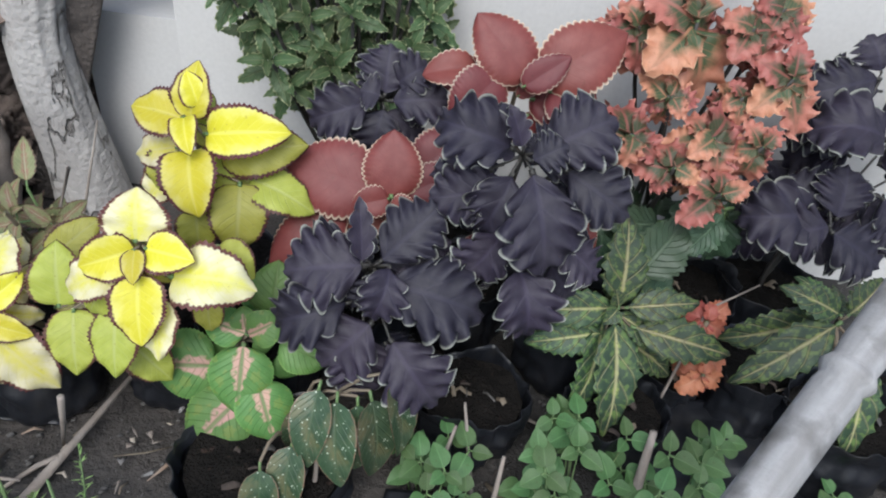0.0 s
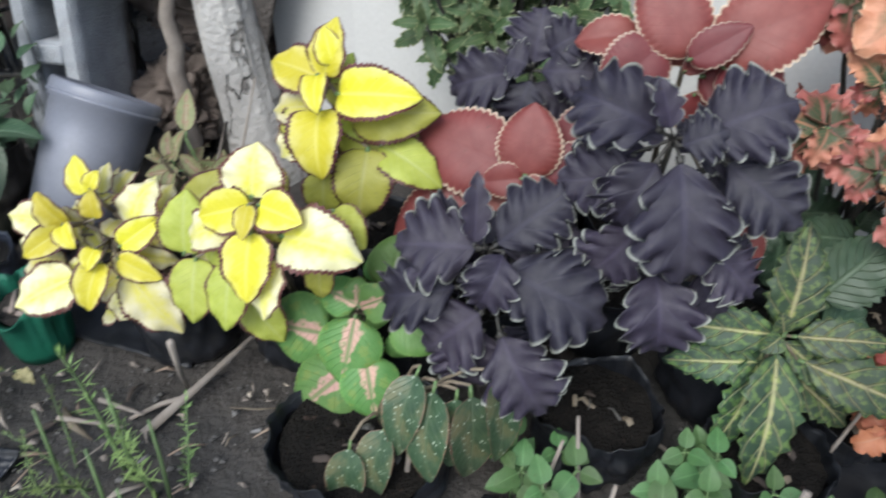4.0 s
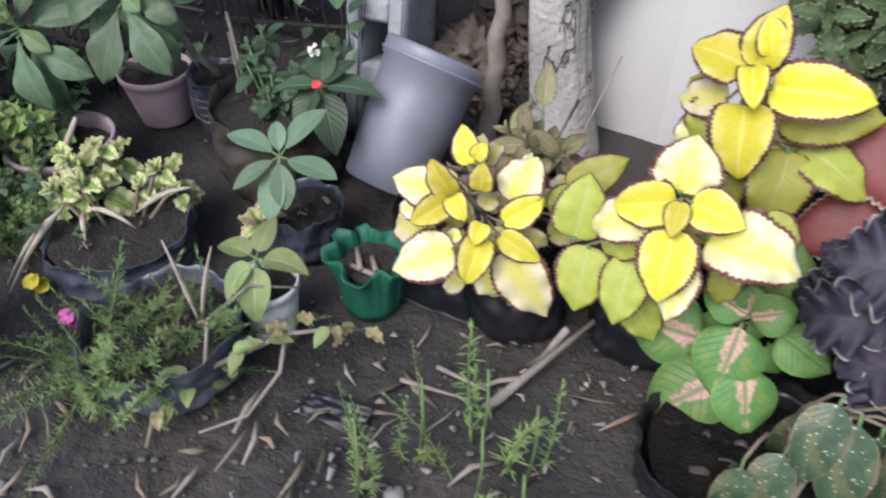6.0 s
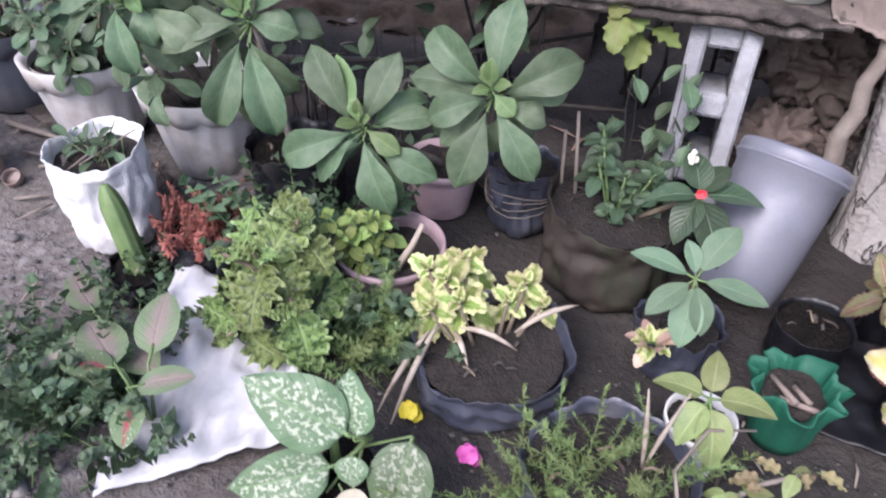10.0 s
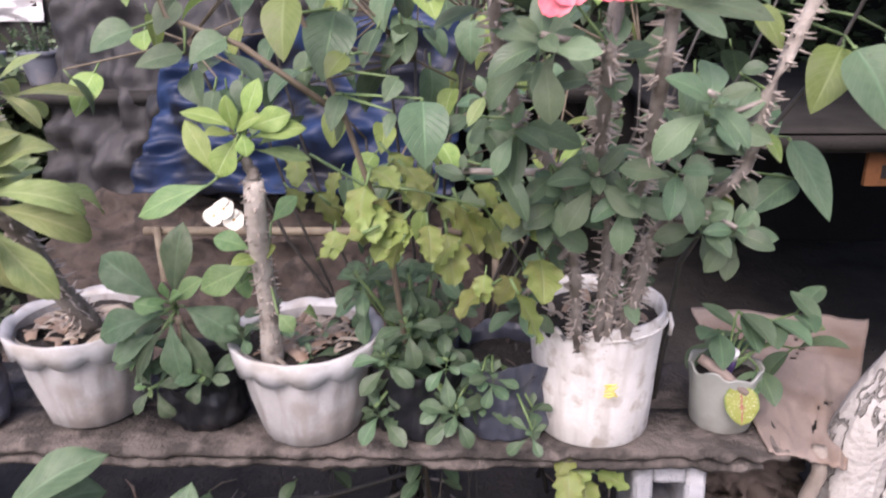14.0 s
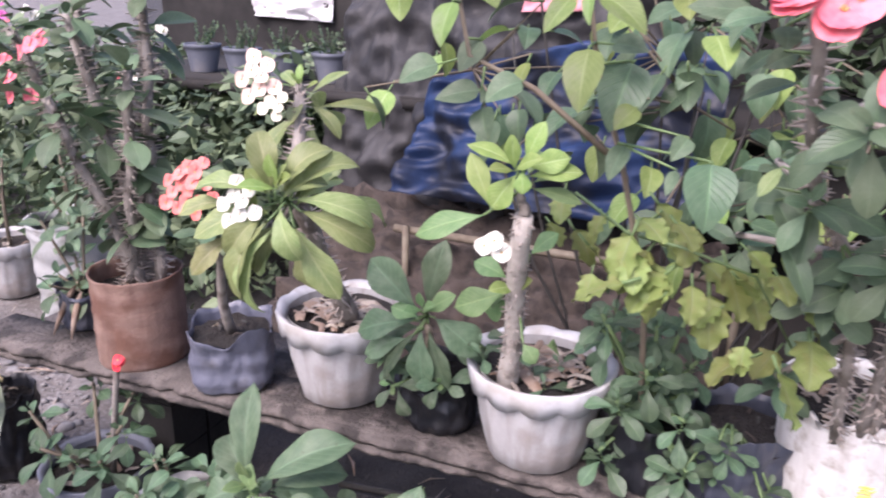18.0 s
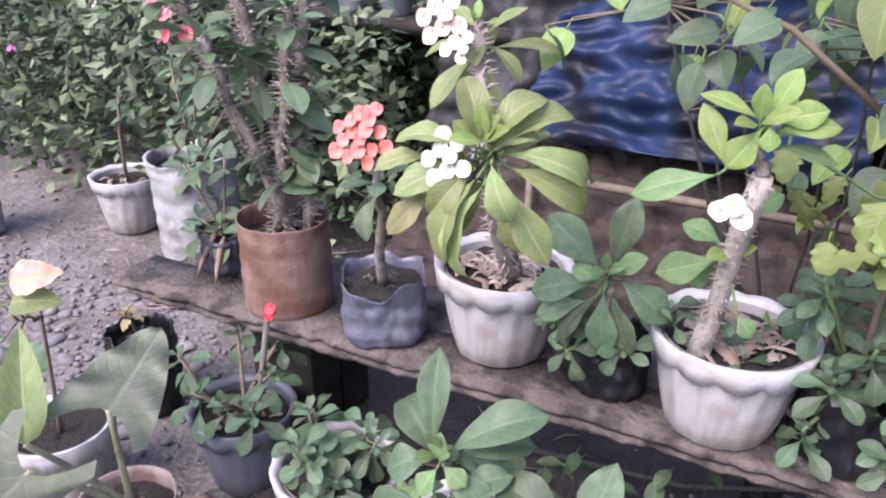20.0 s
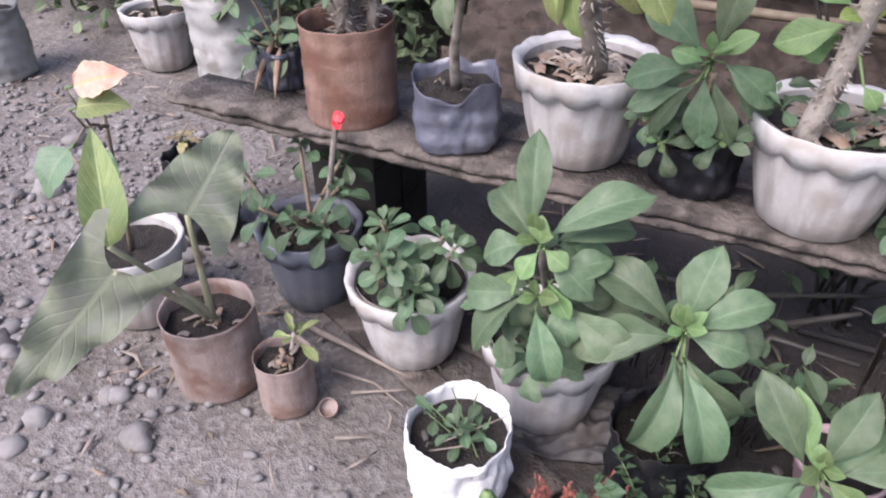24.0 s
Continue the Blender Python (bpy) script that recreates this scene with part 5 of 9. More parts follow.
tube(bm, [(0.1145 * math.cos(a), 0.1145 * math.sin(a), 0.207) for a in [4.75 + 0.16 * i for i in range(12)]], 0.003, 6)
part("hoop", bm, "white_bucket", bucket)
bm = bmesh.new()
tube(bm, [(0.117, -0.01, 0.21), (0.122, -0.015, 0.19), (0.121, -0.012, 0.17)], 0.004, 6)
part("ear", bm, "white_bucket", bucket)
bm = bmesh.new()
for k in range(5):
    tube(bm, [(0.1055 * math.cos(a), 0.1055 * math.sin(a), 0.105 + 0.005 * k + 0.002 * math.sin(a * 40 + k)) for a in (4.76 + 0.02 * (k % 2), 4.84, 4.92, 4.99 - 0.03 * (k % 3))], [0.001, 0.0022, 0.002, 0.0008], 6)
part("paint_mark", bm, "yellow_paint", bucket, "yellow paint mark")
soil_disc(p, 0.104, 0.19, 8)
litter(p, 0.09, 0.19, 30, random.Random(77))
def set_leaves(p, rows, sets, rg, limbs, loose=0.3, stalk="green_stem"):
    """Leaves set one by one on the nearest of the limbs: kind, stalk end, tip, width."""
    org = p.matrix_world.translation
    along = [a.lerp(b, k / 4) for limb in limbs for a, b in zip(limb, limb[1:]) for k in range(5)]
    for k, b, tip, wide in rows:
        b, tip = Vector(b) - org, Vector(tip) - org
        near = min(along, key=lambda q: (q - b).length)
        stem(p, curve_pts(near, b, 0.0, 3), 0.0022, 0.0014, stalk, 5, "petiole")
        leaf_to(p, rg.choice(sets[k]), b, tip, wide, VIEWED + Vector([rg.uniform(-loose, loose) for _ in range(3)]))


THICK = [leaves("lf_green", 0.09, 0.045, shape="elliptic", droop=0.5, fold=0.15, pet=0.05, ns=4), leaves("lf_deep", 0.07, 0.038, shape="elliptic", droop=0.6, fold=0.2, pet=0.05, ns=4), leaves("lf_olive", 0.05, 0.025, shape="elliptic", droop=0.5, fold=0.2, pet=0.05)]
limbs = [
    [(-0.085, -0.114, 0.835), (-0.111, -0.187, 0.949), (-0.121, -0.271, 1.020), (-0.134, -0.392, 1.110), (-0.123, -0.370, 1.182), (-0.116, -0.322, 1.271)],
    [(-0.066, -0.110, 0.842), (-0.068, -0.241, 0.968), (-0.075, -0.307, 1.027), (-0.080, -0.375, 1.117), (-0.075, -0.366, 1.182)],
    [(-0.024, -0.107, 0.842), (0.010, -0.115, 0.878), (0.021, -0.116, 0.942), (0.022, -0.110, 0.998)],
    [(-0.028, -0.091, 0.826), (0.052, -0.089, 0.885), (0.085, -0.105, 0.931), (0.092, -0.137, 1.033), (0.136, -0.115, 1.132), (0.195, -0.072, 1.193)],
    [(-0.131, -0.119, 0.828), (-0.161, -0.162, 0.939), (-0.209, -0.206, 1.014), (-0.231, -0.297, 1.101), (-0.239, -0.340, 1.170), (-0.253, -0.358, 1.217)],
]
limbs = [[local(p, q) for q in limb] for limb in limbs]
rg = random.Random(91)
for limb, r in zip(limbs, (0.0075, 0.008, 0.0085, 0.0095, 0.0075)):
    limb.insert(0, Vector((0.6 * limb[0].x, 0.5 * limb[0].y, 0.18)))
    thorny(p, [a.lerp(b, k / 3) for a, b in zip(limb, limb[1:]) for k in range(3)] + limb[-1:], r * 1.1, r * 0.85, rng, thorn=0.0135)
CROWN_TOP = [(0, (-0.127, -0.307, 1.267), (-0.201, -0.327, 1.253), 0.033), (0, (-0.144, -0.283, 1.246), (-0.191, -0.306, 1.216), 0.029), (0, (-0.106, -0.313, 1.243), (-0.039, -0.309, 1.276), 0.032), (0, (-0.137, -0.365, 1.180), (-0.208, -0.371, 1.213), 0.036), (0, (-0.138, -0.378, 1.172), (-0.196, -0.393, 1.172), 0.024), (1, (-0.118, -0.334, 1.174), (-0.115, -0.323, 1.246), 0.022), (0, (-0.106, -0.393, 1.148), (-0.001, -0.402, 1.127), 0.037), (0, (-0.111, -0.354, 1.175), (-0.078, -0.364, 1.168), 0.024), (0, (-0.061, -0.309, 1.211), (-0.012, -0.314, 1.217), 0.027), (0, (-0.037, -0.296, 1.213), (0.002, -0.311, 1.188), 0.023), (0, (-0.129, -0.376, 1.142), (-0.128, -0.395, 1.111), 0.025), (0, (-0.036, -0.332, 1.160), (-0.008, -0.346, 1.142), 0.024)]
CROWN_SIDE = [(0, (-0.269, -0.360, 1.230), (-0.270, -0.355, 1.283), 0.031), (0, (-0.254, -0.337, 1.235), (-0.227, -0.337, 1.263), 0.022), (0, (-0.213, -0.311, 1.239), (-0.207, -0.311, 1.275), 0.027), (0, (-0.290, -0.349, 1.202), (-0.352, -0.363, 1.205), 0.025), (0, (-0.280, -0.360, 1.199), (-0.320, -0.375, 1.191), 0.026), (0, (-0.270, -0.371, 1.193), (-0.266, -0.386, 1.176), 0.025), (0, (-0.253, -0.314, 1.168), (-0.281, -0.331, 1.155), 0.022), (1, (-0.273, -0.315, 1.170), (-0.300, -0.334, 1.147), 0.015), (1, (-0.248, -0.291, 1.139), (-0.296, -0.311, 1.118), 0.021), (1, (-0.241, -0.311, 1.140), (-0.214, -0.323, 1.128), 0.016)]
CROWN_MID = [(1, (-0.229, -0.259, 1.065), (-0.179, -0.263, 1.074), 0.023), (1, (-0.181, -0.278, 1.059), (-0.136, -0.283, 1.068), 0.023), (1, (-0.123, -0.328, 1.088), (-0.120, -0.348, 1.058), 0.032), (1, (-0.078, -0.300, 1.103), (-0.116, -0.316, 1.094), 0.022), (1, (-0.202, -0.211, 1.010), (-0.136, -0.224, 0.984), 0.033), (1, (-0.267, -0.203, 1.018), (-0.295, -0.221, 0.999), 0.023), (1, (-0.248, -0.206, 1.003), (-0.223, -0.225, 0.966), 0.027), (1, (-0.208, -0.193, 1.000), (-0.214, -0.224, 0.932), 0.022), (1, (-0.238, -0.204, 0.969), (-0.198, -0.234, 0.893), 0.026), (2, (-0.247, -0.215, 1.043), (-0.266, -0.236, 1.011), 0.018), (1, (-0.161, -0.184, 0.949), (-0.106, -0.188, 0.957), 0.026), (1, (-0.159, -0.185, 0.944), (-0.144, -0.205, 0.910), 0.023)]
CROWN_LOW = [(1, (-0.166, -0.186, 0.942), (-0.201, -0.209, 0.910), 0.026), (1, (-0.109, -0.213, 0.979), (-0.087, -0.229, 0.955), 0.020), (1, (-0.071, -0.198, 0.952), (-0.021, -0.198, 0.972), 0.022), (1, (-0.064, -0.168, 0.907), (-0.078, -0.189, 0.874), 0.030), (1, (-0.039, -0.175, 1.019), (-0.009, -0.194, 0.984), 0.022), (1, (-0.162, -0.196, 0.907), (-0.201, -0.216, 0.884), 0.033), (0, (0.024, -0.137, 0.993), (0.095, -0.132, 1.028), 0.034), (1, (0.041, -0.121, 1.041), (0.021, -0.147, 0.995), 0.031), (1, (0.038, -0.118, 0.981), (0.073, -0.134, 0.954), 0.030), (1, (0.011, -0.119, 1.055), (0.005, -0.146, 1.002), 0.032), (1, (0.054, -0.137, 1.056), (0.085, -0.143, 1.063), 0.021), (1, (-0.142, -0.157, 0.892), (-0.099, -0.172, 0.868), 0.036)]
for rows in (CROWN_TOP, CROWN_SIDE, CROWN_MID, CROWN_LOW):
    set_leaves(p, rows, THICK, rg, limbs)
for t, g, n in (((-0.20, -0.06, 0.72), 0.8, 10), ((-0.05, -0.06, 0.75), 0.75, 8), ((-0.16, -0.10, 0.84), 0.8, 9), ((-0.28, -0.08, 0.92), 0.8, 8), ((-0.25, -0.12, 1.03), 0.85, 8), ((-0.02, -0.08, 0.88), 0.7, 7), ((-0.10, -0.14, 0.96), 0.75, 7), ((0.06, -0.05, 0.84), 0.75, 8), ((-0.17, -0.22, 1.12), 0.9, 8), ((-0.05, -0.24, 1.16), 0.9, 8)):
    b = local(p, t)
    near = min((q for limb in limbs for q in limb), key=lambda q: (q - b).length)
    stem(p, curve_pts(near, b, 0.0, 4), 0.006, 0.0045, "thorny_bark")
    rosette(p, EU["thick"], b, (b.x, -0.6, 0.9), n, 0.6, 60, -25, g * 300, 0.005, rng, g * 1.2)
for k, limb in enumerate(limbs):
    for q in range(3):
        a = limb[1 + q % (len(limb) - 2)].lerp(limb[2 + q % (len(limb) - 2)], rg.random())
        b = a + Vector((rg.uniform(-0.07, 0.05), rg.uniform(-0.07, -0.02), rg.uniform(-0.02, 0.03)))
        if a.z < 0.72:
            stem(p, curve_pts(a, b, 0.0, 3), 0.004, 0.003, "thorny_bark")
            rosette(p, EU["thick"], b, (b.x - a.x, -0.3, 0.25), 7, 0.6, 50, -15, 70 * k + 40 * q, 0.005, rng, 1.0)
FLOWERS = ((-0.263, -0.413, 1.210), (-0.237, -0.413, 1.205), (-0.220, -0.407, 1.220), (-0.287, -0.410, 1.227), (-0.101, -0.403, 1.206), (-0.078, -0.396, 1.224), (-0.082, -0.405, 1.194), (-0.139, -0.418, 1.166), (-0.063, -0.411, 1.171), (-0.179, -0.422, 1.161))
for t in FLOWERS:
    b = local(p, t)
    near = min((q for limb in limbs for q in limb), key=lambda q: (q - b).length)
    stem(p, curve_pts(near, b, 0.0, 3), 0.0015, 0.001)
    cluster(p, b, "petal_pink", 2, 0.007, 0.0225, rng)

p = pot_at("potted_caladium_seedling", 0.152, 0.075, SH, "small cloudy plastic cup with lime caladium leaf and purple bottle")
def torn(a, r, z, i):
    return r + 0.002 * wob(a, z, 1), z + (0.012 * wob(a, 0, 4, 3) if i in (3, 4, 5) else 0)
bm = bmesh.new()
lathe(bm, [(0.048, 0), (0.051, 0.004), (0.055, 0.06), (0.059, 0.105), (0.060, 0.11), (0.055, 0.108), (0.052, 0.08)], 40, torn)
part("cup", bm, "clear_plastic", p)
soil_disc(p, 0.053, 0.085, 9)
bm = bmesh.new()
lathe(bm, [(0.013, 0), (0.0135, 0.03), (0.012, 0.04), (0.008, 0.045)], 20)
bottle = part("bottle", bm, "purple_plastic", p, "small purple bottle", m=pose(-0.005, 0.0, 0.085, 15, 10, 0))
bm = bmesh.new()
lathe(bm, [(0.0105, 0.043), (0.0105, 0.058), (0.009, 0.06), (0.001, 0.06)], 20)
part("cap", bm, "cap_white", bottle)
bm = bmesh.new()
tube(bm, [(-0.05, -0.02, 0.13), (-0.02, -0.04, 0.115), (0.02, -0.058, 0.085)], [0.009, 0.010, 0.006], 8)
part("stick", bm, "burlap", p, "broken tan stake")
cal = leaves("lf_caladium", 0.055, 0.056, shape="broad", heart=0.2, droop=0.5, fold=0.1, ruffle=0.03, pet=0.1)
put_leaf(p, cal[0], pose(0.01, -0.055, 0.095), 180, -62, 1.0)
for k in range(9):
    t = Vector((rng.uniform(-0.02, 0.16), rng.uniform(-0.02, 0.1), rng.uniform(0.1, 0.2)))
    stem(p, curve_pts((0, 0, 0.085), t, 0.03, 3), 0.003, 0.002)
    put_leaf(p, rng.choice(EU["oval"][0]), Matrix.Translation(t), rng.uniform(90, 270), rng.uniform(-50, 10), 1.3)
    put_leaf(p, rng.choice(EU["oval"][1]), Matrix.Translation(t), rng.uniform(0, 360), rng.uniform(-40, 30), 1.2)

# ground row
G2 = "potted plants on the ground"
p = pot_at("potted_taro", -1.52, -0.41, 0, "rusty pale tin with a dusty taro plant, its broad leaves hanging", G2)
h = tin_pot(p, 0.09, 0.18, "rust_pale", 12)
TARO = [leaves("lf_taro", 0.26, 0.22, shape="heart", heart=0.30, droop=0.5, fold=0.10, pet=0.0, nu=24, ruffle=0.10, waves=3, teeth=0, ns=5), leaves("lf_olive", 0.20, 0.09, shape="ovate", droop=0.4, fold=0.6, pet=0.0, nu=16, ns=4)]
for k, b, tip, wide in [(0, (-1.494, -0.582, 0.388), (-1.637, -0.740, 0.184), 0.165), (0, (-1.472, -0.438, 0.421), (-1.429, -0.338, 0.548), 0.185), (1, (-1.534, -0.553, 0.405), (-1.594, -0.483, 0.577), 0.073)]:
    b = local(p, b)
    stem(p, curve_pts((rng.uniform(-0.02, 0.02), rng.uniform(-0.02, 0.02), h), b, 0.01, 6), 0.0075, 0.005, "taro_stalk", 8)
    leaf_to(p, TARO[k][0], b, local(p, tip), wide, (0.75, -0.5, 0.45))

p = pot_at("potted_croton_sprout", -1.35, -0.40, 0, "small rusty tin with a yellow-green sprout", G2)
h = tin_pot(p, 0.055, 0.125, "rust_pale", 13)
stem(p, [(0, 0, h), (0.01, -0.01, h + 0.03), (0.03, 0.0, h + 0.06), (0.03, 0.01, h + 0.09)], 0.006, 0.004, "twig")
rosette(p, EU["olive"], (0.03, 0.01, h + 0.09), (0, -0.2, 1), 9, 0.5, 75, 10, 0, 0.004, rng, 0.42)

p = pot_at("potted_pink_leaf_plant", -1.81, -0.34, 0, "pale scalloped pot with a thin stem and a pink-topped leaf", G2)
h = scallop_pot(p, 0.115, 0.20, "grey_pot", 14)
t = local(p, (-1.70, -0.38, 0.56))
stem(p, curve_pts((0, 0, h), t, 0, 5), 0.006, 0.003, "brown_stem")
leaf_mat("lf_rosy", (0.44, 0.20, 0.17), (0.54, 0.30, 0.26), vein=(0.3, 0.3, 0.12), edge=(0.5, 0.42, 0.3), edge_at=0.93, see=0.2)
ROSY = [leaves("lf_rosy", 0.14, 0.07, shape="ovate", droop=0.5, fold=0.2, teeth=7, tooth=0.12, ruffle=0.06, ns=4), leaves("lf_olive", 0.15, 0.07, shape="ovate", droop=0.6, fold=0.2, ns=4), leaves("lf_sage", 0.14, 0.075, shape="ovate", droop=0.7, fold=0.2, ruffle=0.04, ns=4)]
set_shoot(p, [(0, (-1.695, -0.442, 0.607), (-1.614, -0.381, 0.626), 0.063), (1, (-1.690, -0.450, 0.572), (-1.607, -0.398, 0.576), 0.058), (2, (-1.687, -0.460, 0.515), (-1.709, -0.524, 0.442), 0.074), (2, (-1.686, -0.454, 0.484), (-1.633, -0.433, 0.450), 0.060)], ROSY, t - Vector((0, 0, 0.05)), rng, "brown_stem", 0, None, 0.004, (1.05, 1.1))

p = pot_at("potted_red_euphorbia", -1.51, -0.10, 0, "dark slate scalloped pot with dusty green plants, tiny red flower", G2)
h = scallop_pot(p, 0.12, 0.20, "slate_pot", 15, litter_n=14)
for k, t in enumerate(((-1.62, -0.16, 0.33), (-1.55, -0.2, 0.28), (-1.46, -0.2, 0.29), (-1.40, -0.12, 0.33), (-1.44, -0.04, 0.36), (-1.55, -0.05, 0.36), (-1.38, -0.2, 0.30))):
    b = local(p, t)
    stem(p, curve_pts((rng.uniform(-0.05, 0.05), rng.uniform(-0.05, 0.05), h), b, 0.0, 4), 0.006, 0.004, "brown_stem")
    rosette(p, EU["dark"], b, (b.x * 2, -0.4, 1), 10, 0.5, 65, -25, k * 60, 0.005, rng, 0.9)
b = local(p, (-1.382, -0.125, 0.49))
stem(p, curve_pts((0.04, 0, h), b, 0, 4), 0.007, 0.006, "thorny_bark")
cluster(p, b, "petal_red", 3, 0.008, 0.013, rng)

p = pot_at("potted_bushy_euphorbia", -1.21, -0.155, 0.012, "pale scalloped pot with many small green rosettes", G2)
h = scallop_pot(p, 0.132, 0.195, "pale_pot", 16)
for k in range(15):
    t = Vector((rng.uniform(-0.13, 0.13), rng.uniform(-0.13, 0.08), h + rng.uniform(0.02, 0.17)))
    stem(p, curve_pts((t.x * 0.4, t.y * 0.4, h), t, 0.0, 4), 0.005, 0.003, "brown_stem")
    rosette(p, EU["small"], t, (t.x * 4, t.y * 4 - 0.3, 1), 11, 0.5, 65, -25, k * 50, 0.004, rng, 1.2)

p = pot_at("potted_large_euphorbia", -0.90, -0.175, 0.012, "pale scalloped pot with large dusty green leaves", G2)
h = scallop_pot(p, 0.13, 0.195, "pale_pot", 17)
set_shoot(p, [(1, (-0.871, -0.374, 0.536), (-0.897, -0.304, 0.654), 0.050), (1, (-0.853, -0.368, 0.538), (-0.738, -0.299, 0.594), 0.068), (1, (-0.851, -0.377, 0.525), (-0.779, -0.377, 0.470), 0.052), (1, (-0.869, -0.378, 0.530), (-0.925, -0.397, 0.505), 0.057), (0, (-0.852, -0.388, 0.537), (-0.857, -0.379, 0.575), 0.031), (0, (-0.853, -0.393, 0.531), (-0.867, -0.415, 0.497), 0.039), (0, (-0.846, -0.389, 0.534), (-0.813, -0.389, 0.515), 0.034)], PADDLE, (0, 0, h), rng, "thorny_bark", 1, 1, 0.010, (1.06, 0.95), loose=0.42, heart=3, thin=0.6)
set_shoot(p, [(1, (-0.867, -0.397, 0.453), (-0.916, -0.444, 0.373), 0.059), (1, (-0.848, -0.400, 0.443), (-0.809, -0.435, 0.352), 0.052), (2, (-0.818, -0.372, 0.438), (-0.718, -0.363, 0.385), 0.062), (1, (-0.866, -0.393, 0.458), (-0.948, -0.402, 0.438), 0.056), (1, (-0.837, -0.373, 0.475), (-0.771, -0.335, 0.506), 0.047), (0, (-0.833, -0.392, 0.483), (-0.799, -0.401, 0.445), 0.040), (0, (-0.879, -0.384, 0.491), (-0.906, -0.404, 0.438), 0.040), (2, (-0.828, -0.378, 0.450), (-0.799, -0.392, 0.388), 0.054)], PADDLE, (0.02, 0, h), rng, "thorny_bark", 1, 2, 0.008, (1.06, 0.95), loose=0.42, heart=3, thin=0.6)
for k, (t, n, g) in enumerate((((-0.96, -0.30, 0.36), 13, 0.62), ((-0.86, -0.35, 0.34), 14, 0.6), ((-0.80, -0.22, 0.38), 12, 0.65), ((-0.90, -0.36, 0.42), 11, 0.55))):
    b = local(p, t)
    stem(p, curve_pts((b.x * 0.3, b.y * 0.3, h), b, 0, 4), 0.009, 0.007, "thorny_bark")
    rosette(p, EU["green"], b, (b.x * 2, -0.35, 1), n, 0.45, 72, -40, 30 + k * 70, 0.006, rng, g)

for nm, c, t, lab, sd, r, mat in (("potted_star_euphorbia", (-0.66, -0.24), (-0.657, -0.327, 0.426), "black plastic bag with a big star of green leaves", 18, 0.085, "black_plastic"),):
    p = pot_at(nm, c[0], c[1], 0, lab, G2)
    h = bag_pot(p, r, 0.15, mat, sd)
    set_shoot(p, [(1, (-0.661, -0.334, 0.429), (-0.645, -0.269, 0.527), 0.063), (1, (-0.653, -0.332, 0.429), (-0.566, -0.279, 0.472), 0.055), (1, (-0.674, -0.335, 0.431), (-0.797, -0.325, 0.482), 0.070), (1, (-0.651, -0.339, 0.427), (-0.578, -0.323, 0.418), 0.056), (1, (-0.668, -0.341, 0.421), (-0.765, -0.360, 0.409), 0.057), (1, (-0.660, -0.352, 0.404), (-0.686, -0.418, 0.274), 0.062), (1, (-0.651, -0.343, 0.396), (-0.569, -0.348, 0.331), 0.059), (1, (-0.653, -0.347, 0.392), (-0.594, -0.394, 0.261), 0.065), (2, (-0.679, -0.333, 0.402), (-0.810, -0.362, 0.369), 0.068), (0, (-0.660, -0.344, 0.439), (-0.675, -0.341, 0.474), 0.028), (0, (-0.655, -0.346, 0.436), (-0.637, -0.335, 0.470), 0.024)], PADDLE, (0, 0, h), rng, "thorny_bark", 1, 2, 0.009, (1.06, 0.95), loose=0.42, heart=3, thin=0.6)

p = pot_at("potted_pink_pot_euphorbia", -0.395, -0.14, 0, "ribbed pale pink plastic pot with a fresh green euphorbia", G2)
h = plain_pot(p, 0.075, 0.115, "pink_plastic", 19, 30)
set_shoot(p, [(1, (-0.470, -0.363, 0.295), (-0.551, -0.321, 0.392), 0.062), (0, (-0.460, -0.363, 0.299), (-0.506, -0.327, 0.386), 0.044), (1, (-0.453, -0.361, 0.292), (-0.418, -0.292, 0.389), 0.061), (1, (-0.430, -0.354, 0.294), (-0.347, -0.313, 0.306), 0.049), (1, (-0.464, -0.369, 0.285), (-0.574, -0.405, 0.237), 0.065), (0, (-0.444, -0.369, 0.295), (-0.389, -0.368, 0.263), 0.039), (1, (-0.460, -0.373, 0.278), (-0.510, -0.410, 0.211), 0.058), (1, (-0.448, -0.371, 0.277), (-0.393, -0.401, 0.170), 0.070), (1, (-0.437, -0.363, 0.268), (-0.334, -0.351, 0.218), 0.059), (0, (-0.454, -0.371, 0.304), (-0.463, -0.363, 0.342), 0.028)], PADDLE, (0, 0, h), rng, "thorny_bark", 1, 1, 0.008, (1.06, 0.95), loose=0.42, heart=3, thin=0.6)

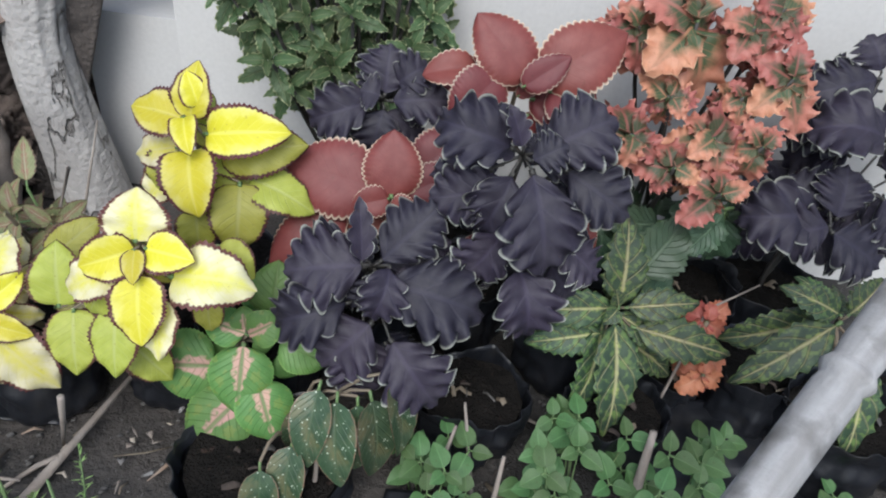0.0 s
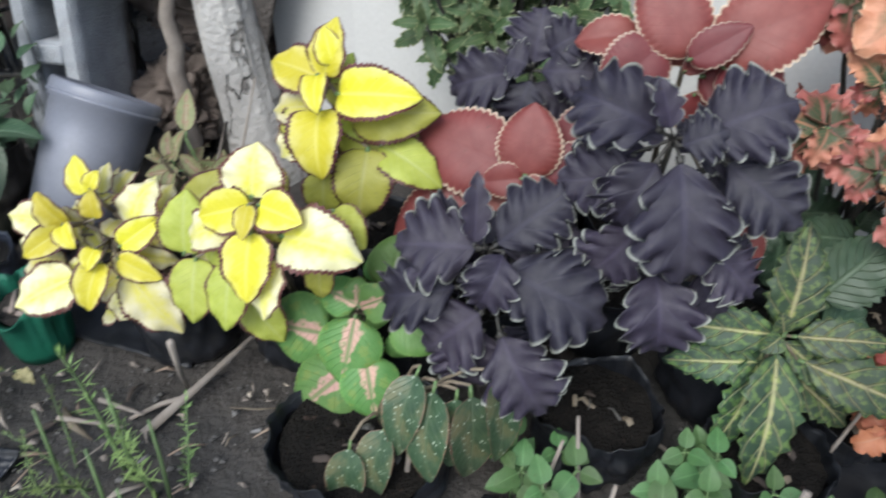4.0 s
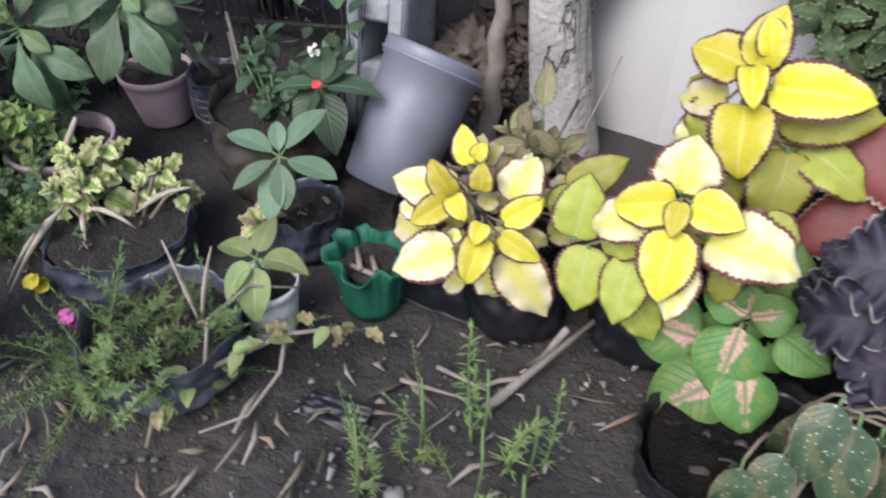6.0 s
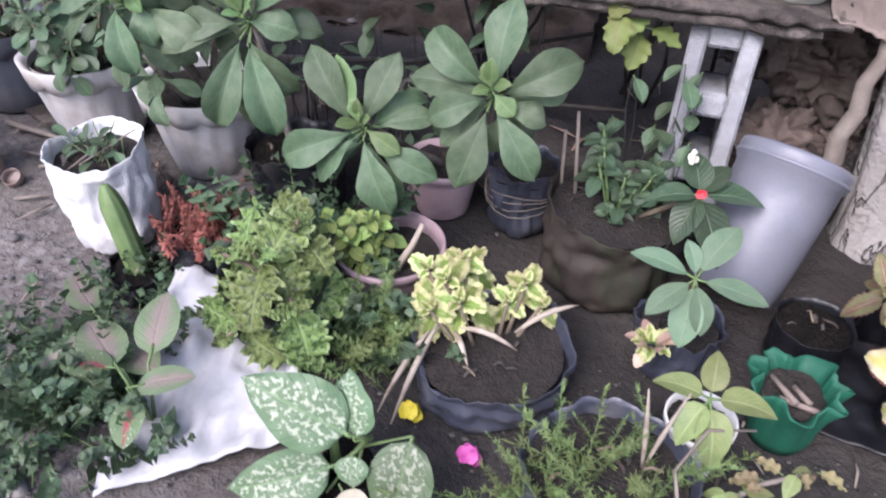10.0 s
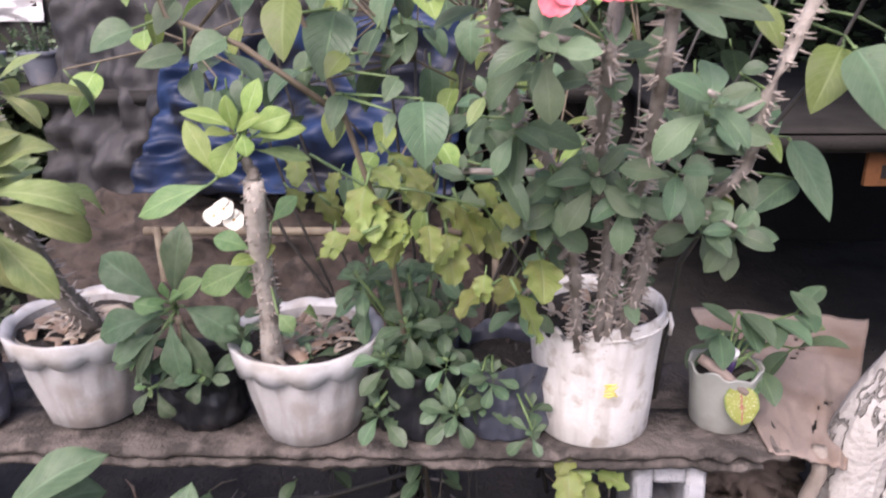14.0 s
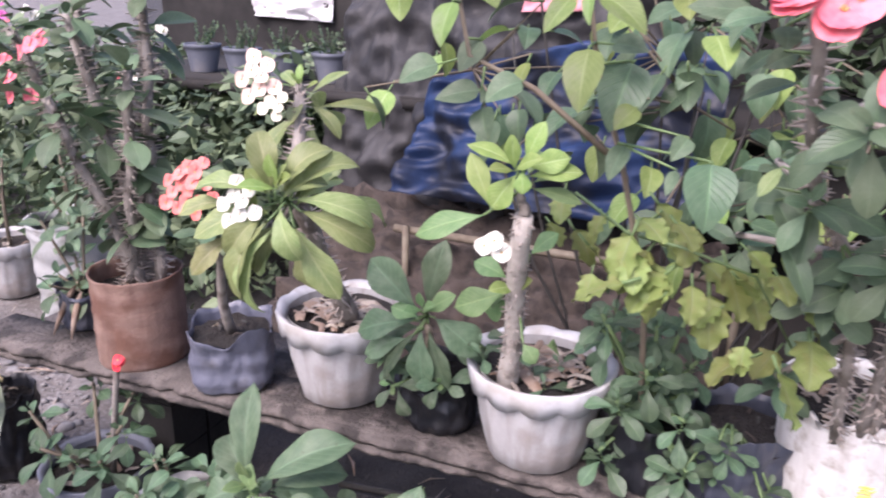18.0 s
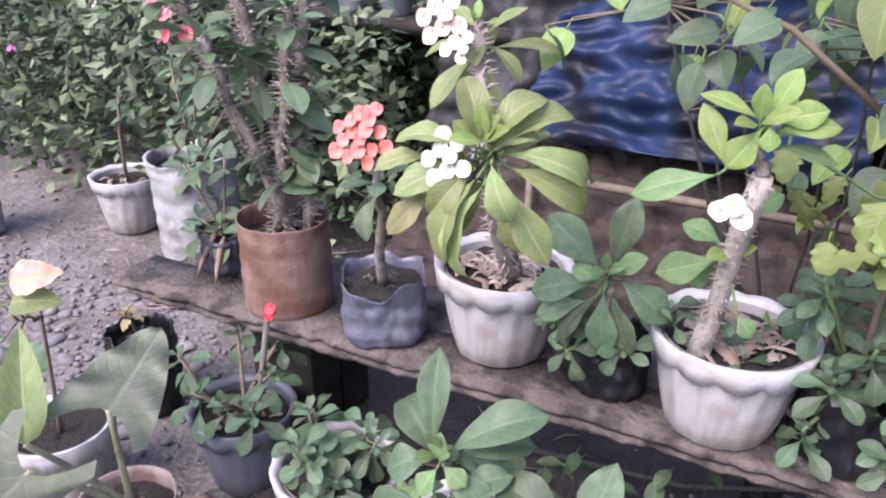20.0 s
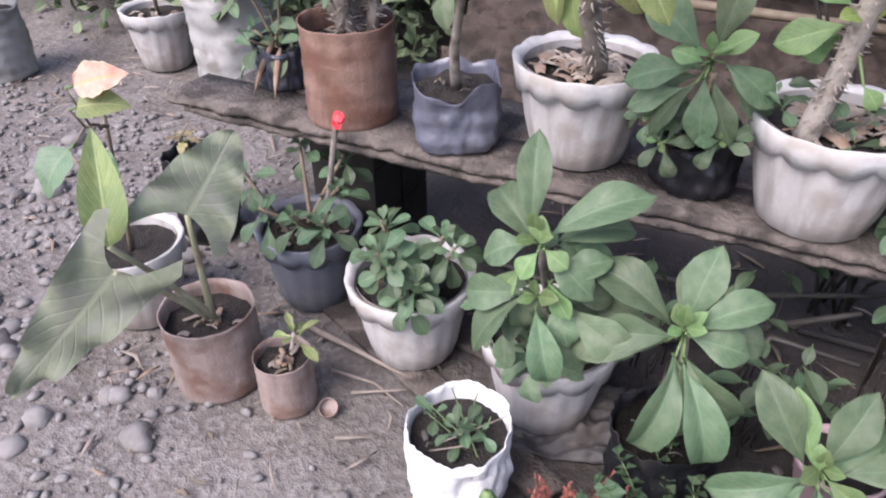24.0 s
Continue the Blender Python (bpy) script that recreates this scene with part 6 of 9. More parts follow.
p = pot_at("potted_string_bag_euphorbia", -0.237, -0.13, 0, "black plastic bag tied with string, large green euphorbia", G2)
h = bag_pot(p, 0.065, 0.14, "blue_black_plastic", 20, 0.01)
for k in range(4):
    bm = bmesh.new()
    tube(bm, [(0.071 * math.cos(a * 0.42), 0.071 * math.sin(a * 0.42), 0.06 + 0.012 * k + 0.006 * math.sin(a + k)) for a in range(16)], 0.0012, 4)
    part("string", bm, "twig", p)
set_shoot(p, [(1, (-0.259, -0.294, 0.359), (-0.254, -0.217, 0.476), 0.073), (1, (-0.270, -0.293, 0.363), (-0.362, -0.273, 0.434), 0.064), (1, (-0.247, -0.294, 0.355), (-0.145, -0.236, 0.401), 0.073), (1, (-0.268, -0.300, 0.354), (-0.387, -0.307, 0.363), 0.058), (1, (-0.264, -0.306, 0.353), (-0.347, -0.333, 0.317), 0.057), (0, (-0.256, -0.308, 0.364), (-0.221, -0.314, 0.337), 0.036), (1, (-0.263, -0.311, 0.336), (-0.292, -0.365, 0.224), 0.069), (1, (-0.252, -0.307, 0.339), (-0.179, -0.327, 0.240), 0.062), (2, (-0.245, -0.293, 0.339), (-0.181, -0.282, 0.316), 0.049), (0, (-0.259, -0.306, 0.368), (-0.274, -0.300, 0.405), 0.029), (2, (-0.270, -0.292, 0.331), (-0.331, -0.326, 0.271), 0.056)], PADDLE, (0, 0, h), rng, "thorny_bark", 1, 2, 0.009, (1.06, 0.95), loose=0.42, heart=3, thin=0.6)

p = pot_at("potted_white_sack_plant", -0.945, -0.44, 0, "white plastic sack rolled down round soil and dry sprigs", G2)
h = bag_pot(p, 0.080, 0.20, "white_sack", 21, 0.009, 0.016, 0.80)
for k in range(9):
    stem(p, curve_pts((rng.uniform(-0.05, 0.05), rng.uniform(-0.05, 0.05), h), (rng.uniform(-0.08, 0.08), rng.uniform(-0.06, 0.06), h + rng.uniform(0.03, 0.08)), 0, 3), 0.002, 0.001, rng.choice(("twig", "green_stem")), 4, "twig")
for k in range(5):
    rosette(p, EU["small"], (rng.uniform(-0.05, 0.05), rng.uniform(-0.05, 0.05), h + rng.uniform(0.02, 0.06)), (rng.uniform(-0.4, 0.4), -0.3, 1), 5, 0.5, 70, 20, k * 50, 0.004, rng, 0.7)

# ---- coleus by the wall ----
BSH = [leaves("lf_bush", 0.05, 0.028, shape="ovate", teeth=8, tooth=0.2, droop=0.7, fold=0.3, pet=0.1)]
BEG = [leaves("lf_begonia", 0.11, 0.055, shape="ovate", droop=0.9, fold=0.2, pet=0.1)]


def coleus(name, foot, crowns, sets, label, bag=(0.08, 0.13), mat="black_plastic", seed=0, n=5, gap=0.03, grow=1.0, low=-25, group="coleus by the wall", top=62, stalk="brown_stem", spec=None):
    rg = random.Random(seed)
    p = thing(name, (foot[0], foot[1], 0), label, "potted plant", group)
    h = bag_pot(p, bag[0], bag[1], mat, seed, 0.009)
    for k, (t, ax, az, g) in enumerate(crowns):
        b = local(p, t)
        stem(p, curve_pts((rg.uniform(-0.02, 0.02), rg.uniform(-0.02, 0.02), h), b, 0.0, 5, 0.004, rg), 0.0045, 0.003, stalk)
        if spec:
            fan(p, sets, b, ax, [(q[0], q[1] + az, q[2], q[3] * g, q[4]) for q in spec], rg)
        elif isinstance(az, list):
            fan(p, sets, b, ax, [(q[0], q[1], q[2], q[3] * g, q[4]) for q in az], rg)
        else:
            pairs(p, sets, b, ax, n, gap * g, az, 0.3, top, low, rg, grow * g)
    return p


def set_coleus(name, foot, shoots, sets, label, bag=(0.08, 0.13), seed=0, stalk="brown_stem", fill=1, under=None, grow=(1.1, 1.25)):
    """A coleus in a bag whose shoots carry leaves set one by one."""
    rg = random.Random(seed)
    p = thing(name, (foot[0], foot[1], 0), label, "potted plant", "coleus by the wall")
    h = bag_pot(p, bag[0], bag[1], "black_plastic", seed, 0.009)
    for shoot in shoots:
        set_shoot(p, shoot, sets, (rg.uniform(-0.02, 0.02), rg.uniform(-0.02, 0.02), h), rg, stalk, fill, under, grow=grow)
    return p


YELLOW = [leaves("lf_yellow", 0.10, 0.085, shape="cordate", teeth=18, tooth=0.17, ruffle=0.035, droop=0.8, fold=0.30, pet=0.06, heart=0.08, ns=5, cup=0.05), leaves("lf_cream", 0.11, 0.095, shape="cordate", teeth=18, tooth=0.17, ruffle=0.055, droop=1.1, fold=0.22, pet=0.06, heart=0.08, ns=5, cup=0.06), leaves("lf_lime", 0.11, 0.092, shape="cordate", teeth=18, tooth=0.16, ruffle=0.035, droop=0.9, fold=0.15, pet=0.06, heart=0.08, ns=5, cup=0.07)]
SHOOT_UPPER = [(0, (0.710, -0.366, 0.434), (0.722, -0.338, 0.498), 0.056), (0, (0.701, -0.365, 0.434), (0.638, -0.347, 0.442), 0.065), (0, (0.726, -0.380, 0.421), (0.834, -0.392, 0.430), 0.066), (0, (0.704, -0.374, 0.443), (0.715, -0.421, 0.415), 0.035), (0, (0.708, -0.388, 0.405), (0.719, -0.441, 0.340), 0.071), (2, (0.741, -0.378, 0.393), (0.853, -0.376, 0.405), 0.072), (1, (0.690, -0.368, 0.394), (0.635, -0.358, 0.378), 0.052), (2, (0.768, -0.396, 0.360), (0.761, -0.433, 0.277), 0.074), (2, (0.778, -0.385, 0.360), (0.861, -0.407, 0.318), 0.061), (1, (0.680, -0.376, 0.365), (0.644, -0.378, 0.320), 0.050), (2, (0.708, -0.402, 0.321), (0.709, -0.419, 0.267), 0.053), (0, (0.722, -0.365, 0.451), (0.709, -0.348, 0.490), 0.035)]
SHOOT_MIDDLE = [(1, (0.662, -0.520, 0.354), (0.665, -0.492, 0.408), 0.075), (0, (0.662, -0.525, 0.348), (0.597, -0.529, 0.327), 0.055), (0, (0.674, -0.532, 0.355), (0.730, -0.553, 0.353), 0.051), (0, (0.665, -0.537, 0.358), (0.664, -0.565, 0.330), 0.028), (0, (0.666, -0.545, 0.327), (0.667, -0.589, 0.258), 0.065), (1, (0.698, -0.539, 0.318), (0.795, -0.555, 0.308), 0.077), (1, (0.641, -0.527, 0.317), (0.580, -0.529, 0.291), 0.056), (1, (0.687, -0.548, 0.291), (0.682, -0.584, 0.227), 0.049), (2, (0.629, -0.537, 0.267), (0.626, -0.580, 0.195), 0.058), (2, (0.576, -0.527, 0.259), (0.577, -0.569, 0.189), 0.065), (2, (0.557, -0.521, 0.254), (0.558, -0.485, 0.326), 0.066), (2, (0.750, -0.500, 0.335), (0.791, -0.521, 0.301), 0.049)]
SHOOT_LOW = [(0, (0.399, -0.513, 0.274), (0.364, -0.503, 0.313), 0.039), (0, (0.396, -0.518, 0.270), (0.356, -0.553, 0.248), 0.040), (0, (0.400, -0.522, 0.282), (0.423, -0.542, 0.264), 0.032), (0, (0.430, -0.499, 0.277), (0.426, -0.484, 0.310), 0.035), (0, (0.444, -0.532, 0.258), (0.441, -0.556, 0.242), 0.030), (0, (0.463, -0.514, 0.248), (0.505, -0.477, 0.272), 0.042), (0, (0.446, -0.535, 0.240), (0.439, -0.576, 0.192), 0.047), (0, (0.462, -0.524, 0.238), (0.518, -0.527, 0.214), 0.038), (1, (0.465, -0.478, 0.255), (0.482, -0.434, 0.296), 0.069), (1, (0.471, -0.526, 0.217), (0.539, -0.545, 0.141), 0.073), (1, (0.413, -0.546, 0.218), (0.344, -0.584, 0.189), 0.071), (1, (0.380, -0.500, 0.265), (0.312, -0.504, 0.272), 0.058)]
SHOOT_SIDE = [(1, (0.377, -0.505, 0.246), (0.327, -0.519, 0.235), 0.046), (0, (0.403, -0.468, 0.290), (0.382, -0.439, 0.329), 0.040), (0, (0.409, -0.465, 0.299), (0.418, -0.451, 0.318), 0.025), (2, (0.512, -0.455, 0.232), (0.549, -0.410, 0.250), 0.054), (2, (0.504, -0.509, 0.162), (0.486, -0.534, 0.128), 0.057)]
set_coleus("yellow_coleus", (0.72, -0.25), [SHOOT_UPPER], YELLOW, "bright yellow coleus with maroon-edged toothed leaves beside the trunk", seed=31, under=2, grow=(1.04, 1.22))
set_coleus("yellow_coleus", (0.66, -0.40), [SHOOT_MIDDLE], YELLOW, "bright yellow and cream coleus with dark maroon toothed leaf edges", seed=32, under=2, grow=(1.04, 1.22))
set_coleus("yellow_coleus", (0.47, -0.42), [SHOOT_LOW, SHOOT_SIDE], YELLOW, "low yellow and cream coleus with several small crowns", seed=33, fill=2, under=1, grow=(1.03, 1.16))
BRICK = [leaves("lf_red", 0.06, 0.048, shape="broad", teeth=9, tooth=0.12, rounded=True, droop=0.5, fold=0.25, pet=0.06, heart=0.06, ns=6, cup=0.08), leaves("lf_red", 0.12, 0.10, shape="broad", teeth=14, tooth=0.085, rounded=True, droop=0.6, fold=0.12, pet=0.06, heart=0.08, ns=6, cup=0.10)]
BRICK_LOW = [(1, (0.949, -0.393, 0.349), (0.835, -0.359, 0.365), 0.092), (1, (0.967, -0.411, 0.346), (0.970, -0.368, 0.418), 0.068), (1, (0.985, -0.401, 0.346), (1.061, -0.391, 0.377), 0.049), (1, (1.002, -0.367, 0.361), (1.076, -0.338, 0.399), 0.066), (0, (0.965, -0.411, 0.346), (0.918, -0.410, 0.335), 0.037), (1, (0.901, -0.388, 0.311), (0.809, -0.413, 0.240), 0.066), (0, (0.965, -0.419, 0.335), (0.999, -0.423, 0.338), 0.034)]
BRICK_HIGH = [(1, (1.140, -0.367, 0.505), (1.079, -0.322, 0.565), 0.067), (1, (1.158, -0.369, 0.506), (1.259, -0.347, 0.558), 0.079), (0, (1.130, -0.383, 0.500), (1.184, -0.376, 0.537), 0.036), (1, (1.104, -0.358, 0.507), (1.048, -0.378, 0.452), 0.063), (1, (1.169, -0.370, 0.491), (1.232, -0.388, 0.466), 0.069), (0, (1.081, -0.322, 0.500), (1.014, -0.320, 0.485), 0.042), (0, (1.084, -0.322, 0.500), (1.093, -0.315, 0.511), 0.026), (1, (1.207, -0.458, 0.336), (1.241, -0.469, 0.298), 0.046)]
set_coleus("red_coleus", (0.95, -0.22), [BRICK_LOW], BRICK, "brick-red coleus with fine pale scalloped leaf edges", seed=34)
set_coleus("red_coleus", (1.14, -0.15), [BRICK_HIGH], BRICK, "tall brick-red coleus with fine pale leaf edges", seed=35)
DUSKY = [leaves("lf_dark", 0.07, 0.036, shape="ovate", teeth=4, tooth=0.34, rounded=True, droop=0.4, fold=0.35, ruffle=0.05, pet=0.06, stem="dark_stem", ns=5, sweep=0.3), leaves("lf_dark", 0.11, 0.118, n=5, shape="ovate", teeth=5, tooth=0.36, rounded=True, droop=0.9, fold=0.10, ruffle=0.07, waves=5, pet=0.05, stem="dark_stem", ns=6, cup=0.07, sweep=0.35)]
DUSK_FRONT = [(0, (0.924, -0.545, 0.339), (0.921, -0.515, 0.410), 0.030), (1, (0.931, -0.538, 0.333), (0.838, -0.523, 0.314), 0.093), (1, (0.945, -0.538, 0.337), (1.016, -0.506, 0.395), 0.072), (1, (0.951, -0.553, 0.319), (1.065, -0.576, 0.282), 0.097), (1, (0.911, -0.548, 0.283), (0.820, -0.539, 0.240), 0.071), (1, (0.939, -0.559, 0.259), (0.879, -0.568, 0.199), 0.093), (1, (0.960, -0.574, 0.244), (1.017, -0.608, 0.164), 0.087), (1, (0.957, -0.553, 0.345), (0.934, -0.584, 0.291), 0.054), (1, (0.967, -0.514, 0.340), (1.031, -0.509, 0.345), 0.064), (1, (0.911, -0.495, 0.335), (0.869, -0.482, 0.325), 0.064), (1, (0.926, -0.552, 0.232), (0.926, -0.582, 0.159), 0.081)]
DUSK_TALL = [(0, (1.108, -0.509, 0.482), (1.090, -0.496, 0.527), 0.030), (1, (1.100, -0.499, 0.476), (1.015, -0.467, 0.497), 0.073), (1, (1.133, -0.505, 0.476), (1.212, -0.492, 0.512), 0.086), (1, (1.119, -0.520, 0.462), (1.135, -0.573, 0.356), 0.094), (1, (1.092, -0.508, 0.430), (1.012, -0.499, 0.407), 0.068), (1, (1.165, -0.504, 0.452), (1.238, -0.537, 0.410), 0.072), (1, (1.094, -0.533, 0.381), (1.050, -0.542, 0.327), 0.069), (1, (1.162, -0.549, 0.376), (1.211, -0.564, 0.335), 0.062), (1, (1.116, -0.545, 0.338), (1.127, -0.582, 0.259), 0.078), (1, (1.117, -0.520, 0.473), (1.155, -0.517, 0.491), 0.046), (1, (1.080, -0.485, 0.440), (1.077, -0.511, 0.373), 0.062), (1, (1.179, -0.505, 0.454), (1.212, -0.492, 0.478), 0.061)]
DUSK_BACK = [(1, (0.960, -0.296, 0.440), (0.967, -0.265, 0.498), 0.074), (1, (0.944, -0.299, 0.433), (0.860, -0.298, 0.397), 0.067), (1, (0.967, -0.301, 0.435), (1.048, -0.304, 0.434), 0.063), (0, (0.955, -0.304, 0.444), (0.928, -0.297, 0.448), 0.047), (1, (0.960, -0.296, 0.423), (0.945, -0.312, 0.366), 0.064), (1, (0.975, -0.288, 0.454), (1.016, -0.278, 0.476), 0.055), (1, (0.937, -0.270, 0.436), (0.897, -0.280, 0.413), 0.048)]
DUSK_POLE = [(1, (1.691, -0.304, 0.495), (1.592, -0.306, 0.470), 0.075), (1, (1.691, -0.299, 0.502), (1.675, -0.267, 0.540), 0.067), (1, (1.700, -0.362, 0.423), (1.590, -0.338, 0.412), 0.092), (1, (1.605, -0.401, 0.317), (1.501, -0.386, 0.296), 0.094), (1, (1.617, -0.429, 0.317), (1.550, -0.410, 0.292), 0.084), (1, (1.617, -0.434, 0.310), (1.697, -0.458, 0.265), 0.093), (1, (1.639, -0.410, 0.313), (1.655, -0.365, 0.375), 0.085), (1, (1.620, -0.389, 0.319), (1.583, -0.350, 0.345), 0.078), (1, (1.706, -0.397, 0.346), (1.747, -0.430, 0.297), 0.094), (1, (1.757, -0.324, 0.452), (1.832, -0.303, 0.481), 0.103), (1, (1.748, -0.375, 0.384), (1.849, -0.394, 0.367), 0.103), (1, (1.615, -0.334, 0.356), (1.657, -0.346, 0.333), 0.070)]
set_coleus("dark_coleus", (0.93, -0.36), [DUSK_FRONT], DUSKY, "blackish purple coleus with lobed pale-edged leaves", seed=36, stalk="dark_stem", fill=2)
set_coleus("dark_coleus", (1.10, -0.30), [DUSK_TALL], DUSKY, "tall blackish purple coleus with lobed pale-edged leaves", seed=37, stalk="dark_stem", fill=2)
set_coleus("dark_coleus", (0.98, -0.12), [DUSK_BACK], DUSKY, "blackish purple coleus before the green bush", seed=38, stalk="dark_stem")
set_coleus("dark_coleus", (1.64, -0.32), [DUSK_POLE[:6], DUSK_POLE[6:]], DUSKY, "blackish purple coleus beside the bamboo pole", seed=39, stalk="dark_stem", fill=3)
SAL = [leaves("lf_salmon", 0.08, 0.088, n=4, shape="broad", teeth=8, tooth=0.34, droop=1.1, fold=0.16, ruffle=0.12, waves=4, pet=0.04, ns=5), leaves("lf_darkgreen", 0.07, 0.06, shape="broad", teeth=9, tooth=0.3, droop=0.9, ruffle=0.06, pet=0.2)]
WHORLS = ((1.385, -0.294, 0.563, 0.088), (1.313, -0.269, 0.546, 0.055), (1.462, -0.308, 0.564, 0.06), (1.403, -0.403, 0.444, 0.06), (1.297, -0.379, 0.433, 0.056), (1.355, -0.344, 0.475, 0.042), (1.354, -0.413, 0.402, 0.046), (1.411, -0.451, 0.384, 0.048), (1.474, -0.410, 0.435, 0.044), (1.522, -0.348, 0.509, 0.062), (1.458, -0.347, 0.479, 0.036), (1.516, -0.277, 0.583, 0.05), (1.42, -0.24, 0.66, 0.07))
coleus("salmon_coleus", (1.42, -0.20), [((x, y, z), (0.1 * math.sin(k * 2.0), -0.74, 0.62), [(0, 40 * k + 67 * i, 26 - 9 * i + 8 * math.sin(k + i), r / 0.08 * (0.80 + 0.14 * (i % 4)), 0.005 * i) for i in range(8)], 1.0) for k, (x, y, z, r) in enumerate(WHORLS)] + [((x, -0.36, z), (0.2 * (x - 1.4), -0.8, 0.5), [(1, 90 + 45 * k, 10 - 8 * k, 1.2, 0.012 * k) for k in range(6)], 1.0) for x, z in ((1.30, 0.30), (1.40, 0.27), (1.50, 0.30))], SAL, "salmon pink coleus with jagged leaves and green hearts", seed=40, stalk="dark_stem")
PINKED = [leaves("lf_pinkgreen", 0.06, 0.052, shape="broad", teeth=14, tooth=0.09, droop=0.6, fold=0.2, pet=0.05, ns=5, cup=0.08), leaves("lf_pinkgreen", 0.095, 0.085, shape="broad", teeth=18, tooth=0.08, droop=0.8, fold=0.12, pet=0.05, ns=5, cup=0.12), leaves("lf_coleus_green", 0.08, 0.07, shape="broad", teeth=16, tooth=0.08, droop=0.8, fold=0.12, pet=0.05, ns=5, cup=0.12)]
PINK_SHOOT = [(0, (0.776, -0.511, 0.194), (0.724, -0.496, 0.208), 0.045), (0, (0.776, -0.512, 0.193), (0.819, -0.507, 0.216), 0.045), (1, (0.771, -0.513, 0.181), (0.761, -0.559, 0.103), 0.074), (1, (0.738, -0.518, 0.142), (0.645, -0.500, 0.135), 0.085), (1, (0.772, -0.544, 0.117), (0.698, -0.573, 0.045), 0.083), (1, (0.787, -0.538, 0.136), (0.807, -0.581, 0.069), 0.068), (2, (0.813, -0.498, 0.169), (0.877, -0.516, 0.144), 0.056), (2, (0.804, -0.472, 0.184), (0.814, -0.427, 0.244), 0.063), (0, (0.775, -0.509, 0.199), (0.772, -0.497, 0.226), 0.033)]
set_coleus("pink_green_coleus", (0.78, -0.42), [PINK_SHOOT], PINKED, "green coleus with pink and cream leaf hearts", seed=41, fill=1, under=2)
SPLASH = [leaves("lf_cross", 0.06, 0.03, shape="ovate", teeth=10, tooth=0.12, droop=0.5, fold=0.3, pet=0.08), leaves("lf_cross", 0.13, 0.07, shape="ovate", teeth=9, tooth=0.34, droop=0.8, fold=0.25, ruffle=0.05, waves=5, pet=0.05, ns=5, cup=0.08), leaves("lf_darkgreen", 0.10, 0.08, shape="ovate", teeth=12, tooth=0.2, droop=0.8, fold=0.2, ruffle=0.05, pet=0.05)]
CROSS_SHOOT = [(1, (1.282, -0.514, 0.233), (1.292, -0.449, 0.336), 0.072), (1, (1.282, -0.513, 0.235), (1.163, -0.500, 0.224), 0.057), (1, (1.290, -0.514, 0.236), (1.386, -0.521, 0.249), 0.052), (1, (1.277, -0.519, 0.225), (1.266, -0.605, 0.096), 0.074), (1, (1.306, -0.517, 0.203), (1.440, -0.548, 0.177), 0.068), (1, (1.270, -0.518, 0.193), (1.171, -0.507, 0.167), 0.056), (2, (1.322, -0.460, 0.247), (1.390, -0.413, 0.306), 0.076), (0, (1.278, -0.521, 0.243), (1.272, -0.511, 0.265), 0.023), (0, (1.278, -0.521, 0.243), (1.257, -0.534, 0.229), 0.023)]
POLE_SHOOT = [(1, (1.566, -0.578, 0.275), (1.495, -0.548, 0.297), 0.046), (1, (1.566, -0.583, 0.269), (1.442, -0.601, 0.184), 0.069), (1, (1.574, -0.579, 0.275), (1.619, -0.556, 0.315), 0.053), (1, (1.603, -0.596, 0.227), (1.586, -0.673, 0.107), 0.070)]
set_coleus("mottled_coleus", (1.27, -0.40), [CROSS_SHOOT], SPLASH, "dark green coleus splashed with yellow, four leaves in a cross", seed=42, bag=(0.085, 0.14))
set_coleus("mottled_coleus", (1.62, -0.62), [POLE_SHOOT], SPLASH, "dark green coleus splashed with yellow behind the bamboo", seed=43)
BSH = [leaves("lf_bush", 0.045, 0.028, shape="ovate", teeth=6, tooth=0.42, droop=0.7, fold=0.3, ruffle=0.08, pet=0.08), leaves("lf_bush", 0.06, 0.04, shape="ovate", teeth=7, tooth=0.42, droop=0.9, fold=0.2, ruffle=0.1, waves=4, pet=0.08)]
SHOOT = [(0, 0, 55, 0.7, 0), (0, 180, 50, 0.8, 0), (0, 90, 30, 1.0, 0.008), (0, 270, 28, 1.0, 0.008), (1, 20, 8, 0.9, 0.02), (1, 200, 0, 1.0, 0.022), (1, 110, -8, 1.0, 0.035), (1, 290, -10, 1.0, 0.037)]
p = coleus("green_bush_coleus", (0.93, -0.02), [((x, y, z), (x - 0.93, -0.75, 0.6), [(k, a + az, e, sz, d) for k, a, e, sz, d in SHOOT], rng.uniform(0.85, 1.15)) for x, y, z, az in [(0.90 + 0.17 * math.cos(k * 2.4) * math.sqrt((k + 0.5) / 52), -0.10 - 0.05 * math.cos(k * 1.7), 0.50 + 0.16 * math.sin(k * 2.4) * math.sqrt((k + 0.5) / 52), rng.uniform(0, 90)) for k in range(52)]], BSH, "dense green bushy coleus with small toothed leaves", seed=44, bag=(0.1, 0.15), stalk="dark_stem")



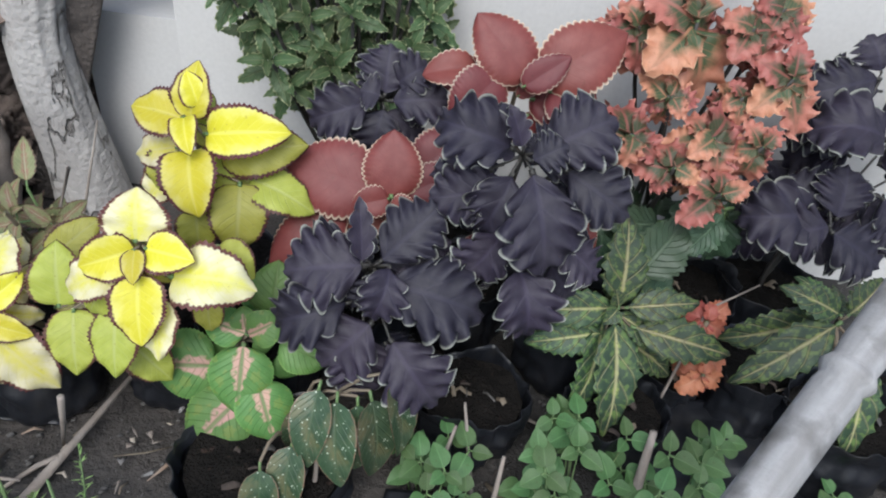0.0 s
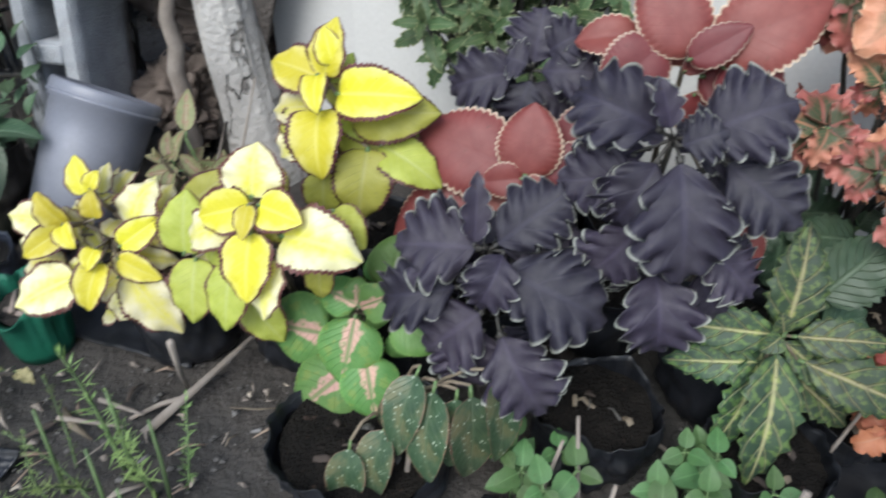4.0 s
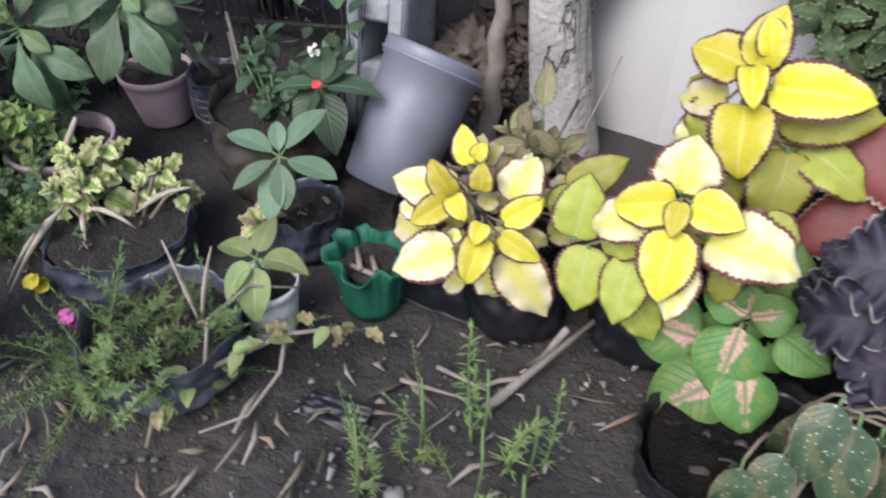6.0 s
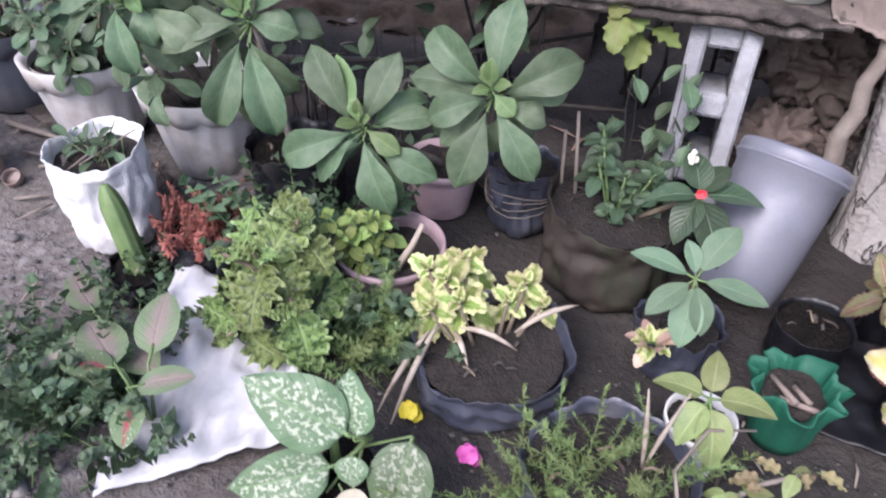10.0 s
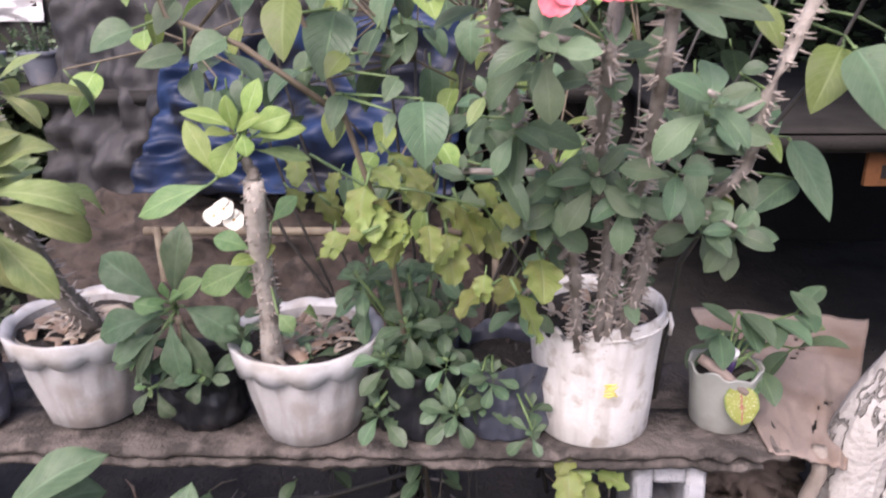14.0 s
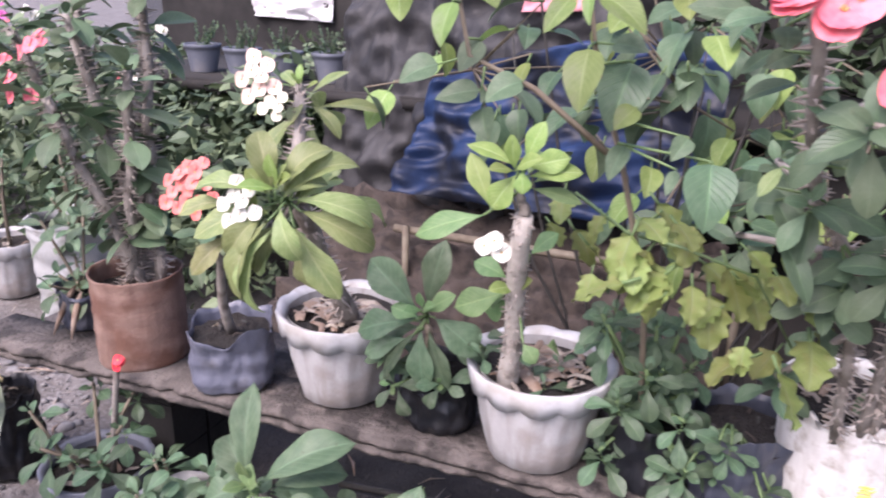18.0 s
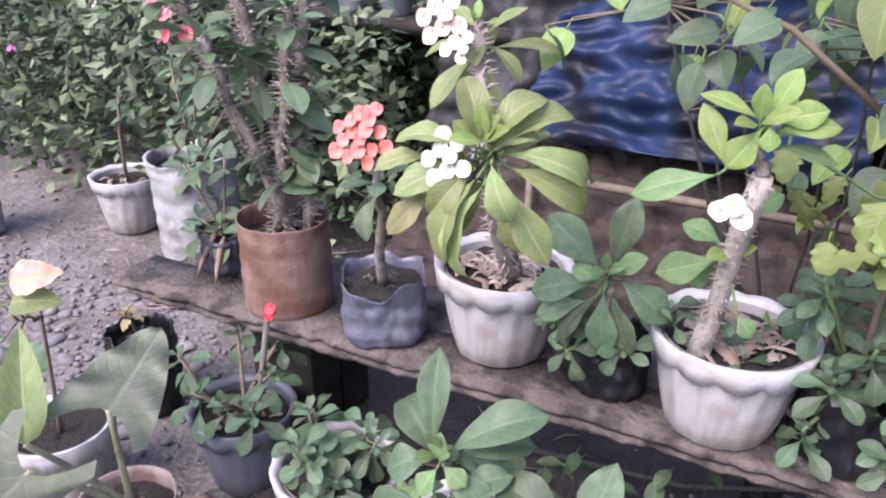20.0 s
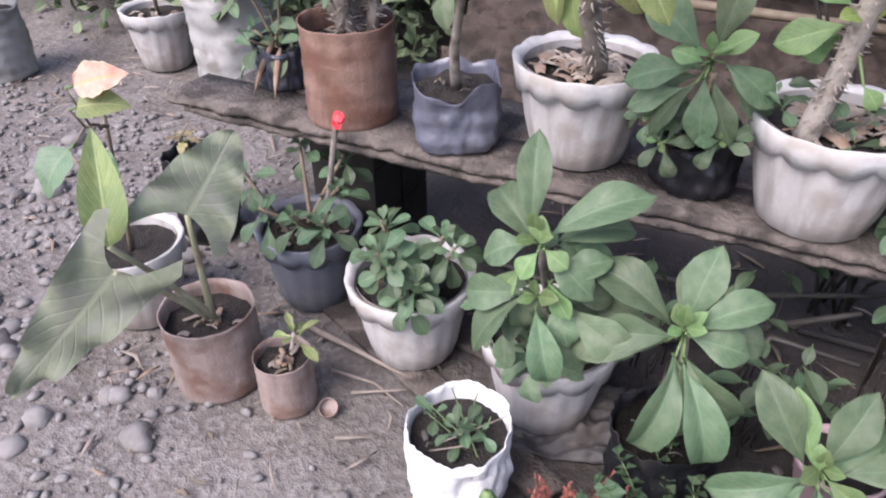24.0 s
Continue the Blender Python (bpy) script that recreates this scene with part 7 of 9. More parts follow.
# ---- sprigs and loose foliage ----
def sprig_mesh(mat, L, n, ll, lw, seed, spread=60, stem_r=0.0016, stem_mat="green_stem", bend=0.3, whorl=2):
    """A twig along +z set with small narrow leaves, one mesh."""
    rg = random.Random(seed)
    bm = bmesh.new()
    uvl = bm.loops.layers.uv.new("UVMap")
    a = rg.uniform(0, 6.28)
    pts = [Vector((bend * L * (u * u) * math.cos(a), bend * L * (u * u) * math.sin(a), L * u)) for u in [i / 6 for i in range(7)]]
    tube(bm, pts, [stem_r * (1 - 0.7 * i / 6) for i in range(7)], 4, 1)
    for k in range(n):
        u = 0.1 + 0.9 * k / n
        i = min(5, int(u * 6))
        p = pts[i].lerp(pts[i + 1], u * 6 - i)
        for w in range(whorl):
            az, el = rg.uniform(0, 6.28), math.radians(rg.uniform(spread - 50, spread + 10) if u < 0.9 else 75)
            d = Vector((math.cos(az) * math.cos(el), math.sin(az) * math.cos(el), math.sin(el)))
            s = d.cross(UP).normalized() * lw * 0.5
            l = ll * rg.uniform(0.6, 1.1) * (1 - 0.45 * u)
            up = s.cross(d).normalized() * lw * 0.2
            v = [bm.verts.new(q) for q in (p, p + d * l * 0.45 + s + up, p + d * l, p + d * l * 0.45 - s + up, p + d * l * 0.5)]
            for q, uv in (((0, 1, 4), ((0, 0.5), (0.5, 1), (0.5, 0.5))), ((1, 2, 4), ((0.5, 1), (1, 0.5), (0.5, 0.5))), ((2, 3, 4), ((1, 0.5), (0.5, 0), (0.5, 0.5))), ((3, 0, 4), ((0.5, 0), (0, 0.5), (0.5, 0.5)))):
                f = bm.faces.new([v[i2] for i2 in q])
                for loop, c in zip(f.loops, uv):
                    loop[uvl].uv = c
    me = bpy.data.meshes.new("sprig")
    bm.to_mesh(me)
    bm.free()
    me.materials.append(MATS[mat])
    me.materials.append(MATS[stem_mat])
    me.shade_smooth()
    return me


NEEDLE = [sprig_mesh("lf_needle", 0.16, 34, 0.028, 0.0035, k, 45, whorl=3) for k in range(5)]
FERNY = [sprig_mesh("lf_weed", 0.17, 18, 0.026, 0.0024, 10 + k, 40, 0.0022, whorl=3) for k in range(4)]
LEAFY = [sprig_mesh("lf_deep", 0.16, 16, 0.032, 0.018, 20 + k, 30, whorl=2) for k in range(4)]
LEAFYG = [sprig_mesh("lf_green", 0.14, 14, 0.028, 0.016, 30 + k, 30, whorl=2) for k in range(4)]
MOSS = [sprig_mesh("moss_red", 0.05, 20, 0.014, 0.003, 40 + k, 40, 0.0012, "brown_stem", whorl=3) for k in range(3)]


def sprigs(plant, meshes, n, r, z, rg, tilt=45, size=(0.7, 1.1), centre=(0, 0), name="sprig"):
    for _ in range(n):
        a, d = rg.uniform(0, 6.28), r * math.sqrt(rg.random())
        part(name, rg.choice(meshes), None, plant, m=pose(centre[0] + d * math.cos(a), centre[1] + d * math.sin(a), z) @ pose(0, 0, 0, 0, 0, math.degrees(a)) @ pose(0, 0, 0, 0, tilt * d / max(r, 1e-4) * rg.uniform(0.5, 1.2) + rg.uniform(-8, 8), rg.uniform(0, 360)) @ Matrix.Scale(rg.uniform(*size), 4))


rng = random.Random(77)
BED = "plants in the bed before the block"


def bed(name, x, y, label, group=BED, z=0.0):
    return thing(name, (x, y, z), label, "potted plant", group)


# yellow-green crinkled coleus over the plastic sheet
CRK = [leaves("lf_crinkle", 0.06, 0.045, shape="ovate", teeth=7, tooth=0.25, rounded=True, droop=0.8, fold=0.25, ruffle=0.12, waves=5, pet=0.08), leaves("lf_crinkle", 0.12, 0.10, shape="broad", teeth=9, tooth=0.22, rounded=True, droop=1.1, fold=0.15, ruffle=0.13, waves=5, pet=0.08, ns=4)]
p = coleus("crinkled_coleus", (-0.52, -0.56), [((-0.50, -0.63, 0.23), (0.0, -0.5, 0.8), 0, 1.0), ((-0.58, -0.60, 0.18), (-0.4, -0.5, 0.7), 40, 0.95), ((-0.43, -0.66, 0.17), (0.4, -0.6, 0.7), 20, 0.95), ((-0.52, -0.70, 0.12), (0, -0.9, 0.4), 70, 0.9), ((-0.47, -0.55, 0.24), (0.2, -0.2, 1), 10, 0.8), ((-0.60, -0.66, 0.10), (-0.5, -0.7, 0.5), 10, 0.8)], CRK, "yellow-green crinkled coleus with netted leaves", seed=51, n=4, gap=0.022, grow=1.0, low=-20, group=BED)

# plastic sheet lying over the ground
def draped(name, corners, n, amp, mat, label, category, seed, thick=0.003, freq=5.0, holes=()):
    """A crumpled sheet over four corners."""
    c = [Vector(q) for q in corners]
    bm = bmesh.new()
    def grid_at(off):
        rows = []
        for j in range(n + 1):
            row = []
            for i in range(n + 1):
                u, v = i / n, j / n
                q = c[0].lerp(c[1], u).lerp(c[3].lerp(c[2], u), v)
                k = noise.noise(Vector((u * freq, v * freq, seed))) + 0.5 * noise.noise(Vector((u * freq * 2.4, v * freq * 2.4, seed + 4))) + 0.4 * abs(noise.noise(Vector((u * freq * 1.7 + v * 3, v * 1.3, seed + 9))))
                e = 0.25 * noise.noise(Vector((u * 7, v * 7, seed + 20))) / n
                row.append(q + nrm * (amp * k + off) + (c[1] - c[0]) * e)
            rows.append(row)
        return rows
    nrm = (c[1] - c[0]).cross(c[3] - c[0]).normalized()
    a, b = [[[bm.verts.new(q) for q in row] for row in grid_at(o)] for o in (0, -thick)]
    for j in range(n):
        for i in range(n):
            if (i, j) in holes:
                continue
            bm.faces.new((a[j][i], a[j][i + 1], a[j + 1][i + 1], a[j + 1][i]))
            bm.faces.new((b[j + 1][i], b[j + 1][i + 1], b[j][i + 1], b[j][i]))
    for k in range(n):
        bm.faces.new((a[0][k + 1], a[0][k], b[0][k], b[0][k + 1]))
        bm.faces.new((a[n][k], a[n][k + 1], b[n][k + 1], b[n][k]))
        bm.faces.new((a[k][0], a[k + 1][0], b[k + 1][0], b[k][0]))
        bm.faces.new((a[k + 1][n], a[k][n], b[k][n], b[k + 1][n]))
    return tagged(part(name, bm, mat, None), label, category)


draped("plastic_sheet", [(-0.60, -0.93, 0.012), (-0.40, -0.76, 0.02), (-0.46, -0.58, 0.05), (-0.74, -0.52, 0.06)], 28, 0.018, "sheet", "crumpled translucent white plastic sheet on the soil", "sheet", 3)

# silver-leaved plant
SIL = leaves("lf_silver", 0.15, 0.085, shape="ovate", droop=0.5, fold=0.15, pet=0.05, nu=16, ruffle=0.03, ns=5, cup=0.05)
p = bed("silver_leaf_plant", -0.30, -0.80, "broad dark green leaves heavily splashed with silver")
h = bag_pot(p, 0.05, 0.06, "black_plastic", 61)
set_shoot(p, [(0, (-0.267, -0.811, 0.153), (-0.403, -0.813, 0.203), 0.083), (0, (-0.265, -0.808, 0.141), (-0.291, -0.758, 0.203), 0.065), (0, (-0.282, -0.828, 0.110), (-0.401, -0.886, 0.079), 0.066), (0, (-0.198, -0.785, 0.154), (-0.203, -0.847, 0.030), 0.075), (0, (-0.261, -0.824, 0.137), (-0.254, -0.843, 0.099), 0.038), (1, (-0.308, -0.852, 0.035), (-0.334, -0.886, -0.007), 0.038), (1, (-0.264, -0.843, 0.042), (-0.236, -0.859, -0.001), 0.042)], [SIL, PADDLE[1]], (0, 0, h), rng, "green_stem", 0, None, 0.007, (1.05, 1.1))
stem(p, [(0, 0, h), (0, 0, 0.15)], 0.008, 0.006)
pale = leaves("lf_pale", 0.11, 0.075, shape="ovate", droop=0.6, fold=0.15, pet=0.15)
aim_leaf(p, pale[0], local(p, (-0.275, -0.84, 0.09)), local(p, (-0.19, -0.90, 0.05)), (0.0, -0.3, 0.95), 0.6)

# small-leaved bushes and pale-hearted caladium on the path side
leaf_mat("lf_heart_red", (0.10, 0.17, 0.08), (0.15, 0.22, 0.11), centre=(0.30, 0.06, 0.075), centre_at=0.0, centre_soft=0.3, spots=(0.4, 0.44, 0.36), spot_scale=90, spot_size=0.2, see=0.2)
leaf_mat("lf_heart_pale", (0.13, 0.2, 0.1), (0.18, 0.25, 0.14), centre=(0.26, 0.22, 0.19), centre_at=0.2, centre_soft=0.5, see=0.2)
HR, HP = leaves("lf_heart_red", 0.10, 0.075, shape="broad", heart=0.12, droop=0.5, fold=0.1, pet=0.3), leaves("lf_heart_pale", 0.13, 0.09, shape="broad", heart=0.12, droop=0.6, fold=0.1, pet=0.3)
p = bed("path_side_bush", -0.72, -0.82, "low dark bush of small grey-green leaves")
sprigs(p, LEAFY, 60, 0.14, 0.0, rng, 55, (0.7, 1.15))
sprigs(p, LEAFYG, 22, 0.16, 0.0, rng, 60, (0.6, 1.0))
p = bed("caladium", -0.60, -0.80, "caladium with red-hearted and pale-hearted green leaves")
for az, el, s, ms, z in ((110, 10, 0.65, HR, 0.12), (200, -10, 0.6, HR, 0.10), (60, 0, 0.75, HP, 0.12), (20, 15, 0.7, HP, 0.12), (300, 5, 0.55, HP, 0.11)):
    b = Vector((0.02 * math.cos(az), 0.02 * math.sin(az), z))
    stem(p, [(0, 0, 0), b * 0.5, b], 0.003, 0.002)
    put_leaf(p, rng.choice(ms), Matrix.Translation(b), az, el, s)
p = bed("caladium", -0.72, -0.70, "dusty caladium with pale leaf hearts")
for az, el, s in ((150, 5, 0.7), (250, 0, 0.75), (60, 10, 0.6)):
    b = Vector((0.03 * math.cos(az), 0.03 * math.sin(az), 0.09))
    stem(p, [(0, 0, 0), b * 0.5, b], 0.004, 0.002)
    put_leaf(p, rng.choice(HP), Matrix.Translation(b), az, el, s)

p = bed("red_moss_plant", -0.725, -0.47, "low feathery red plant in a black bag", G2)
h = bag_pot(p, 0.06, 0.09, "black_plastic", 62)
sprigs(p, MOSS, 70, 0.075, h, rng, 60, (0.8, 1.5))
p = bed("cactus", -0.80, -0.56, "ribbed dark green cactus column leaning beside the sack", BED)
h = bag_pot(p, 0.05, 0.05, "black_plastic", 63)
bm = bmesh.new()
pts = [(-0.05 * u, 0.03 * u, h + 0.15 * u) for u in [i / 8 for i in range(9)]]
rings = []
for i, q in enumerate(pts):
    r = 0.017 * (1 if i < 7 else (0.8 if i == 7 else 0.35))
    rings.append([bm.verts.new(Vector(q) + Vector((r * (1 + 0.25 * math.cos(k * 5 * math.pi / 10 * 2)) * math.cos(k * math.pi / 10), r * (1 + 0.25 * math.cos(k * 5 * math.pi / 10 * 2)) * math.sin(k * math.pi / 10), 0))) for k in range(20)])
for a, b in zip(rings, rings[1:]):
    for k in range(20):
        bm.faces.new((a[k], a[(k + 1) % 20], b[(k + 1) % 20], b[k]))
bm.faces.new(rings[-1])
part("column", bm, "green_stem", p)
sprigs(p, LEAFYG, 16, 0.06, 0.0, rng, 50, (0.5, 0.8))

# mauve pot with a yellow sprig
p = bed("mauve_pot_sprig", -0.39, -0.415, "round mauve plastic pot with a yellow-green sprig")
h = plain_pot(p, 0.095, 0.115, "mauve_plastic", 64, 0, 0.7)
SPRIG = [leaves("lf_bright", 0.026, 0.018, shape="broad", droop=0.5, teeth=4, tooth=0.15, pet=0.1), leaves("lf_bright", 0.036, 0.026, shape="broad", droop=0.6, teeth=5, tooth=0.15, pet=0.1)]
for k in range(7):
    t = Vector((-0.05 + rng.uniform(-0.03, 0.05), -0.04 + rng.uniform(-0.04, 0.03), h + rng.uniform(0.05, 0.13)))
    stem(p, curve_pts((-0.02, -0.02, h), t, 0.0, 3), 0.003, 0.002)
    pairs(p, SPRIG, t, (t.x + 0.02, -0.5, 0.9), 5, 0.012, k * 40, 0.4, 60, -20, rng, 1.0)
stem(p, [(0.02, -0.04, h), (0.05, -0.02, h + 0.06), (0.06, 0.0, h + 0.09)], 0.007, 0.004, "straw", 6, "dry_stalk")
p = bed("feathery_weeds", -0.36, -0.56, "fine dull green feathery weeds between the pots")
sprigs(p, NEEDLE, 34, 0.09, 0.0, rng, 55, (0.6, 1.0))
sprigs(p, LEAFY, 30, 0.10, 0.0, rng, 55, (0.7, 1.1), (0.0, 0.06))
p = bed("feathery_weeds", -0.56, -0.40, "dark leafy weeds behind the crinkled coleus")
sprigs(p, LEAFY, 34, 0.10, 0.0, rng, 35, (0.9, 1.4))

# black bag with variegated plants
VAR = [leaves("lf_variegated", 0.042, 0.034, shape="broad", teeth=6, tooth=0.22, droop=0.7, fold=0.25, ruffle=0.10, pet=0.08), leaves("lf_variegated", 0.062, 0.054, shape="broad", teeth=8, tooth=0.2, droop=0.9, fold=0.15, ruffle=0.12, pet=0.08)]
p = bed("variegated_coleus", -0.17, -0.545, "wide black plastic bag with cream-edged variegated sprigs")
h = bag_pot(p, 0.112, 0.09, "blue_black_plastic", 65, 0.012, 0.025, 0.72)
for t, g, n in (((-0.255, -0.52, 0.17), 1.0, 6), ((-0.29, -0.50, 0.16), 0.9, 5), ((-0.225, -0.54, 0.15), 0.95, 5), ((-0.265, -0.56, 0.14), 0.9, 5), ((-0.245, -0.47, 0.17), 0.8, 5), ((-0.145, -0.455, 0.14), 0.8, 5), ((-0.165, -0.48, 0.12), 0.7, 5), ((-0.115, -0.465, 0.11), 0.7, 4)):
    b = local(p, t)
    stem(p, curve_pts((b.x * 0.5, b.y * 0.5, h), b, 0, 3), 0.004, 0.003, "brown_stem")
    pairs(p, VAR, b, (b.x, -0.6, 0.9), n, 0.010, g * 90, 0.4, 60, -30, rng, g)
for q in (((-0.09, -0.02, 0.1), (-0.13, -0.13, 0.02)), ((-0.08, -0.01, 0.11), (-0.10, -0.15, 0.03)), ((-0.05, 0.0, 0.1), (0.04, 0.0, 0.085)), ((-0.06, 0.0, 0.09), (-0.02, -0.05, 0.08)), ((0.03, 0.02, 0.1), (0.11, 0.08, 0.13))):
    bm = bmesh.new()
    tube(bm, curve_pts(q[0], q[1], 0.012, 5), [0.002, 0.004, 0.005, 0.0045, 0.003, 0.001], 6)
    part("dead_leaf", bm, "straw", p, "pale shrivelled hanging leaf")

# the big bag of needle-leaved herb
p = bed("needle_herb", 0.035, -0.70, "fine needle-leaved green herb spilling over a black bag")
h = bag_pot(p, 0.105, 0.09, "blue_black_plastic", 66, 0.012, 0.03, 0.7)
for cx, cy, n in ((-0.07, -0.03, 14), (-0.10, -0.08, 12), (-0.03, -0.09, 12), (0.03, -0.05, 12), (-0.02, 0.03, 9), (0.05, 0.02, 7)):
    sprigs(p, NEEDLE, n, 0.03, h * 0.75, rng, 98, (0.45, 0.95), (cx, cy))
for t in ((0.02, 0.03, 0.22), (0.07, 0.06, 0.2)):
    bm = bmesh.new()
    tube(bm, curve_pts((0.04, 0.03, h), t, 0.01, 5), [0.002, 0.003, 0.004, 0.003, 0.002, 0.001], 5)
    part("dead_leaf", bm, "straw", p)

def loose_flower(x, y, mat, label, rg):
    p = thing("fallen_flower", (x, y, 0.012), label, "flower", "fallen flowers")
    for k in range(6):
        bloom(p, (0.006 * math.cos(k), 0.006 * math.sin(k), 0.006 + 0.003 * k), (math.cos(k * 1.05), math.sin(k * 1.05), 1.2), mat, r=0.014, petals=3, eye=False, name="petal_ring")


loose_flower(-0.255, -0.66, "petal_yellow", "small yellow flower lying on the soil", rng)
loose_flower(-0.15, -0.70, "petal_magenta", "magenta flower lying on the soil", rng)
loose_flower(-0.46, -0.70, "petal_yellow", "small yellow flower caught on the sheet", rng)

# sage-leaved plant over the pale bloom
BLU = leaves("lf_blush", 0.05, 0.035, shape="lobed", teeth=5, tooth=0.3, droop=0.8, pet=0.1)
SAG = leaves("lf_sage", 0.085, 0.045, shape="elliptic", droop=0.6, fold=0.15, pet=0.15)
p = bed("sage_leaf_plant", 0.09, -0.40, "dull green oval-leaved plant over a pale bloom in a black bag")
h = bag_pot(p, 0.06, 0.09, "blue_black_plastic", 67)
b = local(p, (0.089, -0.436, 0.207))
stem(p, curve_pts((0, 0, h), b, 0, 4), 0.005, 0.004, "brown_stem")
for az, el, s in ((85, 15, 1.0), (330, 35, 1.05), (265, -5, 1.05), (180, -55, 1.05), (210, -45, 0.85), (30, 50, 0.6), (135, -25, 0.9)):
    put_leaf(p, rng.choice(SAG), Matrix.Translation(b), az, el, s)
for k in range(26):
    a = rng.uniform(0, 6.28)
    put_leaf(p, rng.choice(VAR[0] + BLU), Matrix.Translation(local(p, (0.055, -0.47, 0.09))), rng.uniform(0, 360), rng.uniform(-10, 70), rng.uniform(0.4, 0.75), 0, 0, 0.006)

# white cup
OLV = leaves("lf_olive", 0.075, 0.045, shape="ovate", droop=0.6, fold=0.2, pet=0.15)
p = bed("cup_seedling", 0.135, -0.585, "white cup of soil with an olive-green seedling")
h = plain_pot(p, 0.048, 0.10, "white_cup", 68, 0, 0.8, 0.72)
b = Vector((0.0, -0.01, 0.15))
stem(p, [(0, 0, h), b], 0.004, 0.003)
for az, el, s in ((270, 10, 1.0), (80, 5, 0.9), (200, -40, 1.1), (150, -30, 0.9), (0, 30, 0.8)):
    put_leaf(p, rng.choice(OLV), Matrix.Translation(b), az, el, s)

# green frilled pot
p = bed("green_frilled_pot", 0.254, -0.487, "bright green frilled fabric pot with bare soil and a stick")
bm = bmesh.new()
def frill(a, r, z, i):
    k = (0.0, 0.01, 0.03, 0.08, 0.14, 0.18, 0.18, 0.15, 0.08, 0.03)[i]
    turn = a * 7 + 1.4 * math.sin(a * 2 + 0.6) + 0.5 * math.sin(a * 3)
    fold = math.sin(turn) + 0.2 * math.sin(3 * turn)
    return r * (1 + k * fold), z + ((0.006 * math.cos(turn + 0.7) + 0.006 * math.sin(a * 2 + 1)) * (0.4, 0.9, 1.0, 0.7)[i - 4] if i in (4, 5, 6, 7) else 0)
lathe(bm, [(0.042, 0), (0.047, 0.02), (0.049, 0.055), (0.052, 0.08), (0.057, 0.100), (0.061, 0.112), (0.058, 0.113), (0.052, 0.102), (0.046, 0.088), (0.043, 0.06)], 240, frill)
part("pot", bm, "green_felt", p)
soil_disc(p, 0.045, 0.082, 69)
for q in (((-0.02, -0.02, 0.092), (0.03, -0.03, 0.095)), ((-0.03, 0.02, 0.09), (0.0, -0.03, 0.1)), ((0.0, 0.01, 0.09), (0.02, -0.02, 0.095))):
    bm = bmesh.new()
    tube(bm, [q[0], q[1]], 0.0045, 6)
    part("stick", bm, "burlap", p)

# brown mound bag with two plants
p = bed("brown_bag_plants", -0.05, -0.23, "sagging brown bag with a fresh shrub and dark veined leaves")
h = bag_pot(p, 0.112, 0.165, "brown_bag", 70, 0.022, 0.02, 0.85)
SHRUB = [leaves("lf_deep", 0.035, 0.024, n=2, shape="broad", teeth=6, tooth=0.1), leaves("lf_darkgreen", 0.05, 0.034, n=2, shape="broad", teeth=7, tooth=0.1)]
for k in range(12):
    t = Vector((rng.uniform(-0.06, 0.08), rng.uniform(-0.06, 0.08), h + rng.uniform(0.01, 0.12)))
    stem(p, curve_pts((t.x * 0.3, t.y * 0.3, h), t, 0, 3), 0.003, 0.002)
    rosette(p, SHRUB, t, (t.x * 3, -0.4, 1), 9, 0.5, 65, -20, k * 50, 0.005, rng, 0.85)
DKL = leaves("lf_darkgreen", 0.09, 0.055, shape="ovate", droop=0.7, fold=0.25, pet=0.1)
b = local(p, (0.073, -0.27, 0.235))
stem(p, curve_pts((0.04, 0, h), b, 0, 3), 0.005, 0.004, "brown_stem")
for az, el, s in ((110, 0, 0.9), (285, 0, 1.1), (220, -45, 1.2), (160, -35, 0.9), (20, 30, 0.9), (330, 25, 0.8)):
    put_leaf(p, rng.choice(DKL), Matrix.Translation(b), az, el, s)
cluster(p, b + Vector((0, -0.01, 0.01)), "petal_red", 3, 0.006, 0.008, rng)
cluster(p, b + Vector((-0.02, 0.03, 0.05)), "petal_white", 4, 0.01, 0.006, rng)
for a, b2 in (((-0.07, 0.02, 0.1), (-0.09, 0.03, 0.30)), ((-0.1, 0.04, 0.05), (-0.11, 0.05, 0.25))):
    stem(p, [a, b2], 0.004, 0.003, "twig", 5, "stick")

# small black pot by the pail, dull coleus, dead twig
p = bed("empty_black_pot", 0.285, -0.33, "small round black pot in the shade of the pail")
bag_pot(p, 0.055, 0.09, "black_plastic", 71, 0.004, 0.005)
leaf_mat("lf_dull", (0.15, 0.17, 0.07), (0.25, 0.25, 0.12), edge=(0.12, 0.07, 0.05), edge_at=0.8, edge_noise=0.6, centre=(0.24, 0.10, 0.08), centre_at=0.0, centre_soft=0.3, vein=(0.3, 0.3, 0.18), see=0.2)
DUL = [leaves("lf_dull", 0.05, 0.03, shape="ovate", teeth=8, tooth=0.25, droop=0.7, pet=0.15), leaves("lf_dull", 0.085, 0.05, shape="ovate", teeth=9, tooth=0.25, droop=0.9, pet=0.15)]
coleus("dull_coleus", (0.43, -0.22), [((0.40, -0.29, 0.24), (-0.2, -0.5, 0.8), 20, 1.0), ((0.47, -0.28, 0.22), (0.2, -0.5, 0.8), 60, 0.9), ((0.37, -0.31, 0.17), (-0.5, -0.6, 0.6), 0, 0.9), ((0.34, -0.36, 0.20), (-0.4, -0.7, 0.6), 40, 0.9), ((0.44, -0.34, 0.27), (0.0, -0.7, 0.7), 10, 0.9), ((0.50, -0.34, 0.25), (0.3, -0.7, 0.6), 30, 0.8)], DUL, "dull green coleus with jagged brown-flecked leaves", seed=72, n=5, gap=0.022, bag=(0.06, 0.1))
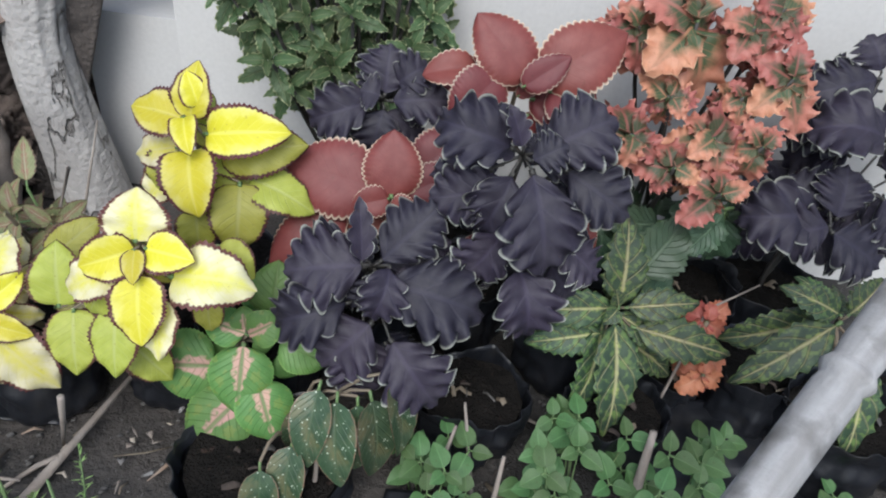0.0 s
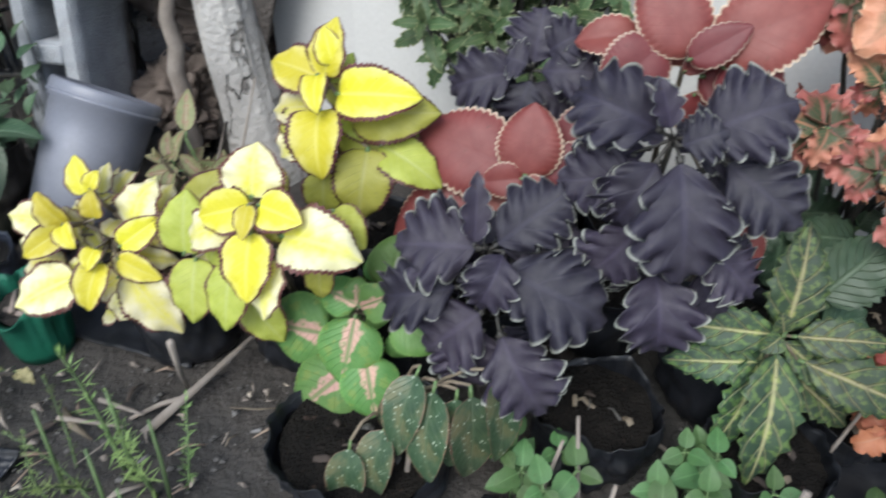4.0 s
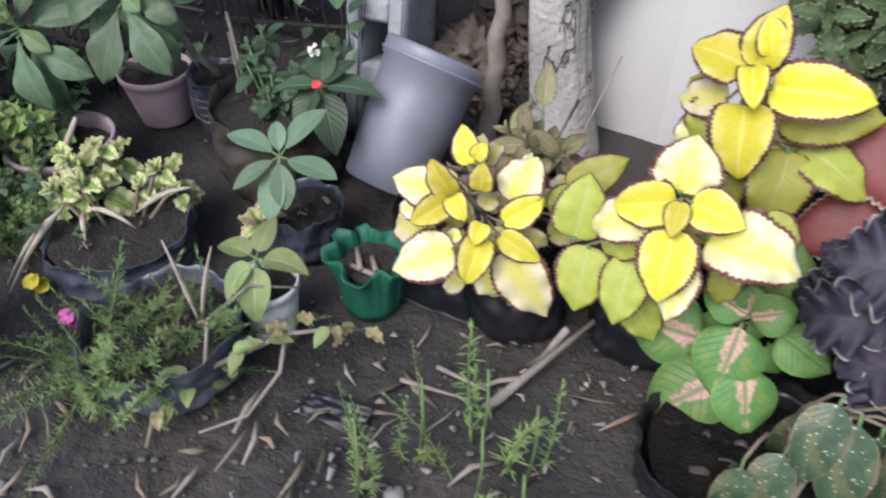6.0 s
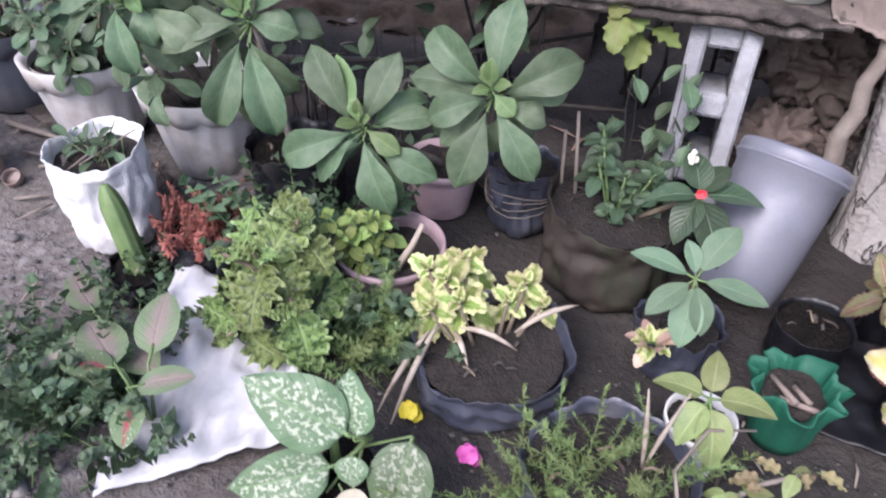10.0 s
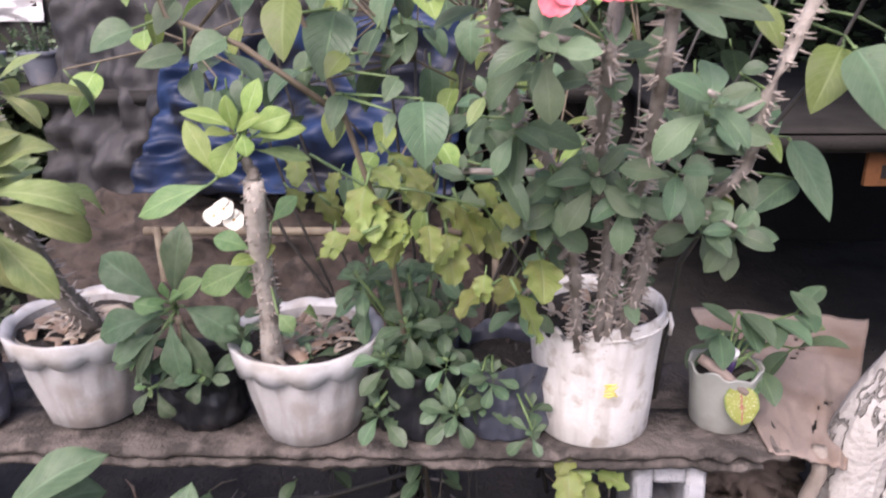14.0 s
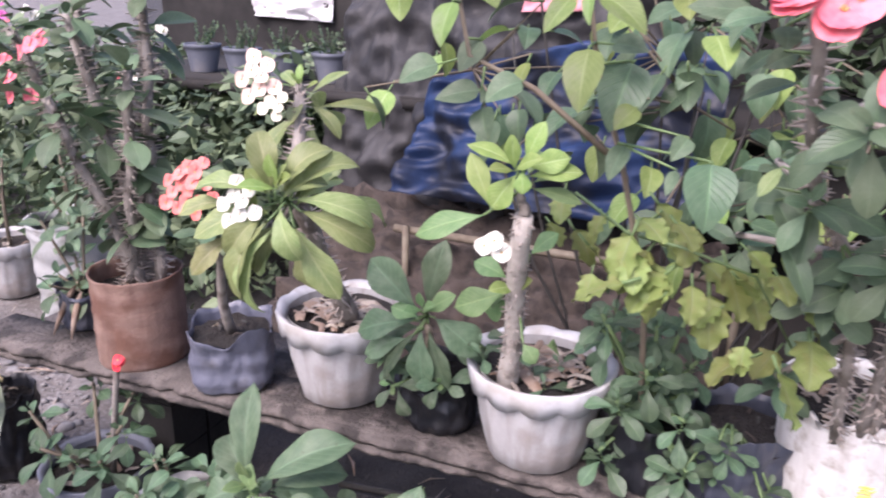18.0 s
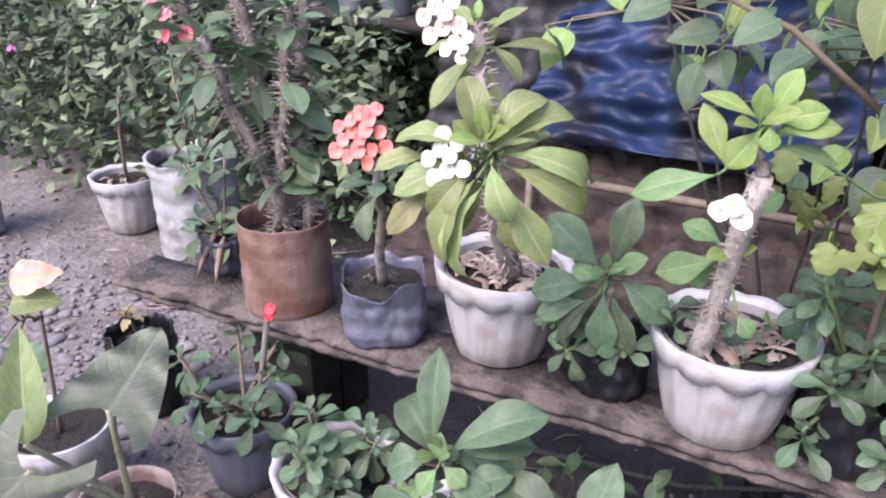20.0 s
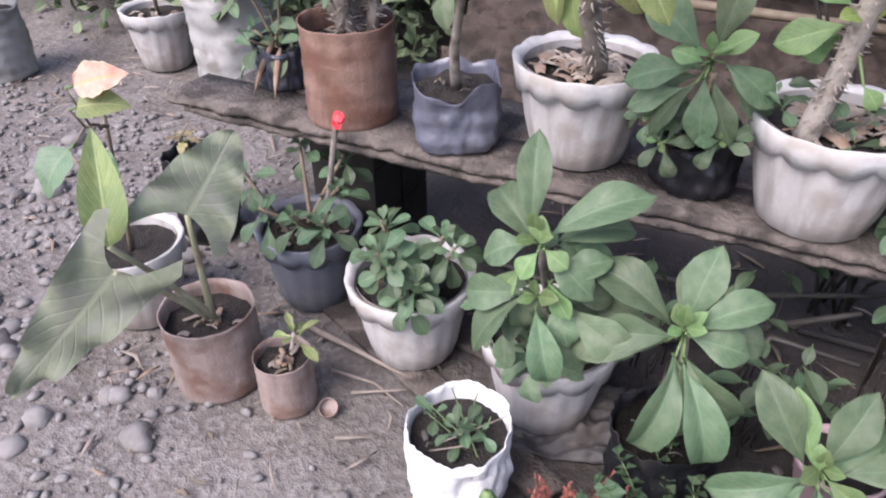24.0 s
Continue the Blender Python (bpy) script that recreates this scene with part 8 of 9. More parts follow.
p = bed("pale_leaf_seedling", 0.45, -0.22, "single pale yellow mottled leaf on a thin stalk")
stem(p, [(0, 0, 0), (0, -0.02, 0.15), (0.0, -0.06, 0.27)], 0.003, 0.002)
put_leaf(p, DUL[1][0], pose(0, -0.06, 0.27), 10, 50, 0.8)
stem(p, [(0.0, 0, 0), (0.05, 0.0, 0.2), (0.09, 0.02, 0.34)], 0.003, 0.0015, "twig", 5, "stick")
stem(p, [(-0.02, 0, 0), (0.01, -0.02, 0.18), (0.04, 0.0, 0.27)], 0.004, 0.003, "twig", 5, "stick")

def twig_thing(name, pts, r, label, extra=(), mat="twig", leaves_n=0, lm=None):
    th = thing(name, Matrix.Translation((0, 0, 0)), label, "twig", "dry twigs")
    stem(th, pts, r, r * 0.5, mat, 6, "twig")
    for q in extra:
        stem(th, q, r * 0.7, r * 0.35, mat, 5, "twig")
    for _ in range(leaves_n):
        q = Vector(rng.choice(pts)).lerp(Vector(rng.choice(pts)), rng.random() * 0.4)
        put_leaf(th, rng.choice(lm), Matrix.Translation(q + Vector((0, 0, 0.01))), rng.uniform(0, 360), rng.uniform(-30, 30), rng.uniform(0.3, 0.6))
    return th


DRY = leaves("lf_dryish", 0.06, 0.035, shape="ovate", droop=1.0, ruffle=0.15)
twig_thing("dead_branch", [(0.09, -0.80, 0.03), (0.13, -0.74, 0.07), (0.17, -0.70, 0.08), (0.21, -0.66, 0.09), (0.26, -0.62, 0.08), (0.30, -0.58, 0.05)], 0.005, "zigzag dead branch with withered leaves over the soil",
           [[(0.13, -0.74, 0.07), (0.11, -0.69, 0.11), (0.14, -0.63, 0.13), (0.20, -0.60, 0.12)], [(0.21, -0.66, 0.09), (0.22, -0.70, 0.06), (0.20, -0.76, 0.03), (0.15, -0.80, 0.02)]], leaves_n=26, lm=DRY + OLV)
for pts, r in (([(0.578, -0.626, 0.21), (0.55, -0.59, 0.11), (0.51, -0.53, 0.0)], 0.0045), ([(0.36, -0.62, 0.012), (0.46, -0.62, 0.015)], 0.004), ([(0.40, -0.58, 0.012), (0.48, -0.60, 0.02)], 0.004), ([(0.86, -0.66, 0.0), (0.87, -0.65, 0.12)], 0.005)):
    twig_thing("stake", pts, r, "thin grey-brown stick in the soil")

# feathery weeds and bags before the yellow coleus
for x, y, n, s in ((0.43, -0.72, 3, 1.0), (0.52, -0.76, 3, 1.1), (0.58, -0.80, 3, 0.9), (0.38, -0.80, 4, 0.8), (0.66, -0.82, 3, 0.7), (0.50, -0.68, 2, 1.3), (0.57, -0.71, 2, 1.3)):
    p = bed("feathery_weed", x, y, "upright feathery light green weed with thick stems")
    sprigs(p, FERNY, n, 0.05, 0.0, rng, 40, (0.7, 1.1 * s))
    stem(p, [(0, 0, 0), (0.005, 0.005, 0.09), (0.0, 0.015, 0.15)], 0.0028, 0.0016)
twig_thing("stake", [(0.486, -0.62, 0.005), (0.54, -0.53, 0.025), (0.60, -0.44, 0.055)], 0.008, "thick grey-brown stick lying under the yellow coleus", [[(0.52, -0.565, 0.02), (0.49, -0.57, 0.01), (0.455, -0.60, 0.006)]])
draped("plastic_scrap", [(0.24, -0.715, 0.004), (0.335, -0.725, 0.004), (0.35, -0.685, 0.02), (0.255, -0.675, 0.012)], 22, 0.006, "black_plastic", "torn black plastic scrap on the soil", "scrap", 41, freq=2.5)
p = bed("begonia", 0.80, -0.62, "spotted begonia with drooping wing-shaped leaves in a black bag")
h = bag_pot(p, 0.105, 0.085, "black_plastic", 74, 0.012, 0.02, 0.72)
for x, y, z, az, el, s in ((0.84, -0.64, 0.14, 165, -50, 0.95), (0.80, -0.66, 0.12, 175, -58, 0.9), (0.895, -0.62, 0.20, 175, -48, 1.1), (0.875, -0.61, 0.21, 160, -46, 1.0), (0.935, -0.62, 0.20, 195, -58, 1.1), (0.96, -0.60, 0.21, 205, -50, 1.0), (0.92, -0.62, 0.19, 180, -62, 1.0), (0.86, -0.60, 0.17, 150, -60, 0.9)):
    b = local(p, (x, y, z))
    stem(p, curve_pts((0.04, 0.03, h), b, 0.04, 4), 0.003, 0.002, "brown_stem")
    put_leaf(p, rng.choice(BEG[0]), Matrix.Translation(b), az, el, s, rng.uniform(-25, 25))

# clovers and weeds under the dark coleus
CLV = leaves("lf_clover", 0.034, 0.026, shape="ovate", droop=0.5, fold=0.2, pet=0.15)
for k, (x0, y0, n, sp) in enumerate(((1.02, -0.64, 12, 0.06), (1.22, -0.67, 16, 0.075), (1.35, -0.71, 10, 0.07), (1.43, -0.62, 3, 0.02), (1.53, -0.74, 9, 0.07), (1.20, -0.60, 5, 0.03))):
    p = bed("clover_weed", x0, y0, "fresh green three-leaved weed on the soil", "weeds under the coleus")
    for _ in range(n):
        a, d = rng.uniform(0, 6.28), sp * math.sqrt(rng.random())
        b = Vector((d * math.cos(a), d * math.sin(a), rng.uniform(0.03, 0.13)))
        stem(p, curve_pts((b.x * 0.6, b.y * 0.6, 0), b, 0, 3), 0.0016, 0.001, n=4)
        for q in range(3):
            put_leaf(p, rng.choice(CLV), frame_of(b, (b.x * 3, -0.5, 1)), q * 120 + rng.uniform(-20, 20), rng.uniform(-10, 25), rng.uniform(0.7, 1.2))
for pts, r in (([(1.03, -0.62, 0), (1.045, -0.64, 0.15)], 0.004), ([(1.08, -0.66, 0), (1.06, -0.61, 0.16)], 0.004), ([(1.10, -0.68, 0), (1.11, -0.66, 0.11)], 0.005), ([(1.29, -0.70, 0), (1.305, -0.66, 0.15)], 0.010), ([(1.0, -0.68, 0), (1.03, -0.72, 0.1)], 0.004), ([(1.50, -0.72, 0), (1.53, -0.74, 0.1)], 0.004), ([(1.36, -0.56, 0.05), (1.44, -0.48, 0.2), (1.53, -0.45, 0.22)], 0.003)):
    twig_thing("stake", pts, r, "cut grey-brown stub standing in the soil")
coleus("orange_coleus_sprout", (1.42, -0.46), [((x, y, z), (-0.1, -0.8, 0.6), [(0, 62 * i, 22 - 14 * (i % 2), 0.75 + 0.2 * (i % 3), 0.004 * i) for i in range(8)], 0.62) for x, y, z in ((1.439, -0.492, 0.185), (1.433, -0.540, 0.122))], [leaves("lf_orange", 0.06, 0.066, n=4, shape="broad", teeth=6, tooth=0.34, droop=0.9, ruffle=0.1, pet=0.08, ns=4)], "small orange-red coleus sprout with frilled leaves", seed=75, n=3, gap=0.02, bag=(0.06, 0.07))
for x, y, r, h in ((1.09, -0.53, 0.075, 0.10), (1.56, -0.50, 0.08, 0.11), (1.30, -0.56, 0.07, 0.09), (1.74, -0.6, 0.08, 0.11), (1.50, -0.32, 0.08, 0.12), (0.86, -0.30, 0.08, 0.12)):
    p = bed("soil_bag", x, y, "black planting bag of dark soil", "soil bags")
    bag_pot(p, r, h, "black_plastic", int(x * 100), 0.012, 0.025, 0.75)

# scraps at the foot of the ground row
bm = bmesh.new()
lathe(bm, [(0.0185, 0), (0.0195, 0.001), (0.0195, 0.015), (0.0185, 0.016), (0.0178, 0.015), (0.0178, 0.001)], 32)
tagged(part("tin_ring", bm, "rust_pale", None, m=pose(-1.262, -0.386, 0.006, 28, 12, 0)), "small loose tin ring lying on the dirt", "ring")
draped("plastic_sheet", [(-0.97, -0.33, 0.004), (-0.63, -0.21, 0.004), (-0.70, -0.06, 0.03), (-0.86, -0.10, 0.03)], 40, 0.022, "grey_sheet", "dusty dark grey plastic sheet under the pots", "sheet", 47, freq=6.0)
for pts, r in (([(-1.44, -0.22, 0.015), (-1.31, -0.235, 0.02), (-1.16, -0.243, 0.01)], 0.008), ([(-1.32, -0.30, 0.01), (-1.22, -0.29, 0.012), (-1.14, -0.31, 0.006)], 0.004), ([(-1.21, -0.44, 0.006), (-1.14, -0.40, 0.01)], 0.004), ([(-1.25, -0.33, 0.006), (-1.15, -0.28, 0.02)], 0.0035)):
    twig_thing("dead_twig", pts, r, "pale dry twig lying on the dirt")

# ---- behind the plank ----
def slab_thing(name, x0, y0, z0, x1, y1, z1, mat, label, category, legs=()):
    th = thing(name, Matrix.Translation((0, 0, 0)), label, category)
    bm = bmesh.new()
    box(bm, x0, y0, z0, x1, y1, z1)
    bmesh.ops.bevel(bm, geom=bm.edges[:], offset=0.008, segments=2, affect="EDGES")
    part("top", bm, mat, th)
    for lx, ly in legs:
        bm = bmesh.new()
        box(bm, lx, ly, 0, lx + 0.12, ly + 0.12, z0)
        part("leg", bm, mat, th, smooth=False)
    return th


# bench tops coloured dark in place of the shade over them
slab_thing("work_bench", 0.22, 0.72, 0.76, 2.4, 2.2, 0.81, "slab_grey", "grey bench slab behind the plank, its shade put into the colour", "bench", ((0.3, 1.9), (2.2, 0.8)))
slab_thing("back_bench", -3.0, 1.35, 0.78, 0.1, 2.4, 0.83, "slab_grey", "wooden bench far behind the plank, coloured dark for its shade", "bench", ((-2.9, 1.4), (-1.3, 1.45), (-0.1, 1.5)))
# added panel, coloured as the deep shade below the bench tops
wall_box("shade_panel", (-3.0, 2.25), (2.4, 2.25), 0.06, 0.0, 0.77, "dark_board", "near-black panel added under the benches as their shade")
bm = bmesh.new()
box(bm, 0.65, 0.76, 0.67, 0.91, 0.775, 0.755)
sg = tagged(part("sign_board", bm, "orange_board", None, smooth=False), "small orange board with dark marks under the bench, colour dimmed for shade", "sign")
for k in range(4):
    bm = bmesh.new()
    box(bm, 0.685 + k * 0.045, 0.7565, 0.69, 0.715 + k * 0.045, 0.759, 0.723)
    part("mark", bm, "ink", sg, smooth=False)
draped("tarpaulin", [(-1.85, 1.30, 0.42), (-0.55, 1.22, 0.45), (-0.6, 1.5, 1.5), (-1.7, 1.6, 1.6)], 64, 0.10, "tarp_grey", "grey-blue plastic tarpaulin hanging in folds", "tarpaulin", 12, freq=8.0)
draped("tarpaulin", [(-1.42, 1.12, 0.54), (-0.38, 1.05, 0.56), (-0.36, 1.25, 1.10), (-1.30, 1.32, 0.96)], 64, 0.085, "tarp_blue", "deep blue tarpaulin bundled behind the plank", "tarpaulin", 21, freq=4.6)
draped("earth_mound", [(-1.75, 0.62, -0.01), (-0.25, 0.60, -0.01), (-0.3, 1.25, 0.48), (-1.7, 1.25, 0.50)], 56, 0.06, "heap_brown", "dark brown heap of soil and rubbish behind the plank", "heap", 18, freq=17.0)
draped("red_cloth", [(-0.80, 1.44, 1.20), (-0.46, 1.40, 1.21), (-0.36, 1.42, 1.6), (-1.0, 1.46, 1.6)], 28, 0.05, "red_cloth", "crumpled red cloth hanging at the back", "cloth", 31, freq=7.0)
draped("checked_cloth", [(-0.84, 1.36, 1.29), (-0.52, 1.34, 1.30), (-0.5, 1.36, 1.6), (-0.90, 1.38, 1.6)], 28, 0.03, "checked_cloth", "white cloth with red woven checks hanging at the back", "cloth", 33, freq=7.0)
draped("pink_cloth", [(-1.06, 1.38, 1.14), (-0.84, 1.37, 1.15), (-0.84, 1.39, 1.28), (-1.02, 1.40, 1.27)], 14, 0.02, "pink_cloth", "pale pink cloth hanging at the back", "cloth", 35)
# added sheet whose white stands in for a bright gap far back
draped("bright_patch", [(-3.65, 3.37, 0.98), (-3.0, 3.37, 0.96), (-3.0, 3.38, 1.24), (-3.65, 3.38, 1.30)], 22, 0.05, "white_cloth", "white sheet added as the bright patch far at the back", "sheet", 35)
bm = bmesh.new()
tube(bm, [(-1.35, 1.04, 0.44), (-0.2, 1.0, 0.46)], 0.014, 8)
for q in (-1.3, -0.25):
    tube(bm, [(q, 1.02, -0.02), (q, 1.02, 0.46)], 0.012, 8)
tagged(part("wooden_rail", bm, "brown_stem", None), "thin wooden rail under the blue tarpaulin", "rail")
for k, (x, y, z) in enumerate(((-2.3, 1.5, 0.83), (-2.08, 1.48, 0.83), (-1.9, 1.55, 0.83), (-2.55, 1.55, 0.83))):
    p = thing("seedling_pot", (x, y, z), "small brown pot of seedlings on the back bench", "potted plant", "seedling pots on the bench")
    h = plain_pot(p, 0.08, 0.12, "slate_pot", 80 + k)
    sprigs(p, LEAFYG, 10, 0.05, h, rng, 40, (0.5, 0.9))

# burlap over the plank's end and heaped under it
draped("burlap_cloth", [(0.205, -0.025, 0.445), (0.34, -0.005, 0.40), (0.60, 0.52, 0.425), (0.20, 0.50, 0.455)], 40, 0.010, "burlap", "tan crumpled sacking with torn holes over the plank end", "sacking", 41, holes={(24, 6), (24, 7), (25, 7), (25, 8), (28, 12), (29, 12), (31, 13), (26, 11), (20, 24), (21, 24), (22, 26), (23, 28), (24, 28), (22, 30), (23, 31)})
for k, (x, y, z, s) in enumerate(((0.20, 0.17, 0.10, 0.9), (0.27, 0.30, 0.22, 1.1), (0.18, 0.32, 0.27, 1.0), (0.24, 0.12, 0.06, 0.6), (0.33, 0.26, 0.12, 0.8))):
    bm = bmesh.new()
    bmesh.ops.create_icosphere(bm, subdivisions=5, radius=0.125 * s)
    for v in bm.verts:
        d = v.co.normalized()
        v.co *= 1 + 0.35 * noise.noise(d * 2.2 + Vector((k * 5, 0, 0))) - 0.6 * abs(noise.noise(d * 3.5 + Vector((0, k * 3, 1)))) - 0.3 * abs(noise.noise(d * 7.5 + Vector((k, 2, 0))))
        v.co.z *= 0.8
    # heap takes the darkened burlap, shade included in its tone
    tagged(part("crumpled_sack", bm, "sack_brown", None, m=pose(x, y, max(z, 0.085 * s))), "crumpled sacking heaped beside the block, its shade put into the colour", "sacking", "sacking heap")

bm = bmesh.new()
box(bm, -0.035, -0.008, 0, 0.035, 0.008, 0.52)
bmesh.ops.bevel(bm, geom=bm.edges[:], offset=0.003, segments=1, affect="EDGES")
tagged(part("leaning_board", bm, "plank", None, m=pose(0.315, 0.10, 0.0) @ pose(0, 0, 0, 3, 19, 0)), "split grey board leaning beside the tree trunk", "board")
# climbing leaves behind the pots
HRT = [leaves("lf_deep", 0.075, 0.05, shape="ovate", droop=0.7, fold=0.2, pet=0.25), leaves("lf_green", 0.085, 0.058, shape="ovate", droop=0.8, fold=0.2, pet=0.25), leaves("lf_bright", 0.075, 0.05, shape="ovate", droop=0.7, fold=0.2, pet=0.25)]
def shrub(name, foot, boxes, n, sets, weights, label, rg, size=(0.7, 1.25), stems=9, facing=180, arch=0.0):
    p = thing(name, (foot[0], foot[1], 0), label, "shrub", "shrubs behind the plank")
    ends = []
    for _ in range(stems):
        bx = rg.choice(boxes)
        t = Vector([rg.uniform(bx[i], bx[i + 3]) for i in range(3)])
        pts = curve_pts((rg.uniform(-0.05, 0.05), rg.uniform(-0.05, 0.05), 0), local(p, t), arch, 8, 0.02, rg)
        stem(p, pts, 0.005, 0.0025, "dark_stem")
        ends.append(pts)
    for _ in range(n):
        bx = rg.choice(boxes)
        t = local(p, [rg.uniform(bx[i], bx[i + 3]) for i in range(3)])
        pts = min(ends, key=lambda e: min((q - t).length for q in e))
        near = min(pts, key=lambda q: (q - t).length)
        if (near - t).length > 0.2:
            t = near + (t - near) * (0.2 / (near - t).length)
        if (near - t).length > 0.10:
            stem(p, curve_pts(near, t, 0.0, 3), 0.0025, 0.0015, "brown_stem", 4)
        put_leaf(p, rg.choice(rg.choices(sets, weights)[0]), Matrix.Translation(t), rg.gauss(facing, 75), rg.uniform(-75, 5), rg.uniform(*size), rg.uniform(-25, 25))
    return p


rg = random.Random(5)
shrub("climbing_shrub", (-0.45, 0.40), [(-0.95, 0.05, 0.98, -0.5, 0.40, 1.45), (-0.72, 0.05, 0.95, -0.35, 0.45, 1.5), (-0.55, 0.1, 0.8, -0.2, 0.5, 1.3), (-0.45, 0.1, 0.75, 0.0, 0.45, 1.2)], 150, HRT, (4, 4, 3), "leafy climbing shrub with heart-shaped green and lime leaves", rg, (0.7, 1.15), 12)
LOBE = [leaves("lf_green", 0.09, 0.06, shape="ovate", droop=0.6, fold=0.2, pet=0.04, ns=4), leaves("lf_fresh", 0.09, 0.06, shape="ovate", droop=0.6, fold=0.2, pet=0.04, ns=4), leaves("lf_deep", 0.09, 0.06, shape="ovate", droop=0.7, fold=0.2, pet=0.04, ns=4)]
p = thing("climbing_shrub", (0.06, 0.30, 0), "climbing shrub with large drooping green leaves by the bench", "shrub", "shrubs behind the plank")
limb = [local(p, q) for q in [(0.047, 0.027, 0.747), (0.127, -0.041, 0.960), (0.184, -0.078, 1.069), (0.220, -0.079, 1.162), (0.220, -0.183, 1.237)]]
limb.insert(0, Vector((0.0, 0.0, 0.0)))
stem(p, limb, 0.005, 0.002, "dark_stem")
RIGHT_HIGH = [(1, (0.162, -0.312, 1.218), (0.131, -0.350, 1.130), 0.058), (1, (0.191, -0.249, 1.280), (0.165, -0.273, 1.242), 0.034), (1, (0.189, -0.088, 1.082), (0.148, -0.125, 1.003), 0.061), (0, (0.174, -0.151, 1.086), (0.217, -0.185, 0.993), 0.082), (0, (0.164, -0.023, 0.954), (0.220, -0.062, 0.844), 0.062), (2, (0.187, -0.008, 0.892), (0.118, -0.038, 0.844), 0.050), (1, (0.115, -0.034, 1.213), (0.078, -0.062, 1.164), 0.041), (1, (0.078, -0.092, 1.133), (0.108, -0.116, 1.078), 0.035), (1, (0.166, 0.001, 1.248), (0.204, -0.026, 1.182), 0.043), (0, (0.248, -0.001, 1.258), (0.214, -0.033, 1.193), 0.041), (0, (0.206, -0.056, 1.189), (0.234, -0.069, 1.174), 0.031), (1, (0.115, -0.074, 0.971), (0.133, -0.094, 0.934), 0.023)]
RIGHT_LOW = [(0, (0.086, -0.092, 0.915), (0.099, -0.112, 0.881), 0.029), (1, (0.071, -0.080, 0.892), (0.056, -0.106, 0.841), 0.028), (2, (0.165, 0.065, 1.221), (0.112, 0.061, 1.253), 0.046), (2, (0.173, 0.059, 1.126), (0.176, 0.071, 1.200), 0.059), (0, (0.301, 0.064, 1.182), (0.344, 0.066, 1.213), 0.048), (0, (0.304, 0.057, 1.087), (0.340, 0.038, 1.049), 0.041), (2, (0.090, 0.059, 1.254), (0.056, 0.033, 1.208), 0.047)]
set_leaves(p, RIGHT_HIGH, LOBE, rg, [limb])
set_leaves(p, RIGHT_LOW, LOBE, rg, [limb])
p = thing("climbing_shrub", (-0.36, 0.20, 0), "climbing shrub with pointed yellow-green leaves over the pots", "shrub", "shrubs behind the plank")
twigs = [[local(p, q) for q in limb] for limb in ([(-0.385, -0.090, 0.810), (-0.429, -0.131, 1.003), (-0.465, -0.179, 1.134), (-0.483, -0.183, 1.232), (-0.554, -0.133, 1.310)], [(-0.429, -0.131, 1.003), (-0.547, -0.154, 1.096), (-0.639, -0.150, 1.131), (-0.654, -0.167, 1.220), (-0.714, -0.123, 1.313)])]
twigs[0].insert(0, Vector((0.0, 0.0, 0.0)))
for limb in twigs:
    stem(p, limb, 0.005, 0.002, "brown_stem")
LEFT_HIGH = [(1, (-0.465, -0.228, 1.157), (-0.464, -0.260, 1.086), 0.047), (1, (-0.645, -0.197, 1.200), (-0.649, -0.224, 1.145), 0.038), (1, (-0.723, -0.152, 1.267), (-0.746, -0.176, 1.227), 0.032), (1, (-0.681, -0.162, 1.293), (-0.674, -0.186, 1.245), 0.038), (1, (-0.611, -0.178, 1.223), (-0.589, -0.195, 1.194), 0.037), (0, (-0.681, -0.151, 1.118), (-0.731, -0.173, 1.092), 0.045), (0, (-0.619, -0.155, 1.089), (-0.677, -0.174, 1.074), 0.041), (0, (-0.628, -0.137, 1.152), (-0.649, -0.161, 1.110), 0.037), (1, (-0.490, -0.214, 1.212), (-0.516, -0.239, 1.168), 0.029), (1, (-0.471, -0.222, 1.216), (-0.463, -0.243, 1.177), 0.015), (1, (-0.459, -0.212, 1.212), (-0.404, -0.230, 1.170), 0.037)]
LEFT_LOW = [(0, (-0.441, -0.185, 1.228), (-0.470, -0.202, 1.212), 0.027), (0, (-0.448, -0.185, 1.158), (-0.404, -0.194, 1.152), 0.034), (2, (-0.428, -0.148, 1.138), (-0.442, -0.184, 1.055), 0.064), (1, (-0.412, -0.182, 1.088), (-0.433, -0.202, 1.062), 0.031), (1, (-0.543, -0.176, 1.284), (-0.576, -0.196, 1.260), 0.037), (1, (-0.399, -0.187, 1.283), (-0.386, -0.208, 1.242), 0.039), (0, (-0.559, -0.166, 1.106), (-0.601, -0.188, 1.079), 0.043), (2, (-0.622, -0.141, 1.065), (-0.603, -0.162, 1.024), 0.039), (0, (-0.425, -0.156, 1.037), (-0.437, -0.180, 0.993), 0.028), (0, (-0.347, -0.206, 1.062), (-0.362, -0.225, 1.037), 0.025), (2, (-0.320, -0.211, 1.039), (-0.315, -0.243, 0.964), 0.058), (0, (-0.357, -0.197, 1.022), (-0.363, -0.217, 0.994), 0.016)]
set_leaves(p, LEFT_HIGH, LOBE, rg, twigs)
set_leaves(p, LEFT_LOW, LOBE, rg, twigs)
shrub("climbing_shrub", (-0.1, 0.45), [(-0.35, 0.2, 0.9, 0.25, 0.5, 1.55)], 48, HRT, (5, 3, 1), "dark leafy shrub behind the white bucket", rg, (0.8, 1.2), 6)

